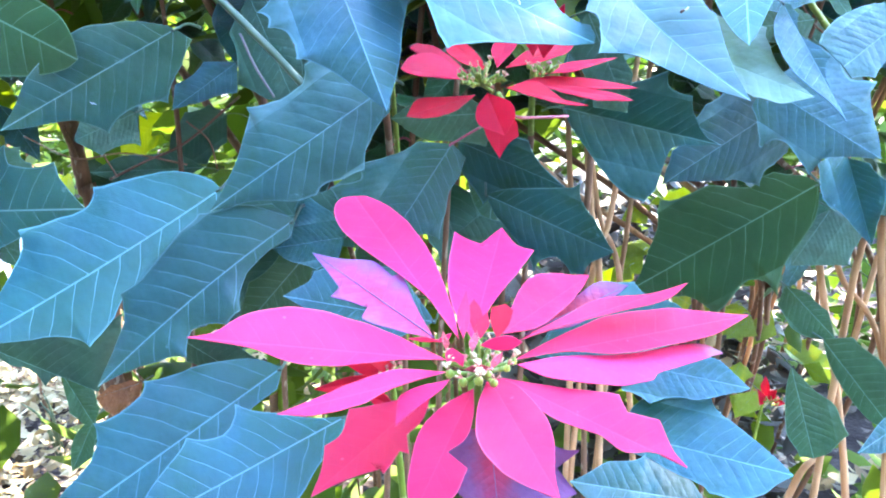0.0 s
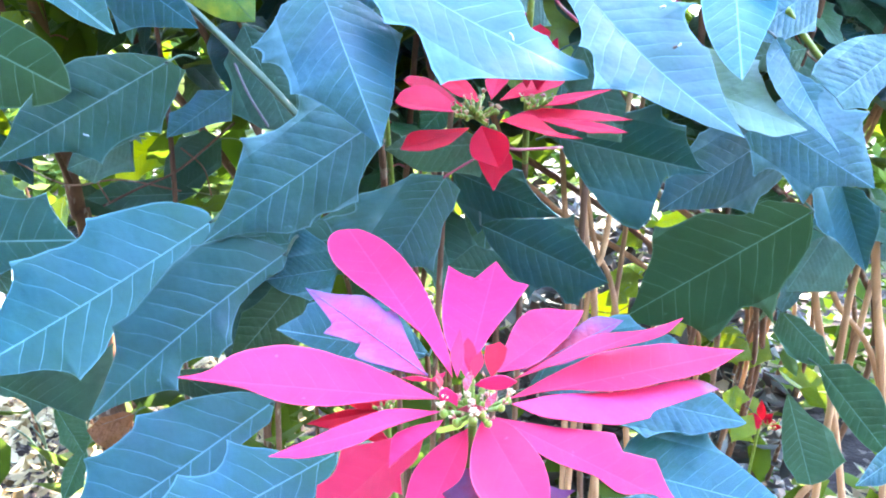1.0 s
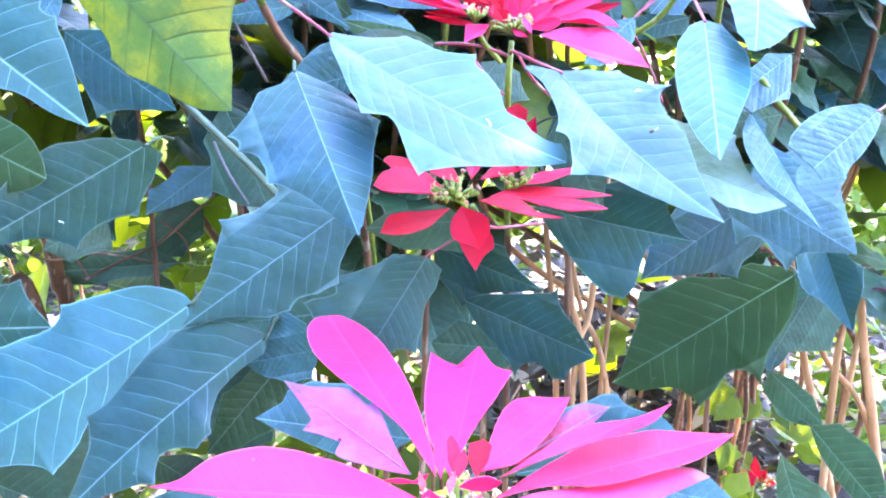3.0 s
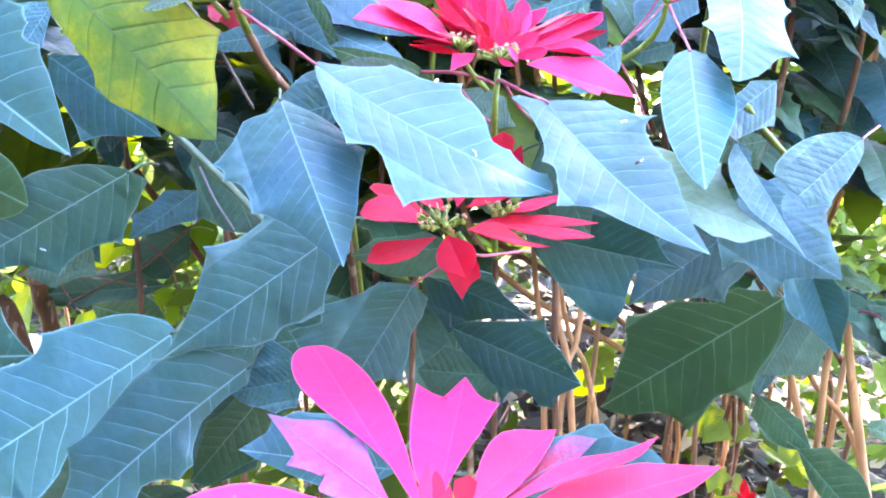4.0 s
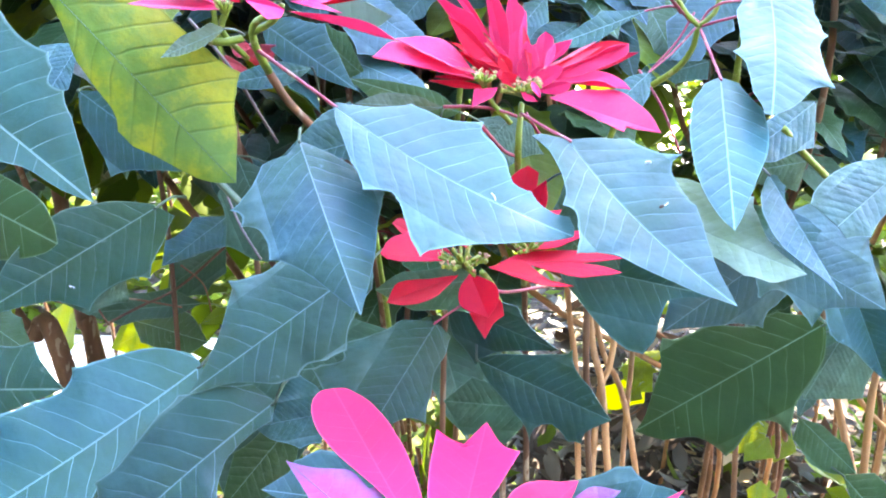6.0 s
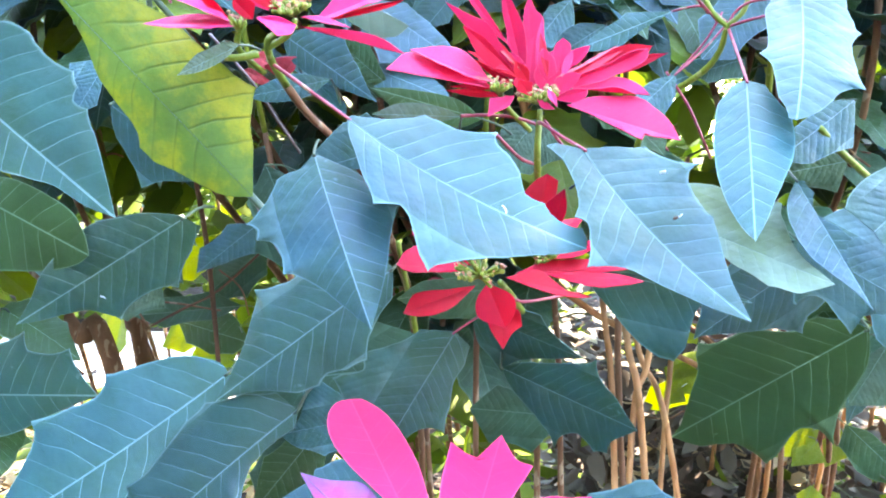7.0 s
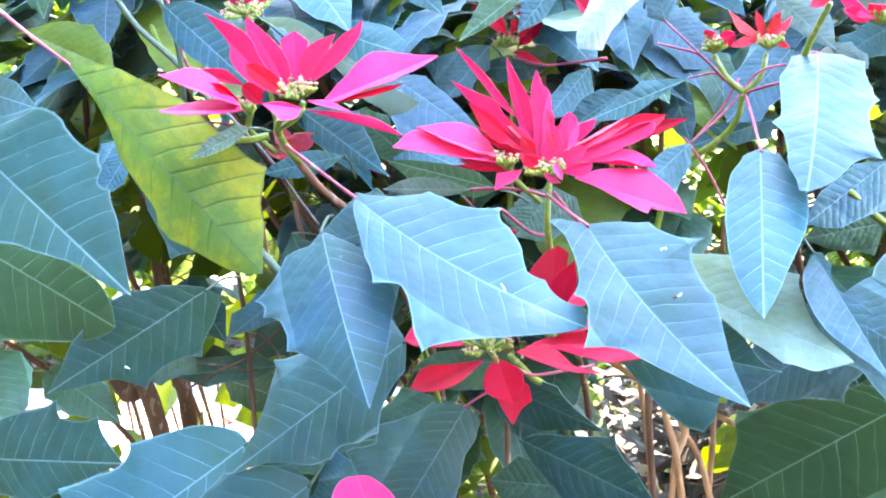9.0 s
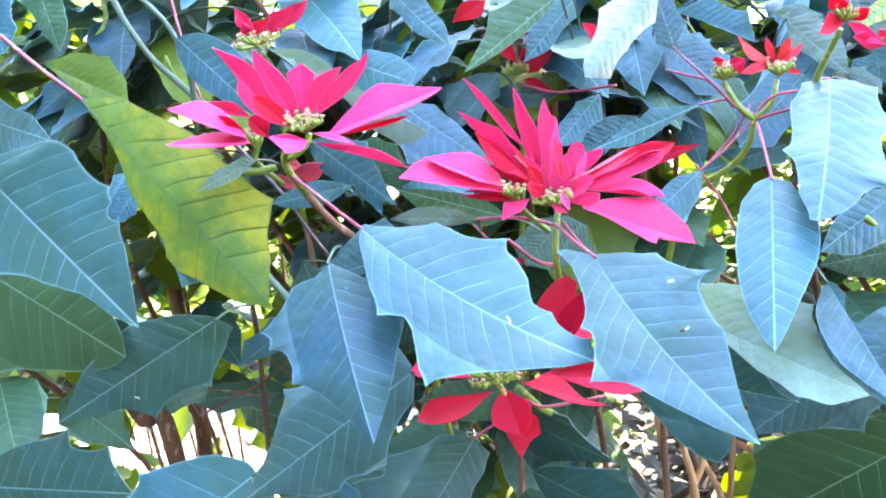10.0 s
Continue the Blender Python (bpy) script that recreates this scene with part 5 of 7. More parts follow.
# Leafy shoot on the right side
leaf(right, 'leaf_pale', (.1524, .61, 1.2669), (.2467, .555, 1.2287), (.571, .567, .594), (-.578, -.643, -.502), ((-.128, .268), (.08, .369), (.502, .43), (.576, .293), (.743, .117),), ((.302, .099), (.47, .162), (.719, .218), (.86, .171), (.91, .121),))
leaf(right, 'leaf', (.2601, .7, 1.4397), (.2209, .565, 1.3337), (-.971, .211, .109), (.970, -.146, -.194), ((.038, .105), (.206, .140), (.473, .117), (.559, .147), (.688, .089), (.859, .065), (.994, .026),), ((-.013, .100), (.041, .189), (.238, .218), (.323, .244), (.470, .202), (.595, .221), (.738, .246), (.757, .176), (.841, .126), (.939, .065),), (0, -.01, 0), petiole=((.256, .705, 1.441),))
leaf(right, 'leaf', (.2890, .7700, 1.2320), (.3880, .7300, 1.1703), (.596, .404, .694), (-.565, -.144, -.812), ((.067, .255), (.167, .461), (.240, .563), (.297, .627), (.342, .527), (.400, .471), (.479, .445), (.559, .502), (.647, .552), (.673, .398), (.779, .267), (.900, .140),), ((.010, .188), (.160, .317), (.242, .417), (.261, .414), (.272, .353), (.305, .302), (.378, .278), (.465, .303), (.545, .338), (.666, .390), (.647, .303), (.665, .232), (.753, .159), (.833, .097),))
leaf(right, 'leaf', (.2332, .6000, 1.2937), (.2689, .5500, 1.2132), (.890, -.086, .448), (-.909, -.383, -.166), ((.039, .044), (.133, .059), (.279, .002), (.415, .076), (.525, .112), (.566, .055), (.702, .009), (.830, .005),), ((.151, .157), (.288, .211), (.500, .224), (.636, .168), (.779, .088), (.905, .027),))
leaf(right, 'leaf_teal', (.3804, .7000, 1.3002), (.3104, .6600, 1.2509), (-.645, .231, .728), (.671, -.432, -.602), ((.146, .172), (.422, .307), (.700, .360), (.934, .338), (1.048, .289),), ((.182, .108), (.549, .187), (.885, .242), (1.045, .121),), petiole=((.404, .72, 1.312),))
leaf(right, 'leaf_olive', (.3924, .8600, 1.1281), (.2149, .9500, .9698), (-.631, .107, .768), (.664, -.005, -.748), ((.037, .069), (.123, .147), (.172, .155), (.238, .137), (.373, .241), (.537, .267), (.602, .309), (.643, .270), (.689, .200), (.786, .130), (.914, .035),), ((.033, .054), (.099, .136), (.201, .193), (.310, .250), (.374, .312), (.436, .391), (.439, .293), (.495, .244), (.567, .264), (.672, .313), (.732, .328), (.742, .258), (.783, .168), (.913, .109),))
leaf(right, 'leaf', (.3339, .8400, 1.2114), (.2079, .8000, 1.1286), (-.399, -.424, .813), (.424, .373, -.825), ((.191, .244), (.368, .377), (.560, .367), (.658, .297), (.746, .218), (.871, .203), (.939, .089),), ((-.025, .217), (.033, .372), (.162, .396), (.250, .391), (.314, .489), (.387, .409), (.493, .306), (.730, .159), (.925, .027),))
leaf(right, 'leaf', (.4603, .9500, 1.1487), (.4950, .9300, 1.0468), (.633, -.690, .351), (-.900, -.367, -.235), ((.122, .208), (.338, .327), (.526, .270), (.800, .108), (.919, .051),), ((-.061, .214), (-.045, .406), (.222, .455), (.346, .466), (.439, .403), (.549, .277), (.695, .192), (.871, .092),))
leaf(right, 'leaf_olive', (.4786, 1.06, .8371), (.5214, 1.04, .704), (-.952, .001, -.306), (.952, -.003, .307), ((.285, .122), (.694, .199), (.944, .13),), ((.294, .16), (.519, .335), (.837, .394), (.969, .178),))
leaf(right, 'leaf_olive', (.4878, 1, .9008), (.6017, 1, .7735), (.745, 0, .667), (-.745, 0, -.667), ((.141, .19), (.444, .251), (.742, .163),), ((.239, .08), (.524, .11), (.819, .093),))
leaf(right, 'leaf_olive', (.4379, 1.02, .9675), (.5146, 1.02, .8948), (.688, 0, .726), (-.688, 0, -.726), ((.284, .133), (.633, .17),), ((.133, .243), (.495, .307), (.813, .196),))
leaf(right, 'leaf', (.2694, .9, 1.4058), (.1801, .87, 1.3789), (-.288, .001, .958), (.287, .004, -.958), ((.362, .157), (.745, .153),), ((.085, .19), (.527, .137),))
leaf(right, 'leaf', (.3437, .8000, 1.3571), (.2668, .7600, 1.3033), (-.532, -.107, .840), (.525, .123, -.842), ((.286, .160), (.701, .147),), ((.269, .345), (.715, .218),))
leaf(right, 'leaf_olive', (.3595, .85, 1.2998), (.2817, .83, 1.2865), (-.169, .001, .986), (.169, -.001, -.986), ((.354, .236), (.693, .204),), ((.204, .357), (.64, .204),))
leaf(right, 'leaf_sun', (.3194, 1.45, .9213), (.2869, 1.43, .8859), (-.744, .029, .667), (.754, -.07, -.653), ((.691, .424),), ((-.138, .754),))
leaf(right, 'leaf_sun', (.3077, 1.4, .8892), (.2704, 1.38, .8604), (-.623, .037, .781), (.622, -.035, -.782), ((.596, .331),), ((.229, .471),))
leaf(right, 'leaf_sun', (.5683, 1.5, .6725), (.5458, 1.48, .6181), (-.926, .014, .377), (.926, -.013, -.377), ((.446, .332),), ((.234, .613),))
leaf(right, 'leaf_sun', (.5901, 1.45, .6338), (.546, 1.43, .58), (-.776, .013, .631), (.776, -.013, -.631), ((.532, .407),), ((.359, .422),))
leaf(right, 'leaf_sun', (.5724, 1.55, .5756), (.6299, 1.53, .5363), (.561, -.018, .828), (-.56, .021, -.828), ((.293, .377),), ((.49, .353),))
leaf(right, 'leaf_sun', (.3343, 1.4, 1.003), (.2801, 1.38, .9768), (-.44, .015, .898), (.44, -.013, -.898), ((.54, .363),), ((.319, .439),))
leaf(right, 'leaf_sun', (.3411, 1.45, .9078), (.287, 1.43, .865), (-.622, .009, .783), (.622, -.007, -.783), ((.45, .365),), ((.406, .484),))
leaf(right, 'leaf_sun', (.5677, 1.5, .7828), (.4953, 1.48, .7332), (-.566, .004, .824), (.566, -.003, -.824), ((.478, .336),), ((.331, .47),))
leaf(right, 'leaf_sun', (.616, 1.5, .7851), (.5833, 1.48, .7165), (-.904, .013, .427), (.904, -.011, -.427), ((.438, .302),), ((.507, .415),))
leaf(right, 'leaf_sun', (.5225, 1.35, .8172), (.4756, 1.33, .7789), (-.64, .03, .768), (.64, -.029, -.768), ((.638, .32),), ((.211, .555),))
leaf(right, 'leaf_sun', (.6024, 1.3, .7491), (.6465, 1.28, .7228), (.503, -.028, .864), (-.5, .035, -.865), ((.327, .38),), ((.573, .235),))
leaf(right, 'leaf_grey', (.2487, .8, 1.5093), (.2922, .77, 1.4526), (.776, -.059, .628), (-.766, .09, -.636), ((.149, .259), (.633, .223),), ((.315, .183), (.678, .108),))
leaf(right, 'leaf_grey', (.2391, .82, 1.5215), (.282, .8, 1.5), (.423, -.065, .904), (-.399, .122, -.909), ((.441, .315), (.844, .187),), ((.423, .073),))
leaf(right, 'leaf_yellow', (.3146, .72, 1.4998), (.2765, .7, 1.4782), (-.487, -.016, .873), (.483, .026, -.875), ((.226, .198), (.643, .128),), ((.379, .184), (.766, .128),))
leaf(right, 'leaf_grey', (.2886, .78, 1.4594), (.3151, .76, 1.4326), (.672, -.091, .735), (-.653, .132, -.746), ((.334, .264), (.763, .231),), ((.419, .125),))
leaf(right, 'leaf', (.376, .9, 1.4916), (.3199, .88, 1.4593), (-.496, -.01, .868), (.496, .012, -.868), ((.242, .238), (.719, .272),), ((.235, .349), (.76, .236),))
leaf(right, 'leaf_dark', (.4727, 1.0000, 1.0772), (.4249, .9800, 1.0050), (-.824, -.061, .563), (.843, -.171, -.510), ((.332, .188), (.806, .151),), ((-.158, .656), (.544, .649),))
bract(right, 'bract_red', (.263, .66, 1.475), (.2398, .64, 1.4626), (-.45, -.031, .892), (.436, .051, -.899), ((.543, .324),), ((.689, .107),))
bract(right, 'bract', (.263, .66, 1.4731), (.2824, .64, 1.4515), (.68, -.12, .723), (-.639, .186, -.747), ((.331, .108),), ((.59, .156),))
bract(right, 'bract_red', (.263, .66, 1.475), (.272, .64, 1.4772), (-.345, -.054, .937), (.394, .078, -.916), ((.488, .201),), ((.621, .24),))
bract(right, 'bract', (.2848, .66, 1.4534), (.2613, .64, 1.4589), (.274, -.056, .96), (-.295, .082, -.952), ((.689, .166),), ((.534, .132),))
bract(right, 'bract', (.283, .66, 1.4555), (.2894, .64, 1.4604), (-.524, .043, .851), (.556, -.027, -.831), ((.518, .391),), ((.465, .263),))
bract(right, 'bract_red', (.2593, .66, 1.4774), (.249, .64, 1.4909), (-.9, .207, -.382), (.892, -.182, .413), ((.629, .229),), ((.378, .231),))
leaf(right, 'leaf', (.1446, .86, 1.5152), (.2063, .84, 1.4511), (.732, .297, .613), (-.725, -.359, -.587), ((.257, .333), (.679, .334),), ((.336, .269), (.756, .262),))
leaf(right, 'leaf', (.2817, .88, 1.474), (.2152, .85, 1.4007), (-.766, .246, .594), (.766, -.267, -.585), ((.202, .319), (.676, .289),), ((.334, .291), (.81, .24),))
leaf(right, 'leaf_olive', (.197, .93, 1.4874), (.2353, .9, 1.4035), (.907, .282, .313), (-.898, -.329, -.292), ((.186, .292), (.633, .313),), ((.368, .255), (.797, .207),))
leaf(right, 'leaf', (.3227, .92, 1.5197), (.2704, .9, 1.4515), (-.801, .268, .535), (.797, -.303, -.522), ((.163, .355), (.631, .312),), ((.376, .315), (.844, .208),))
leaf(right, 'leaf_olive', (.1357, .95, 1.4701), (.1893, .92, 1.4235), (.717, .315, .621), (-.719, -.375, -.586), ((.236, .321), (.679, .296),), ((.254, .262), (.783, .262),))

# Red flower deeper in the bush
leaf(back, 'leaf', (-.031, .84, 1.4654), (.0456, .82, 1.4604), (.065, -.002, .998), (-.057, .031, -.998), ((.313, .132), (.697, .13),), ((.323, .19), (.707, .165),))
leaf(back, 'leaf', (.0509, .92, 1.5023), (.1109, .9, 1.4676), (.498, -.011, .867), (-.495, .023, -.869), ((.369, .245), (.774, .226),), ((.131, .229), (.636, .221),))
leaf(back, 'leaf_olive', (-.2043, .9, 1.5497), (-.0835, .88, 1.5204), (.237, .011, .971), (-.233, .017, -.972), ((.391, .099), (.787, .096),), ((.272, .16), (.722, .12),))
bract(back, 'bract_red', (.0046, .82, 1.4936), (-.0129, .81, 1.5179), (-.813, .013, -.583), (.811, -.007, .584), ((.541, .25),), ((.519, .181),))
bract(back, 'bract_red', (.0075, .82, 1.4934), (.026, .81, 1.5174), (-.794, -.01, .608), (.796, .022, -.604), ((.479, .198),), ((.578, .273),))
bract(back, 'bract_red', (.0129, .82, 1.4875), (.042, .81, 1.5026), (-.466, -.019, .884), (.469, .032, -.882), ((.536, .215),), ((.546, .26),))
bract(back, 'bract_red', (.0098, .82, 1.4766), (.0437, .81, 1.459), (.46, -.003, .888), (-.456, .023, -.89), ((.353, .132),), ((.484, .121),))
bract(back, 'bract_red', (.0156, .82, 1.4818), (.0307, .81, 1.4899), (-.5, -.056, .864), (.506, .07, -.86), ((.387, .242),), ((.619, .24),))
bract(back, 'bract_red', (-.0035, .84, 1.5065), (-.0333, .83, 1.5267), (.563, -.004, .827), (-.564, .01, -.826), ((.699, .097),), ((.409, .075),))
bract(back, 'bract_red', (.0984, .8, 1.3824), (.1741, .79, 1.4017), (-.246, .009, .969), (.249, .016, -.968), ((.439, .109),), ((.519, .089),))
bract(back, 'bract_red', (-.0687, .86, 1.548), (-.0299, .85, 1.5655), (-.416, -.024, .909), (.418, .034, -.908), ((.474, .249),), ((.693, .266),))
bract(back, 'bract_red', (.0699, .8, 1.5222), (.0905, .79, 1.4947), (.799, -.003, .601), (-.797, .017, -.604), ((.453, .223),), ((.545, .123),))
leaf(back, 'leaf', (-.0221, .98, 1.5585), (-.0725, .96, 1.4716), (-.862, .247, .443), (.861, -.254, -.441), ((.136, .363), (.607, .365),), ((.325, .35), (.806, .284),))

# Pink flower high in the bush
bract(top, 'bract', (-.2476, .76, 1.5292), (-.2626, .75, 1.5529), (-.848, .011, -.53), (.846, -.004, .533), ((.54, .281),), ((.521, .203),))
bract(top, 'bract', (-.2477, .76, 1.5281), (-.224, .75, 1.5413), (-.515, -.091, .852), (.519, .104, -.849), ((.287, .297),), ((.486, .192),))
bract(top, 'bract', (-.2295, .76, 1.5277), (-.1853, .75, 1.5539), (-.516, -.029, .856), (.518, .043, -.854), ((.447, .172),), ((.644, .167),))
bract(top, 'bract', (-.2356, .76, 1.5271), (-.2002, .75, 1.5473), (-.505, -.046, .862), (.507, .06, -.86), ((.423, .273),), ((.58, .156),))
bract(top, 'bract', (-.2538, .76, 1.5269), (-.2542, .75, 1.5385), (-.985, -.114, -.127), (.983, .123, .134), ((.483, .392),), ((.521, .389),))
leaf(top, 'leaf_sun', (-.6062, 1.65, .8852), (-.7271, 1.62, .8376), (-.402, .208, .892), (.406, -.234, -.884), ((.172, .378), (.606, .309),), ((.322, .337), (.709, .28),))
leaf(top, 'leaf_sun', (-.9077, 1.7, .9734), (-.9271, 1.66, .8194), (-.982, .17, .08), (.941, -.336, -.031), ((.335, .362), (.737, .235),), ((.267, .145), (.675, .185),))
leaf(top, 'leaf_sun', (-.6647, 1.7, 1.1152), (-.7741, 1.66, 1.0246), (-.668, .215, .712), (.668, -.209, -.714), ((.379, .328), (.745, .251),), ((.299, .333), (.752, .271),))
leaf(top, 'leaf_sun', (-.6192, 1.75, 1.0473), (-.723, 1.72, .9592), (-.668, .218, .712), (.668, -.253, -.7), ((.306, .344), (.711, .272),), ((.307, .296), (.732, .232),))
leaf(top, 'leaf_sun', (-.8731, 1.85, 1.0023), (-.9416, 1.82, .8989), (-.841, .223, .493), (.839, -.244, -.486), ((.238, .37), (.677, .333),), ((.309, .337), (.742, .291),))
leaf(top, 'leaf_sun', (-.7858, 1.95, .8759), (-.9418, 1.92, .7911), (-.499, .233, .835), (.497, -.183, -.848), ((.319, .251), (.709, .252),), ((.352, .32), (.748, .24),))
leaf(top, 'leaf', (-.4034, .95, 1.612), (-.3427, .93, 1.5121), (.837, .321, .444), (-.826, -.365, -.429), ((.232, .262), (.698, .262),), ((.348, .221), (.783, .19),))

# Red flower low in the bush
bract(low, 'bract_red', (-.0387, .55, 1.0094), (-.0977, .53, 1.0033), (-.115, .041, .992), (.102, 0, -.995), ((.548, .097),), ((.637, .104),))
bract(low, 'bract_red', (-.0388, .55, 1.0163), (-.0577, .53, 1.0279), (.338, .214, .917), (-.372, -.178, -.911), ((.492, .156),), ((.292, .204),))
bract(low, 'bract_red', (-.0431, .55, 1.0115), (-.0744, .53, 1.0248), (.316, .131, .94), (-.347, -.081, -.935), ((.564, .137),), ((.449, .141),))
bract(low, 'bract_red', (-.0603, .55, .9918), (-.0362, .53, .9931), (.123, .21, .97), (-.093, -.175, -.98), ((.556, .222),), ((.439, .16),))

# Small red flower on the far side
bract(far, 'bract_red', (.6327, 1.5, .5952), (.6148, 1.48, .6525), (-.958, .056, -.28), (.957, -.037, .286), ((.557, .2),), ((.478, .096),))
bract(far, 'bract_red', (.6327, 1.5, .5952), (.662, 1.48, .5936), (.089, .048, .995), (-.081, -.037, -.996), ((.468, .335),), ((.496, .282),))
bract(far, 'bract_red', (.6327, 1.5, .5952), (.5859, 1.48, .6141), (.341, .086, .936), (-.345, -.075, -.935), ((.698, .24),), ((.476, .114),))
bract(far, 'bract_red', (.6327, 1.5, .5952), (.601, 1.48, .5839), (-.408, .137, .903), (.403, -.127, -.906), ((.63, .304),), ((.412, .125),))
bract(far, 'bract_red', (.6327, 1.5, .5952), (.6411, 1.48, .6233), (-.864, .251, .436), (.871, -.239, -.43), ((.692, .274),), ((.368, .207),))
leaf(far, 'leaf_sun', (.4245, 1.72, .8693), (.3228, 1.7, .8277), (-.406, .56, .722), (.411, -.501, -.762), ((.309, .133), (.675, .155),), ((.274, .173), (.761, .151),))
leaf(far, 'leaf_sun', (.3814, 1.7, .808), (.285, 1.76, .7223), (-.498, .339, .798), (.548, -.255, -.796), ((.284, .173), (.658, .224),), ((.248, .294), (.692, .193),))
leaf(far, 'leaf_sun', (.4113, 1.75, .9465), (.5044, 1.72, .9815), (-.182, .453, .872), (.157, -.504, -.849), ((.292, .212), (.776, .188),), ((.406, .132), (.819, .187),))
leaf(far, 'leaf_sun', (.583, 1.72, .7107), (.6948, 1.7, .6277), (.607, .202, .769), (-.6, -.336, -.726), ((.162, .352), (.634, .351),), ((.313, .215), (.687, .165),))
leaf(far, 'leaf_sun', (.729, 1.7, .6404), (.9059, 1.78, .5087), (.529, .191, .827), (-.266, -.623, -.736), ((.236, .208), (.596, .209),), ((.207, .046), (.607, .006),))
leaf(far, 'leaf_sun', (.6464, 1.75, .5488), (.7197, 1.72, .5114), (.53, .319, .785), (-.539, -.38, -.752), ((.129, .364), (.663, .365),), ((.187, .275), (.67, .303),))
leaf(far, 'leaf_sun', (.4688, 1.7, .7522), (.5917, 1.78, .6714), (.405, .262, .876), (-.415, -.246, -.876), ((.287, .156), (.752, .19),), ((.203, .179), (.734, .153),))

# Side branches of the flowering shoots.
part("branch", tube(curve([(-0.130, 0.56, 1.37), (-0.140, 0.54, 1.385), (-0.1342, 0.532, 1.398)]), 0.0021), STEM, fourth)
part("branch", tube(curve([(-0.124, 0.547, 1.384), (-0.106, 0.54, 1.392), (-0.0994, 0.537, 1.402)]), 0.0021), STEM, fourth)
part("branch", tube(curve([(0.2076, 0.71, 1.4128), (0.195, 0.708, 1.425), (0.1846, 0.71, 1.4446)]), 0.0021), STEM, node)
part("branch", tube(curve([(0.2076, 0.71, 1.4128), (0.220, 0.708, 1.425), (0.2247, 0.71, 1.4430)]), 0.0021), STEM, node)
part("petiole", tube(curve(((.1417, .72, 1.4582), (.1565, .71, 1.4517), (.1751, .71, 1.4446), (.1931, .712, 1.4238))), 0.0011), PETIOLE, node)
part("petiole", tube(curve(((.2379, .7, 1.4322), (.2228, .7, 1.4301), (.2141, .71, 1.4245), (.208, .71, 1.4137))), 0.0011), PETIOLE, node)
part("petiole", tube(curve(((.2329, .69, 1.4177), (.2185, .7, 1.4151), (.2089, .71, 1.4128))), 0.0012), PETIOLE, node)
part("petiole", tube(curve(((.1004, .74, 1.452), (.0704, .76, 1.4526), (.04, .79, 1.4575), (.0097, .82, 1.4711))), 0.0013), PETIOLE, back)
part("petiole", tube(curve(((.165, .74, 1.3807), (.1835, .74, 1.3528), (.1943, .74, 1.3304), (.2071, .75, 1.3056))), 0.0012), PETIOLE, node)
part("petiole", tube(curve(((.0609, .62, 1.3373), (.0762, .63, 1.3166), (.0942, .64, 1.303))), 0.0012), PETIOLE, third)
part("petiole", tube(curve(((.0563, .625, 1.334), (.0382, .62, 1.3396), (.0187, .61, 1.3411), (-.0002, .61, 1.3408))), 0.0013), PETIOLE, third)
part("petiole", tube(curve(((.0551, .63, 1.3043), (.0438, .6, 1.3099), (.0283, .57, 1.3264))), 0.0013), PETIOLE, third)
part("branch", tube(curve(((-.1479, .535, 1.3785), (-.1381, .54, 1.3787), (-.1282, .545, 1.3813))), 0.0026), STEM, fourth)
part("stalk", tube(curve(((-.1862, .6, 1.4033), (-.1683, .61, 1.3802), (-.1583, .62, 1.3636), (-.1473, .64, 1.3367), (-.1389, .66, 1.3145))), 0.0013), DUSK, fourth)
part("side_stem", tube(curve(((-.3932, .74, 1.5773), (-.3757, .74, 1.5438), (-.3555, .75, 1.5105), (-.322, .76, 1.4758), (-.2819, .78, 1.4211))), 0.0032), PETIOLE_GREEN, top)
part("side_stem", tube(curve(((-.3507, .72, 1.5679), (-.3159, .72, 1.5315), (-.303, .73, 1.4893), (-.3087, .75, 1.4314))), 0.0026), PETIOLE_GREEN, top)
part("petiole", tube(curve(((-.3016, .7, 1.5569), (-.2797, .7, 1.4721), (-.2636, .7, 1.4452))), 0.0013), PETIOLE, top)
part("branch", tube(curve(((-.5394, .8, 1.5243), (-.5028, .82, 1.5411), (-.4752, .84, 1.5752), (-.4842, .85, 1.6141))), 0.0028), STEM, left)
part("branch", tube(curve(((-.5783, .85, 1.414), (-.5438, .84, 1.4521), (-.5143, .83, 1.4855), (-.4953, .84, 1.5541))), 0.0024), STEM, left)
part("petiole", tube(curve(((-.032, .75, 1.3361), (-.0089, .75, 1.3121))), 0.001), PETIOLE, back)
part("petiole", tube(curve(((.0885, .64, 1.2043), (.0664, .62, 1.204), (.0455, .6, 1.2049), (.034, .59, 1.2123))), 0.0013), PETIOLE, second)
part("stalk", tube(curve(((-.2151, .755, 1.2638), (-.1993, .745, 1.2354), (-.1781, .735, 1.2065))), 0.0012), DUSK, middle)
# Side stem in a darker green that stands for the shade on it.
part("side_stem", tube(curve(((-.2613, .72, 1.3269), (-.2158, .71, 1.2888), (-.1904, .7, 1.2673), (-.163, .69, 1.2439), (-.1359, .68, 1.2184))), 0.0036), PETIOLE_GREEN, fourth)
part("branch", tube(curve(((.3074, .78, 1.331), (.3329, .8, 1.3103), (.3739, .84, 1.2854))), 0.0034), STEM, right)
part("petiole", tube(curve(((.2058, .72, 1.4261), (.1922, .72, 1.4021), (.1687, .72, 1.3753))), 0.001), PETIOLE, node)
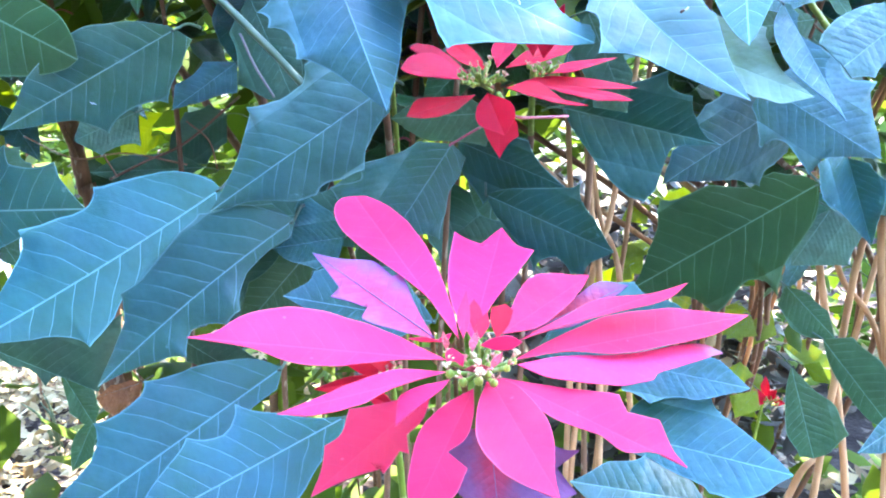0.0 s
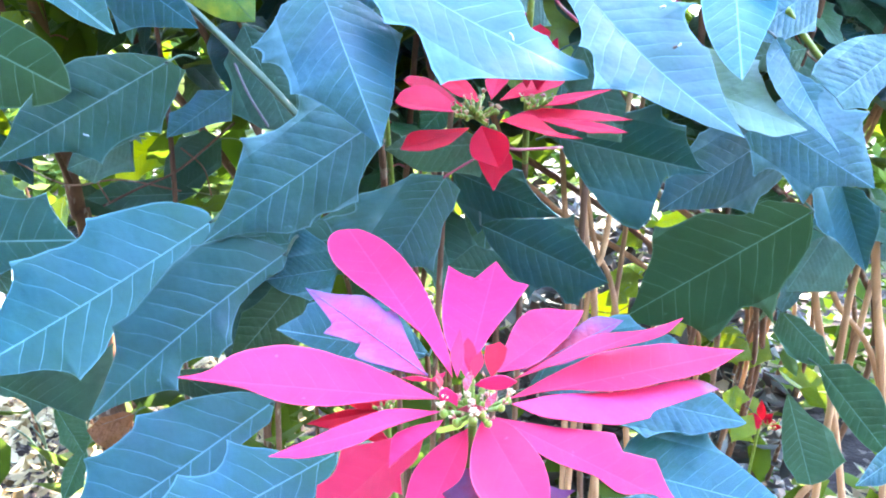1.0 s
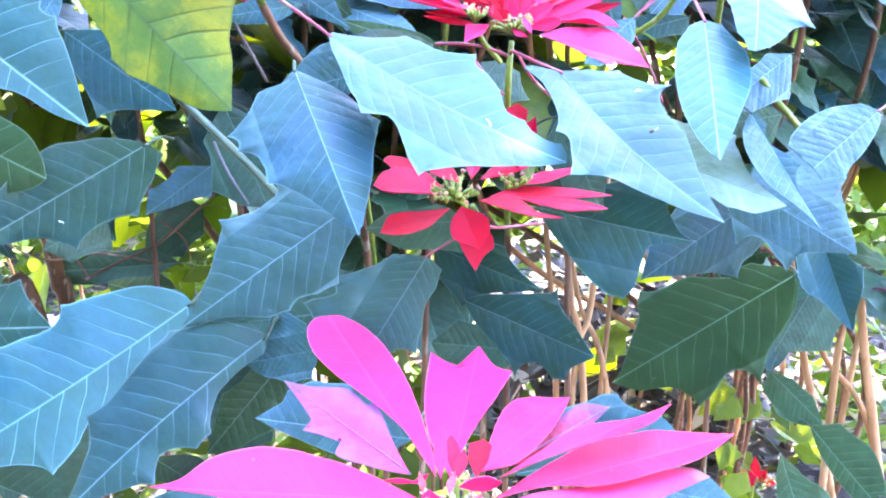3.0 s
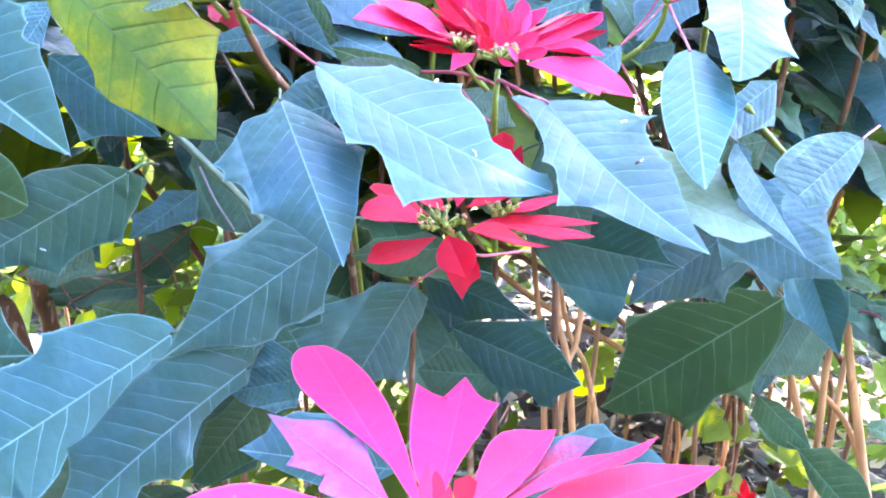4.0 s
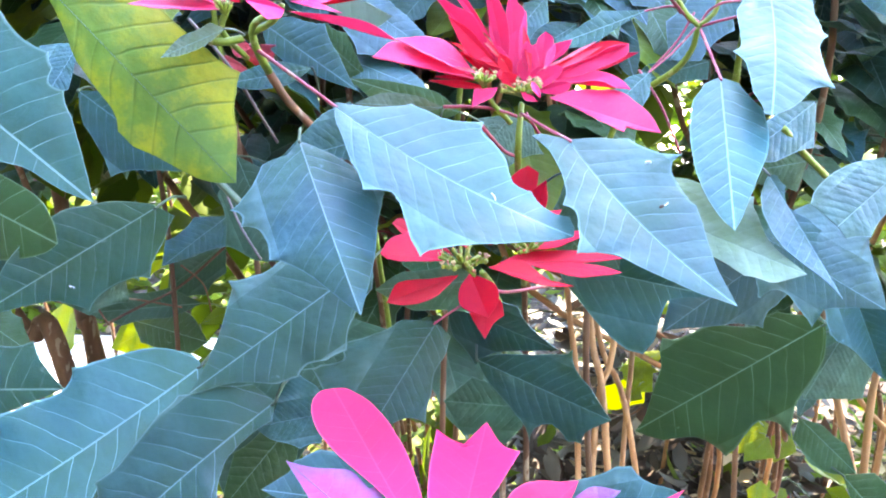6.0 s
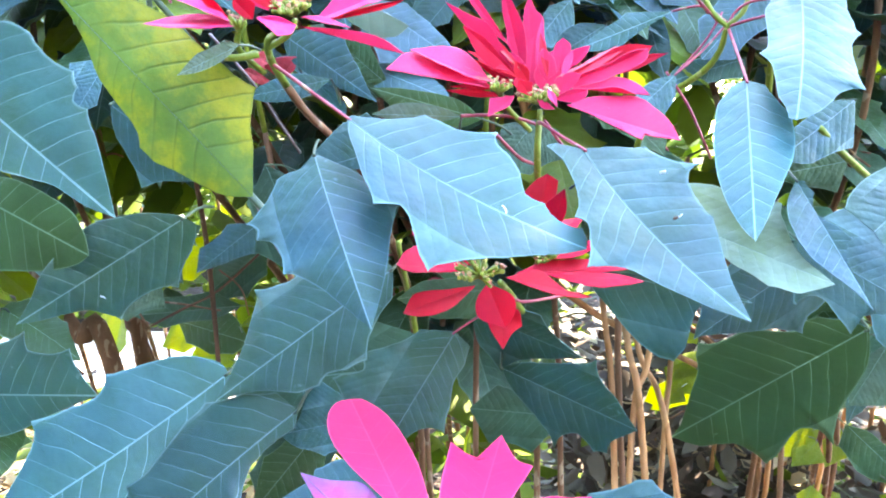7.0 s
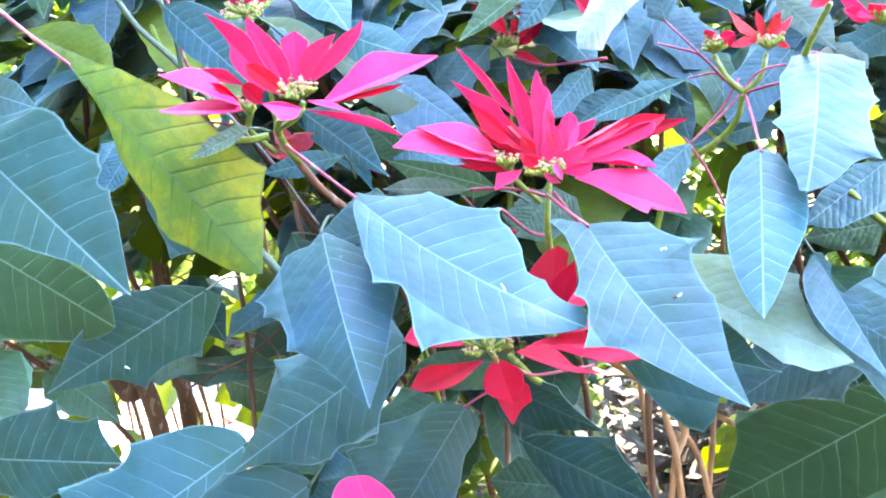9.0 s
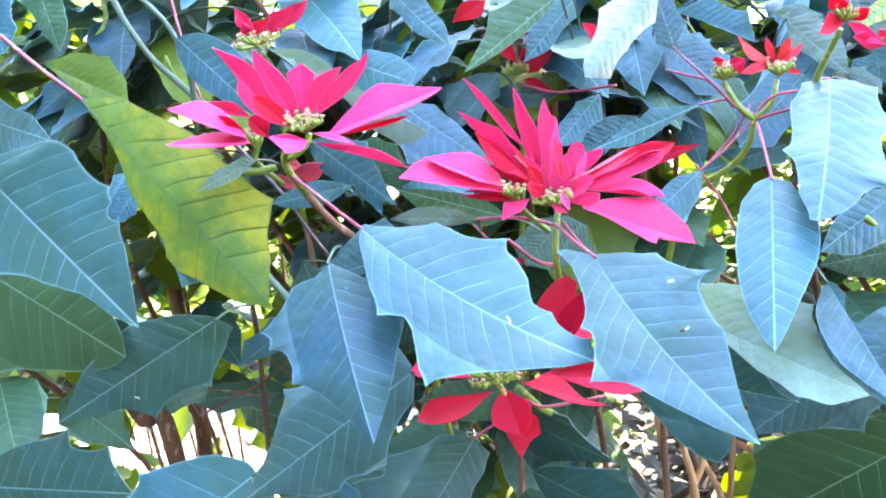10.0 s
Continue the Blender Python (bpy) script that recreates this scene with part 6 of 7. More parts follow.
part("tear", tube(curve(((.1335, .4888, 1.2772), (.1348, .4882, 1.2778), (.1362, .4876, 1.2786))), [0.0003, 0.0005, 0.0005, 0.0009, 0.0010, 0.0008, 0.0009, 0.0009, 0.0007, 0.0006, 0.0005, 0.0004, 0.0003]), BARK, third, "dark insect hole in the leaf")
part("scar", tube(curve(((.1362, .4876, 1.2784), (.1374, .4872, 1.2792), (.1380, .4870, 1.2802))), 0.0005), SCAR, third)
part("scar", tube(curve(((.1291, .512, 1.3023), (.1307, .511, 1.3031), (.1322, .511, 1.303))), 0.0008), SCAR, third)
part("scar", tube(curve(((-.2872, .5995, 1.2042), (-.2858, .5993, 1.2030), (-.2846, .599, 1.2036), (-.2828, .599, 1.2022))), 0.0004), SCAR, left)
part("scar", tube(curve(((.0361, .5, 1.2839), (.0379, .499, 1.282), (.0386, .498, 1.2795))), 0.0005), SCAR, fourth)
part("twig", tube(curve(((-.4625, .98, 1.0805), (-.412, .98, 1.1069), (-.3663, 1, 1.1308), (-.2993, 1.02, 1.1921))), 0.00165), BARK, left)
part("twig", tube(curve(((-.3651, 1, 1.158), (-.3361, 1, 1.1334), (-.3262, 1, 1.0966))), 0.001125), BARK, left)
part("twig", tube(curve(((-.459, .92, 1.167), (-.4443, .92, 1.1302), (-.4291, .93, 1.0934))), 0.0012), BARK, left)
part("twig", tube(curve(((-.6405, 1, 1.047), (-.5996, 1, 1.0321), (-.5689, 1, 1.0089))), 0.00195), BARK, left)
part("twig", tube(curve(((-.5696, 1, 1.0779), (-.5907, 1, 1.0284), (-.599, 1, .9953))), 0.0012), BARK, left)
part("twig", tube(curve(((-.668, .9, 1.2284), (-.6703, .9, 1.1537), (-.6968, .92, 1.0524))), 0.00105), BARK, left)
part("twig", tube(curve(((-.5849, 1, 1.1301), (-.5189, 1, 1.1034), (-.4485, 1, 1.113), (-.3743, 1.02, 1.0982))), 0.00135), BARK, left)
part("twig", tube(curve(((.3824, 1, 1.3545), (.4149, 1, 1.3086), (.4388, 1, 1.2889))), 0.00135), BARK, right)
part("twig", tube(curve(((.3622, 1.05, 1.2878), (.4134, 1.05, 1.308), (.4582, 1.05, 1.304))), 0.0012), BARK, right)
part("twig", tube(curve(((.2098, 1.2, .9044), (.2511, 1.2, .9018), (.2753, 1.2, .9161))), 0.0012), BARK, right)
part("branch", tube(curve([(0.050, 0.632, 1.33), (0.035, 0.615, 1.345), (0.0289, 0.602, 1.357)]), 0.0021), STEM, third)


cyathia(main, (0.0232, 0.384, 1.0875), 0.018, 24, 1, (0, -0.4, 0.9), 0.0030, 0.45)
cyathia(second, (0.0170, 0.566, 1.2330), 0.018, 22, 2, (0, -0.5, 0.85), 0.0022, 0.25)
cyathia(second, (0.0626, 0.594, 1.2400), 0.012, 12, 3, (0, -0.5, 0.85), 0.0020, 0.25)
cyathia(third, (0.0576, 0.600, 1.3530), 0.015, 27, 4, (0, -0.3, 0.95), 0.0020)
cyathia(third, (0.0289, 0.592, 1.3600), 0.010, 13, 5, (0, -0.3, 0.95), 0.0018)
cyathia(fourth, (-0.0994, 0.528, 1.4075), 0.0125, 40, 6, (0, -0.35, 0.94), 0.0018, 0.9)
cyathia(fourth, (-0.1342, 0.527, 1.3990), 0.006, 13, 7, (0, -0.3, 0.95), 0.0017)
cyathia(node, (0.1846, 0.702, 1.4500), 0.010, 23, 8, (0, -0.3, 0.95), 0.0020)
cyathia(node, (0.2247, 0.702, 1.4500), 0.010, 23, 9, (0, -0.3, 0.95), 0.0020)
cyathia(right, (0.2593, 0.652, 1.4774), 0.009, 13, 10, (0, -0.3, 0.95), 0.0020)
cyathia(right, (0.290, 0.652, 1.455), 0.008, 13, 14, (0, -0.3, 0.95), 0.0020)
cyathia(top, (-0.2419, 0.752, 1.5190), 0.024, 44, 11, (0, -0.5, 0.85), 0.0022)
cyathia(back, (0.0044, 0.812, 1.4850), 0.014, 23, 12, (0, -0.3, 0.95), 0.0021)
cyathia(low, (-0.0431, 0.546, 1.0130), 0.010, 13, 13, (0, -0.4, 0.9), 0.0021)
cyathia(far, (0.6327, 1.48, 0.60), 0.020, 10, 15, (0, -0.3, 0.95), 0.0042)

# ---- the bush behind: canes with their leaves ----
TEETH = [
    ((0.02, 0.10), (0.14, 0.24), (0.26, 0.22), (0.42, 0.34), (0.50, 0.24), (0.62, 0.25), (0.80, 0.12)),
    ((0.05, 0.14), (0.20, 0.27), (0.38, 0.30), (0.58, 0.26), (0.80, 0.13)),
    ((0.02, 0.08), (0.20, 0.26), (0.33, 0.24), (0.46, 0.33), (0.60, 0.22), (0.80, 0.13)),
    ((0.04, 0.12), (0.22, 0.22), (0.45, 0.24), (0.70, 0.18), (0.88, 0.08)),
]


def plain_leaves(mat):
    """Four leaf meshes of length 1, base at the origin, pointing along x, face up."""
    made = []
    for k in range(4):
        a, b = TEETH[k], TEETH[(k + 1 + k % 2) % 4]
        me = blade_mesh("leaf", (0, 0, 0), (1, 0, -0.12), (0, 0.95, 0.3), (0, -0.95, 0.3), a, b, (0, 0, 0.06), 3.0 + k, wave=0.02, across=3, fine=16, thick=0.004)[0]
        me.materials.append(MATS[mat])
        made.append(me)
    return made


POOL = {m: plain_leaves(m) for m in ("leaf", "leaf_olive", "leaf_sun", "leaf_dark")}


def turned(base, way, up, size):
    x = way.normalized()
    y = up.cross(x).normalized()
    z = x.cross(y)
    m = Matrix((x, y, z)).transposed().to_4x4()
    return Matrix.Translation(base) @ m @ Matrix.Diagonal((size, size, size, 1))


CLEARINGS = [((-0.44, 0.7, 1.04), (-0.27, 1.40, 1.26)), ((0.08, 0.8, 0.88), (0.34, 1.6, 1.17)), ((-0.80, 1.0, 0.86), (-0.42, 1.5, 1.06)), ((-1.15, 1.5, 0.72), (-0.60, 2.1, 1.02)), ((-1.7, 2.1, 0.45), (-0.85, 2.9, 0.96)), ((0.14, 0.9, 1.22), (0.30, 1.5, 1.44)), ((0.20, 1.5, 1.18), (0.52, 2.6, 1.48))]


def in_clearing(p):
    """True in the thin places of the bush, where only twigs and light show."""
    return any(all(a[k] < p[k] < b[k] for k in range(3)) for a, b in CLEARINGS)


def cane(label, points, radius, mat, leaves, seed, mats, span=(0.45, 1.0), size=(0.09, 0.16)):
    """A woody cane out of the soil, with leaves on stalks along its upper part."""
    rng = random.Random(seed)
    if mat is BARK and radius[0] < 0.012 and any(q.y < 1.7 and -0.48 < q.x / q.y < -0.20 and 1.0 < q.z < 1.32 for q in curve(points, 4)):
        points = [points[0]] + [(p[0] + 0.22 * p[1], p[1], p[2]) for p in points[1:]]
    plant = shoot(label, points, radius, mat)
    line = STEMS[plant.name]
    for k in range(leaves):
        i = int((len(line) - 1) * (1 - span[0] - (span[1] - span[0]) * (k + rng.random() * 0.8) / leaves))
        p = line[max(0, min(i, len(line) - 1))]
        ang = k * 2.4 + rng.uniform(-0.5, 0.5)
        out = Vector((math.cos(ang), math.sin(ang) * 0.8 - 0.15, rng.uniform(-0.1, 0.35)))
        reach = rng.uniform(0.04, 0.09)
        base = p + out.normalized() * reach
        way = (out + Vector((0, 0, rng.uniform(-1.1, -0.25)))).normalized()
        up = (Vector((0, -0.25, 1)) + Vector((rng.uniform(-0.4, 0.4), rng.uniform(-0.4, 0.4), 0))).normalized()
        s = rng.uniform(*size)
        if in_clearing(base + way * s * 0.6) or in_clearing(base + way * s * 0.1):
            continue
        me = POOL[rng.choice(mats)][rng.randrange(4)]
        ob = part("leaf", me, None, plant)
        ob.matrix_basis = turned(base, way, up, s)
        part("petiole", tube(curve([p, p.lerp(base, 0.5) + Vector((0, 0, 0.008)), base, base + way * 0.01], 3), 0.0016, 5), PETIOLE if rng.random() < 0.2 else PETIOLE_GREEN, plant)
    return plant


TAN = "slender tan woody cane of the bush"
BROWN = "thick brown bark covered trunk of the bush"
SIDE = ("leaf", "leaf_olive", "leaf_dark")
# SUNNY mixes in leaf_sun, tinted as if the sun shone through.
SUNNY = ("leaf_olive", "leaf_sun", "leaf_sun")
# Bare canes that show between the leaves.
cane(TAN, [(0.10, 1.0, 1.42), (0.135, 1.0, 1.124), (0.154, 1.0, 0.898), (0.18, 1.0, -0.02)], (0.0049, 0.0033), WOOD, 5, 21, SIDE, (0.8, 1.0))
cane(TAN, [(0.12, 1.0, 1.45), (0.164, 1.0, 1.089), (0.191, 1.0, 0.907), (0.26, 1.02, -0.02)], (0.0054, 0.0038), WOOD, 4, 22, SIDE, (0.82, 1.0))
cane(TAN, [(0.13, 1.05, 1.35), (0.183, 1.05, 1.062), (0.237, 1.05, 0.88), (0.36, 1.08, -0.02)], (0.0049, 0.0033), WOOD, 4, 23, SIDE, (0.85, 1.0))
cane(TAN, [(0.25, 1.1, 1.30), (0.236, 1.1, 1.01), (0.228, 1.1, 0.857), (0.20, 1.12, -0.02)], (0.0043, 0.0033), WOOD, 4, 24, SIDE, (0.85, 1.0))
cane(TAN, [(0.53, 1.2, 1.10), (0.56, 1.2, 0.953), (0.661, 1.2, 0.553), (0.72, 1.2, -0.02)], (0.0066, 0.0049), WOOD, 5, 25, SIDE, (0.78, 1.0))
cane(TAN, [(0.60, 1.15, 1.08), (0.595, 1.15, 0.994), (0.588, 1.15, 0.851), (0.60, 1.2, -0.02)], (0.0060, 0.0043), WOOD, 5, 26, SIDE, (0.78, 1.0))
cane(TAN, [(0.575, 1.25, 1.08), (0.616, 1.25, 0.933), (0.723, 1.25, 0.74), (0.86, 1.27, -0.02)], (0.0054, 0.0043), WOOD, 4, 27, SIDE, (0.8, 1.0))
cane(TAN, [(0.59, 1.1, 1.07), (0.599, 1.1, 0.998), (0.666, 1.1, 0.614), (0.70, 1.12, -0.02)], (0.0070, 0.0054), WOOD, 5, 28, SIDE, (0.78, 1.0))
cane(TAN, [(0.70, 1.3, 0.95), (0.62, 1.22, 0.65), (0.564, 1.2, 0.536), (0.45, 1.2, -0.02)], (0.0066, 0.0049), WOOD, 3, 29, SUNNY, (0.85, 1.0))
cane(BROWN, [(-0.88, 1.2, 1.30), (-0.712, 1.2, 1.020), (-0.645, 1.2, 0.953), (-0.45, 1.22, -0.02)], (0.0175, 0.013), BARK, 6, 30, SIDE, (0.85, 1.0))
cane(BROWN, [(-0.72, 1.3, 1.40), (-0.667, 1.3, 1.022), (-0.648, 1.3, 0.930), (-0.56, 1.32, -0.02)], (0.0155, 0.012), BARK, 6, 31, SIDE, (0.82, 1.0))
cane(BROWN, [(-0.66, 1.4, 1.40), (-0.671, 1.4, 0.990), (-0.672, 1.4, 0.905), (-0.68, 1.4, -0.02)], (0.0085, 0.007), BARK, 6, 32, SIDE, (0.82, 1.0))
cane(TAN, [(0.21, 0.98, 1.30), (0.193, 1.0, 1.058), (0.172, 1.0, 0.893), (0.16, 1.0, -0.02)], (0.0049, 0.0033), WOOD, 3, 33, SIDE, (0.88, 1.0))

def aside(x):
    """Keeps the feet of the leafy canes out of the open place among the tan canes."""
    return x * 1.1 + (0.45 if 0.0 < x < 0.35 else 0.0)


# Fuller canes that make the body and the crown of the bush.
rng = random.Random(77)
for k in range(15):
    x, y = -1.25 + 1.6 * ((k * 0.618) % 1), 0.95 + 0.75 * ((k * 0.381 + 0.2) % 1)
    h = rng.uniform(1.50, 1.82)
    lean = rng.uniform(-0.15, 0.15)
    cane("tall leafy poinsettia cane in the body of the bush", [(x + lean, y - 0.12, h), (x + lean * 0.7, y - 0.04, h * 0.75), (aside(x) + lean * 0.3, y + 0.25, h * 0.5), (aside(x), y + 0.6, -0.02)], (0.0068, 0.004), BARK, 20, 100 + k, SIDE if k % 3 else ("leaf", "leaf_olive", "leaf_sun"), (0.58 if x > 0 else 0.70, 1.0), (0.11, 0.18))


# Canes at the sunny back of the bush.
for k in range(6):
    x, y = -1.5 + 1.75 * ((k * 0.618 + 0.15) % 1), 1.85 + 0.5 * ((k * 0.381 + 0.5) % 1)
    h = rng.uniform(1.1, 1.7)
    cane("poinsettia cane at the back, leaves tinted yellow green as sunlit", [(x, y - 0.1, h), (x + 0.02, y, h * 0.75), (x * 0.97, y + 0.1, h * 0.45), (x * 0.95, y + 0.2, -0.02)], (0.0058, 0.0036), BARK, 18, 700 + k, SUNNY, (0.30, 1.0), (0.10, 0.17))

# Leafy tops higher up behind the flowers.
for k in range(10):
    x, y = -0.85 + 1.30 * ((k * 0.618 + 0.3) % 1), 0.92 + 0.45 * ((k * 0.381 + 0.1) % 1)
    h = rng.uniform(1.58, 1.80)
    lean = rng.uniform(-0.12, 0.12)
    cane("leafy poinsettia cane with a full top", [(x + lean, y - 0.03, h), (x + lean * 0.6, y, h * 0.8), (aside(x), y + 0.45, h * 0.5), (aside(x) * 1.15, y + 0.9, -0.02)], (0.0058, 0.0036), BARK, 22, 500 + k, ("leaf", "leaf", "leaf_olive") if k % 3 else ("leaf", "leaf_olive", "leaf_sun"), (0.72, 1.0), (0.11, 0.18))

# Leafy canes among the upper flowers.
for k, (x, y) in enumerate(((-0.16, 1.0), (-0.02, 0.95), (0.10, 1.02), (0.40, 0.98), (0.52, 1.05), (-0.30, 0.98))):
    cane("leafy poinsettia cane among the upper flowers", [(x, y - 0.04, 1.62), (x + 0.02, y, 1.35), (aside(x), y + 0.4, 0.85), (aside(x) * 1.1, y + 0.8, -0.02)], (0.0056, 0.0034), BARK, 18, 900 + k, ("leaf", "leaf", "leaf_olive"), (0.78, 1.0), (0.10, 0.15))

# Leafy canes close behind the front leaves.
rng = random.Random(91)
for k in range(13):
    x, y = -0.75 + 1.5 * ((k * 0.618 + 0.1) % 1), 0.86 + 0.30 * ((k * 0.381) % 1)
    if x > 0.13:
        y, x = y + 0.30, x - 0.05
    h = rng.uniform(1.45, 1.75)
    lean = rng.uniform(-0.12, 0.12)
    low_end = 0.66 if x > 0.4 else 0.46
    cane("leafy poinsettia cane close behind the front leaves", [(x + lean, y - 0.05, h), (x + lean * 0.6, y, h * 0.75), (aside(x), y + 0.45, h * 0.5), (aside(x) * 1.15, y + 1.0, -0.02)], (0.0058, 0.0036), WOOD if x > -0.1 else BARK, 22, 300 + k, SIDE if k % 4 else SUNNY, (low_end, 0.98), (0.10, 0.17))


def leaf_cloud(name, label, count, seed, place, size, mat, category, base_way=None):
    """Many small leaves in one sheet of foliage; each a folded blade of six faces."""
    rng = random.Random(seed)
    vs, fs = [], []
    for _ in range(count):
        c = Vector(place(rng))
        way = Vector((rng.uniform(-1, 1), rng.uniform(-1, 1), rng.uniform(-0.9, 0.3))).normalized()
        y = way.cross(Vector((rng.uniform(-0.5, 0.5), rng.uniform(-0.5, 0.5), 1))).normalized()
        z = way.cross(y)
        s = rng.uniform(*size)
        i = len(vs)
        for px, py, pz in ((0, 0, 0), (0.3, 0.22, 0.05), (0.65, 0.2, 0.03), (1, 0, -0.12), (0.65, -0.2, 0.03), (0.3, -0.22, 0.05), (0.35, 0, -0.02), (0.7, 0, -0.04)):
            vs.append(c + (way * px + y * py + z * pz) * s)
        fs += [(i, i + 6, i + 1), (i + 1, i + 6, i + 7, i + 2), (i + 2, i + 7, i + 3), (i, i + 5, i + 6), (i + 5, i + 4, i + 7, i + 6), (i + 4, i + 3, i + 7)]
    ob = part(name, (vs, fs), mat, None)
    tagged(ob, label, category, kind="stuff")
    return ob


FOLIAGE = litter_material("mixed_foliage", [(0.03, 0.07, 0.005), (0.10, 0.15, 0.008), (0.24, 0.26, 0.012), (0.06, 0.11, 0.006)], 0.45)
MATS_HEDGE = litter_material("hedge_leaves", [(0.02, 0.05, 0.02), (0.04, 0.08, 0.03), (0.03, 0.06, 0.02)], 0.15)
DRY = litter_material("dry_litter", [(0.06, 0.040, 0.028), (0.10, 0.075, 0.055), (0.045, 0.032, 0.025), (0.20, 0.16, 0.12)], 0.1)


def interior(r):
    while True:
        x, y, z = r.uniform(-1.3, 1.5), r.uniform(1.15, 1.9), r.uniform(0.45, 1.75)
        if z < 1.15 + (0.2 if x < 0.1 else 0) and r.random() < (0.62 if x < 0.1 else 0.75 if x < 0.5 else 1.0):
            continue
        if noise.noise(Vector((x * 3.1, y * 3.1, z * 3.1 + 4))) > (-0.12 if x < 0.1 else 0.02) and not in_clearing((x, y, z)) and not (0.0 < x < 0.9 and z < 1.02):
            return x, y, z


leaf_cloud("interior_foliage", "shaded and backlit leaves inside the bush", 2600, 15, interior, (0.08, 0.15), FOLIAGE, "foliage")


def tree():
    """A tall unseen tree beyond the bed, added so that its crown shades the bush."""
    foot = new("unseen_shade_tree")
    foot.location = (6.6, 6.6, 0)
    tagged(foot, "unseen tall leafy tree added to shade the flower bed", "tree")
    away = sun_way * 7.0
    top = Vector((2.8, 2.4, 5.2)) + away
    fork = Vector((3.6, 2.5, 3.4)) + away
    part("trunk", tube(curve([(6.6, 6.6, -0.05), (6.6, 6.5, 3.5), fork, top], 5), [0.24 - 0.009 * i for i in range(16)], 10, 0.2), BARK, foot)
    for k in range(7):
        a = k * 0.9
        part("limb", tube(curve([fork + Vector((-0.05 * k, 0, 0.2 * k)), top + Vector((math.cos(a) * 0.8, math.sin(a) * 0.8, 0.1)), top + Vector((math.cos(a) * 1.7, math.sin(a) * 1.7, 0.8))], 5), [0.07 - 0.005 * i for i in range(11)], 7, 0.2), BARK, foot)

    part("limb", tube(curve([fork + Vector(q) for q in ((0, 0, 0), (0.3, 1.4, 1.3), (0.8, 2.7, 2.3), (1.2, 3.8, 3.0))], 5), [0.08 - 0.004 * i for i in range(16)], 7, 0.2), BARK, foot)

    def place(r):
        while True:
            v = Vector((r.uniform(-1, 1), r.uniform(-1, 1), r.uniform(-1, 1)))
            # This lobe is added to shade the soil behind the canes.
            if r.random() < 0.12:
                q = Vector((4.3 + v.x * 1.5, 6.6 + v.y * 1.3, 6.3 + v.z * 0.8))
                if v.length < 0.8 + 0.4 * noise.noise(q * 1.3):
                    return q + away
                continue
            q = Vector((3.5 + v.x * 4.2, 2.15 + v.y * 2.5, 6.0 + v.z * 1.5))
            if v.length < 0.86 + 0.28 * noise.noise(q * 0.9):
                return q + away

    crown = leaf_cloud("crown", "", 14500, 42, place, (0.16, 0.30), FOLIAGE, "")
    crown.parent = foot
    crown.matrix_parent_inverse = Matrix.Translation(foot.location).inverted()
    for key in ("kind", "category", "label"):
        if key in crown:
            del crown[key]


tree()


def hedge(r):
    while True:
        x, y = r.uniform(-9, 10), r.uniform(7.0, 9.5)
        z = r.uniform(0, 1) ** 1.2 * 4.6
        if noise.noise(Vector((x * 0.7, y * 0.7, z * 0.9))) > -0.42:
            return x, y, z


leaf_cloud("far_hedge", "sunlit mixed green hedge behind the walk", 17000, 6, hedge, (0.20, 0.42), FOLIAGE, "hedge")


def undergrowth(r):
    x, y = r.uniform(-0.8, 4), r.uniform(1.45, 3.4)
    return x, y, abs(r.gauss(0, 0.16 + 0.22 * (0.5 + noise.noise(Vector((x * 1.6, y * 1.6, 3)))))) + 0.02


leaf_cloud("undergrowth", "low sunlit green plants on the soil", 1700, 8, undergrowth, (0.06, 0.15), FOLIAGE, "plants")
leaf_cloud("leaf_litter", "dry pale fallen leaves on the soil", 4500, 9, lambda r: (-4.5 + 8 * r.random() ** 1.5, r.uniform(0.9, 6.5), 0.01 + 0.03 * r.random()), (0.04, 0.10), DRY, "leaf litter")


CREAM = litter_material("cream_litter", [(0.15, 0.095, 0.045), (0.30, 0.22, 0.11), (0.08, 0.05, 0.03), (0.36, 0.28, 0.15)], 0.12)


def heaps(r):
    while True:
        x, y = r.uniform(0.15, 2.2), r.uniform(1.75, 3.4)
        if noise.noise(Vector((x * 2.3, y * 2.3, 5.5))) > 0.22:
            return x, y, 0.01 + 0.12 * r.random() ** 2


leaf_cloud("fallen_leaves", "cream and tan fallen leaves in sunny patches", 300, 29, heaps, (0.05, 0.12), CREAM, "fallen leaves")
leaf_cloud("dry_leaves", "heaped cream and tan dry leaves in the sun", 7000, 19, lambda r: (r.uniform(-2.9, -0.55), r.uniform(1.7, 3.5), 0.01 + 0.16 * r.random() ** 2), (0.03, 0.08), CREAM, "dry leaves")


def shrub(r):
    while True:
        x, y, z = r.uniform(-3.0, 4.2), r.uniform(2.9, 4.3), r.uniform(0.05, 2.9)
        if noise.noise(Vector((x * 1.5, y * 1.5, z * 1.5 + 9))) > -0.12 and (x > -0.6 or (y < 3.6 and 0.75 < z < 1.9)):
            return x, y, z


leaf_cloud("garden_shrub", "loose green shrub standing in the bed behind", 6000, 14, shrub, (0.07, 0.15), FOLIAGE, "shrub")


def low_shrubs(r):
    while True:
        x, y, z = r.uniform(-6.5, 0.2), r.uniform(5.1, 6.2), 1.9 * r.random() ** 1.3
        if noise.noise(Vector((x * 1.1, y * 1.1, z * 1.3 + 2))) > -0.3:
            return x, y, z


leaf_cloud("low_shrub_row", "dappled green shrubs along the far side of the walk", 3600, 27, low_shrubs, (0.10, 0.22), FOLIAGE, "shrubs")


# Unseen hedge behind the camera, added to cut the low sky light.
def near_hedge(r):
    x = r.uniform(-6, 6)
    y = -2.0 - r.random() * 0.9
    return x, y, r.random() * 4.0


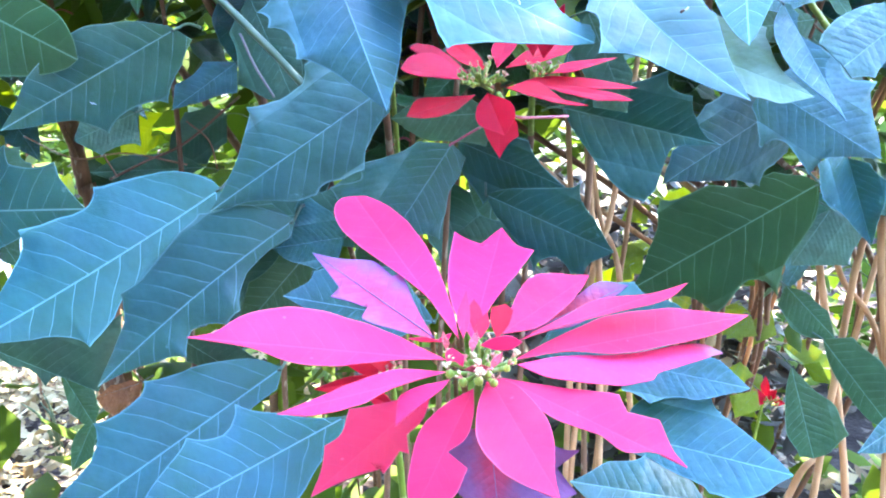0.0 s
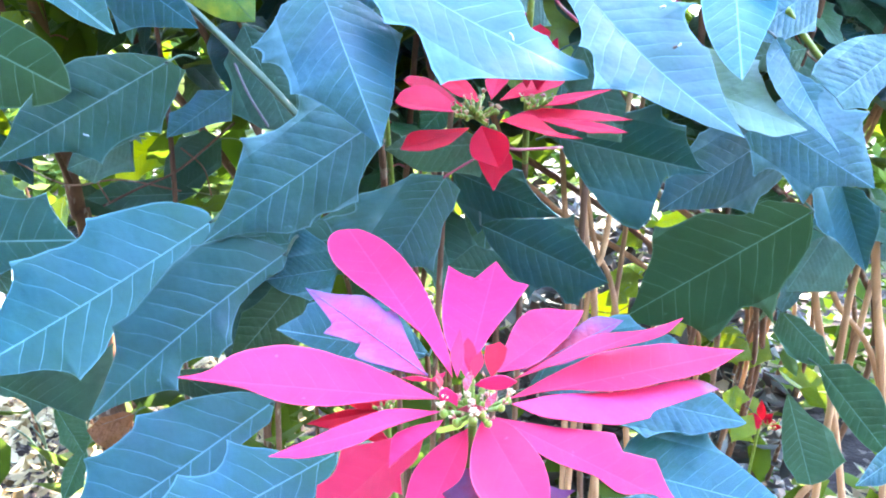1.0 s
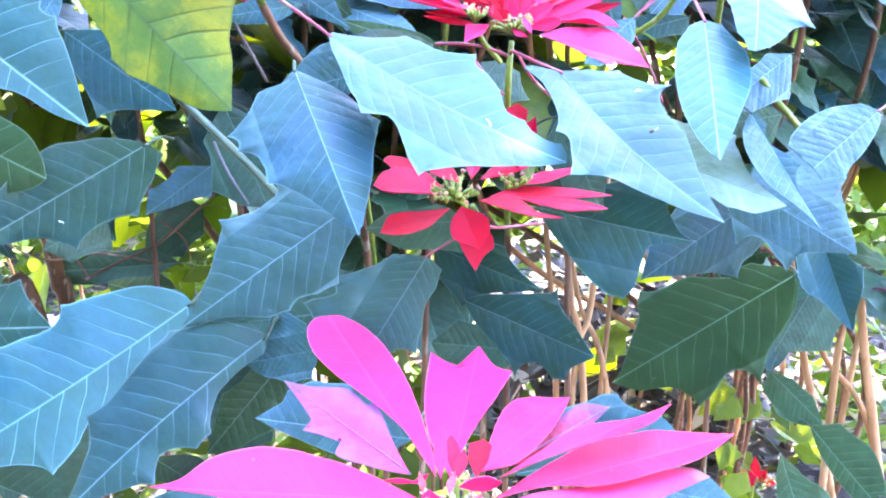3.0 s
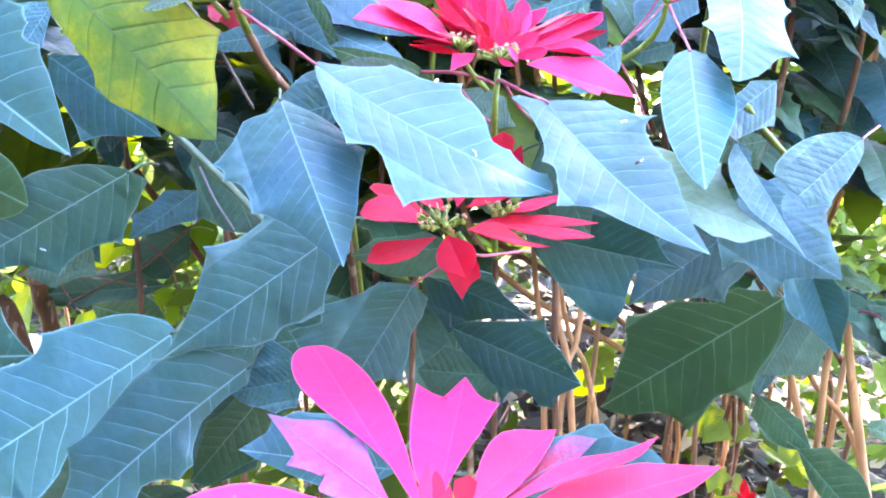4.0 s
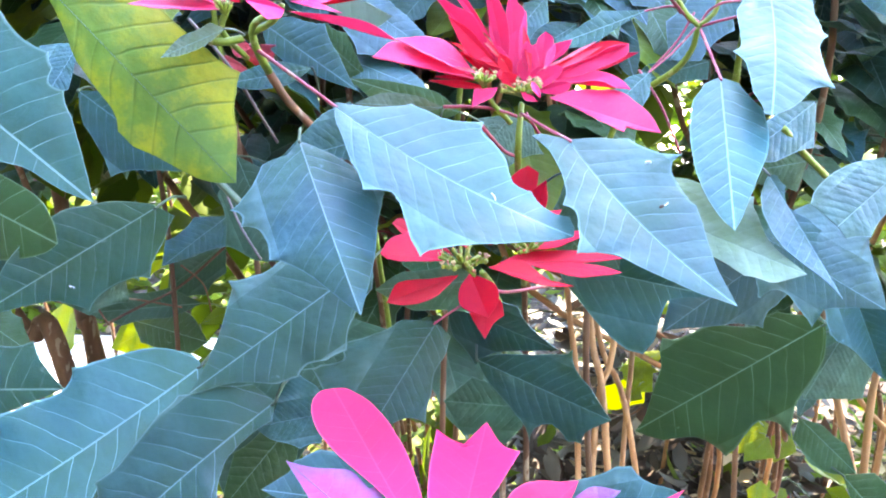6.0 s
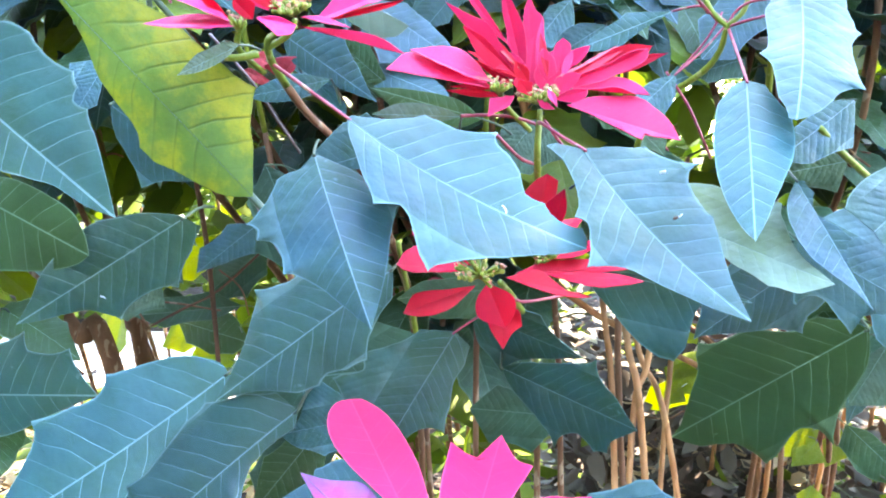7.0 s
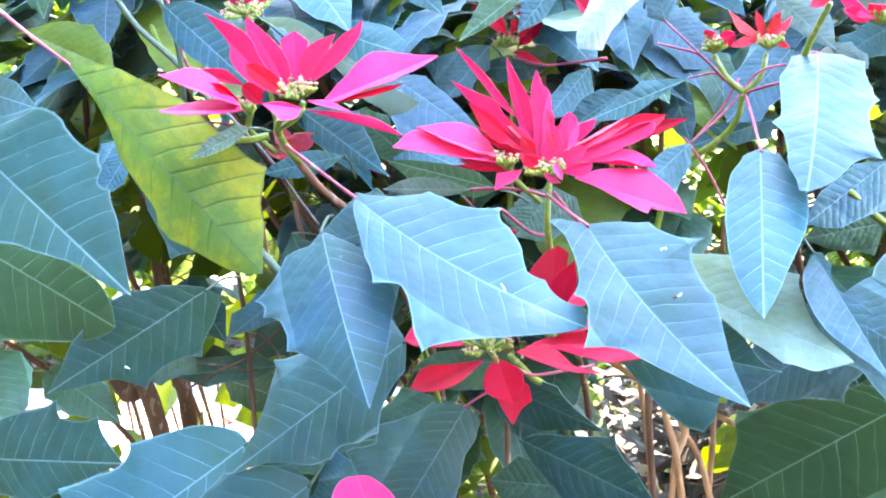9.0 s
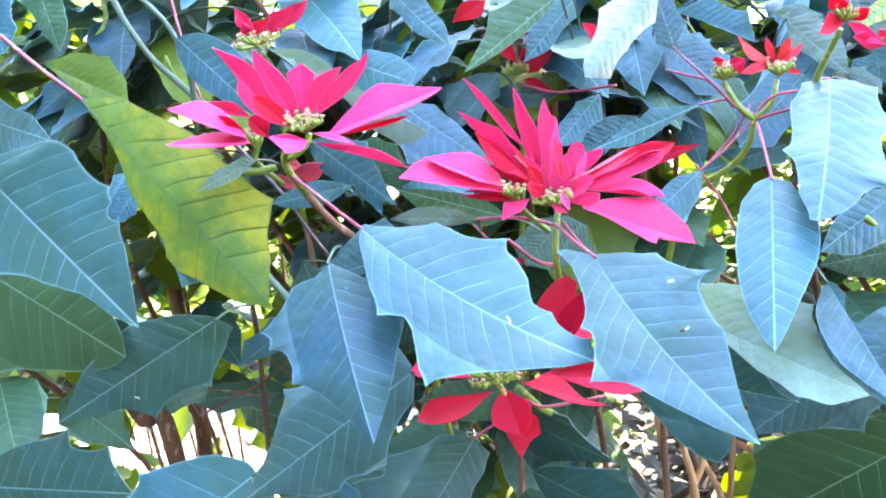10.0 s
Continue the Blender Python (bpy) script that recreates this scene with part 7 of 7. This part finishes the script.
leaf_cloud("unseen_rear_hedge", "unseen dark green hedge behind the camera, added to block low sky", 8000, 12, near_hedge, (0.2, 0.36), MATS_HEDGE, "hedge")


# Unseen hedges left and right, added to dim the light from the sides.
def side_hedge(r):
    return -2.1 - r.random() * 0.9, r.uniform(-2.6, 0.9), r.random() * 4.4


def other_hedge(r):
    return 3.2 + r.random() * 0.9, r.uniform(-2.6, 0.4), r.random() * 3.3


leaf_cloud("unseen_side_hedge", "unseen dark green hedge on the right, added to block side light", 4000, 17, other_hedge, (0.2, 0.36), MATS_HEDGE, "hedge")
leaf_cloud("unseen_side_hedge", "unseen dark green hedge on the left, added to block side light", 5000, 13, side_hedge, (0.2, 0.36), MATS_HEDGE, "hedge")


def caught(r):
    """Places in an added heap of dry debris among the tan canes."""
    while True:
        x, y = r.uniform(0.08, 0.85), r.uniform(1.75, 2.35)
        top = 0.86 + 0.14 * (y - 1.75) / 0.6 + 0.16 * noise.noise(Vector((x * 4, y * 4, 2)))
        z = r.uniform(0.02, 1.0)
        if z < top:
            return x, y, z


# Heap added to hide bright ground; its dark tones stand for shaded mulch.
MULCH = litter_material("shaded_debris", [(0.030, 0.022, 0.020), (0.055, 0.038, 0.030), (0.10, 0.045, 0.030), (0.10, 0.11, 0.10)], 0.03)
PAPER = litter_material("dry_paper_leaves", [(0.52, 0.44, 0.30), (0.62, 0.56, 0.44), (0.26, 0.16, 0.08), (0.42, 0.30, 0.14)], 0.35)
leaf_cloud("added_dark_heap", "dark brown dry leaf heap added for the shade behind the canes", 3300, 33, caught, (0.05, 0.10), MULCH, "brush heap")
leaf_cloud("caught_leaves", "cream and brown dry leaves caught among the canes", 300, 31, caught, (0.05, 0.10), PAPER, "dry leaves")


def grass_tuft():
    """Grey green strap leaves that rise out of the dry litter."""
    foot = new("grass_tuft")
    foot.location = (-1.20, 2.15, 0.0)
    tagged(foot, "small grey green strap leaved tuft in dry litter", "grass")
    r = random.Random(5)
    for k in range(9):
        a = r.uniform(0, 6.28)
        tall, lean = r.uniform(0.14, 0.26), r.uniform(0.03, 0.12)
        line = curve([(-1.20 + 0.05 * math.cos(a), 2.15 + 0.05 * math.sin(a), -0.02), (-1.20 + (0.05 + lean * 0.4) * math.cos(a), 2.15 + (0.05 + lean * 0.4) * math.sin(a), tall * 0.65), (-1.20 + (0.05 + lean) * math.cos(a), 2.15 + (0.05 + lean) * math.sin(a), tall)], 4)
        part("grass_blade", tube(line, [0.006 * (1 - 0.85 * (i / (len(line) - 1)) ** 2) for i in range(len(line))], 4), PETIOLE_GREEN, foot)


grass_tuft()
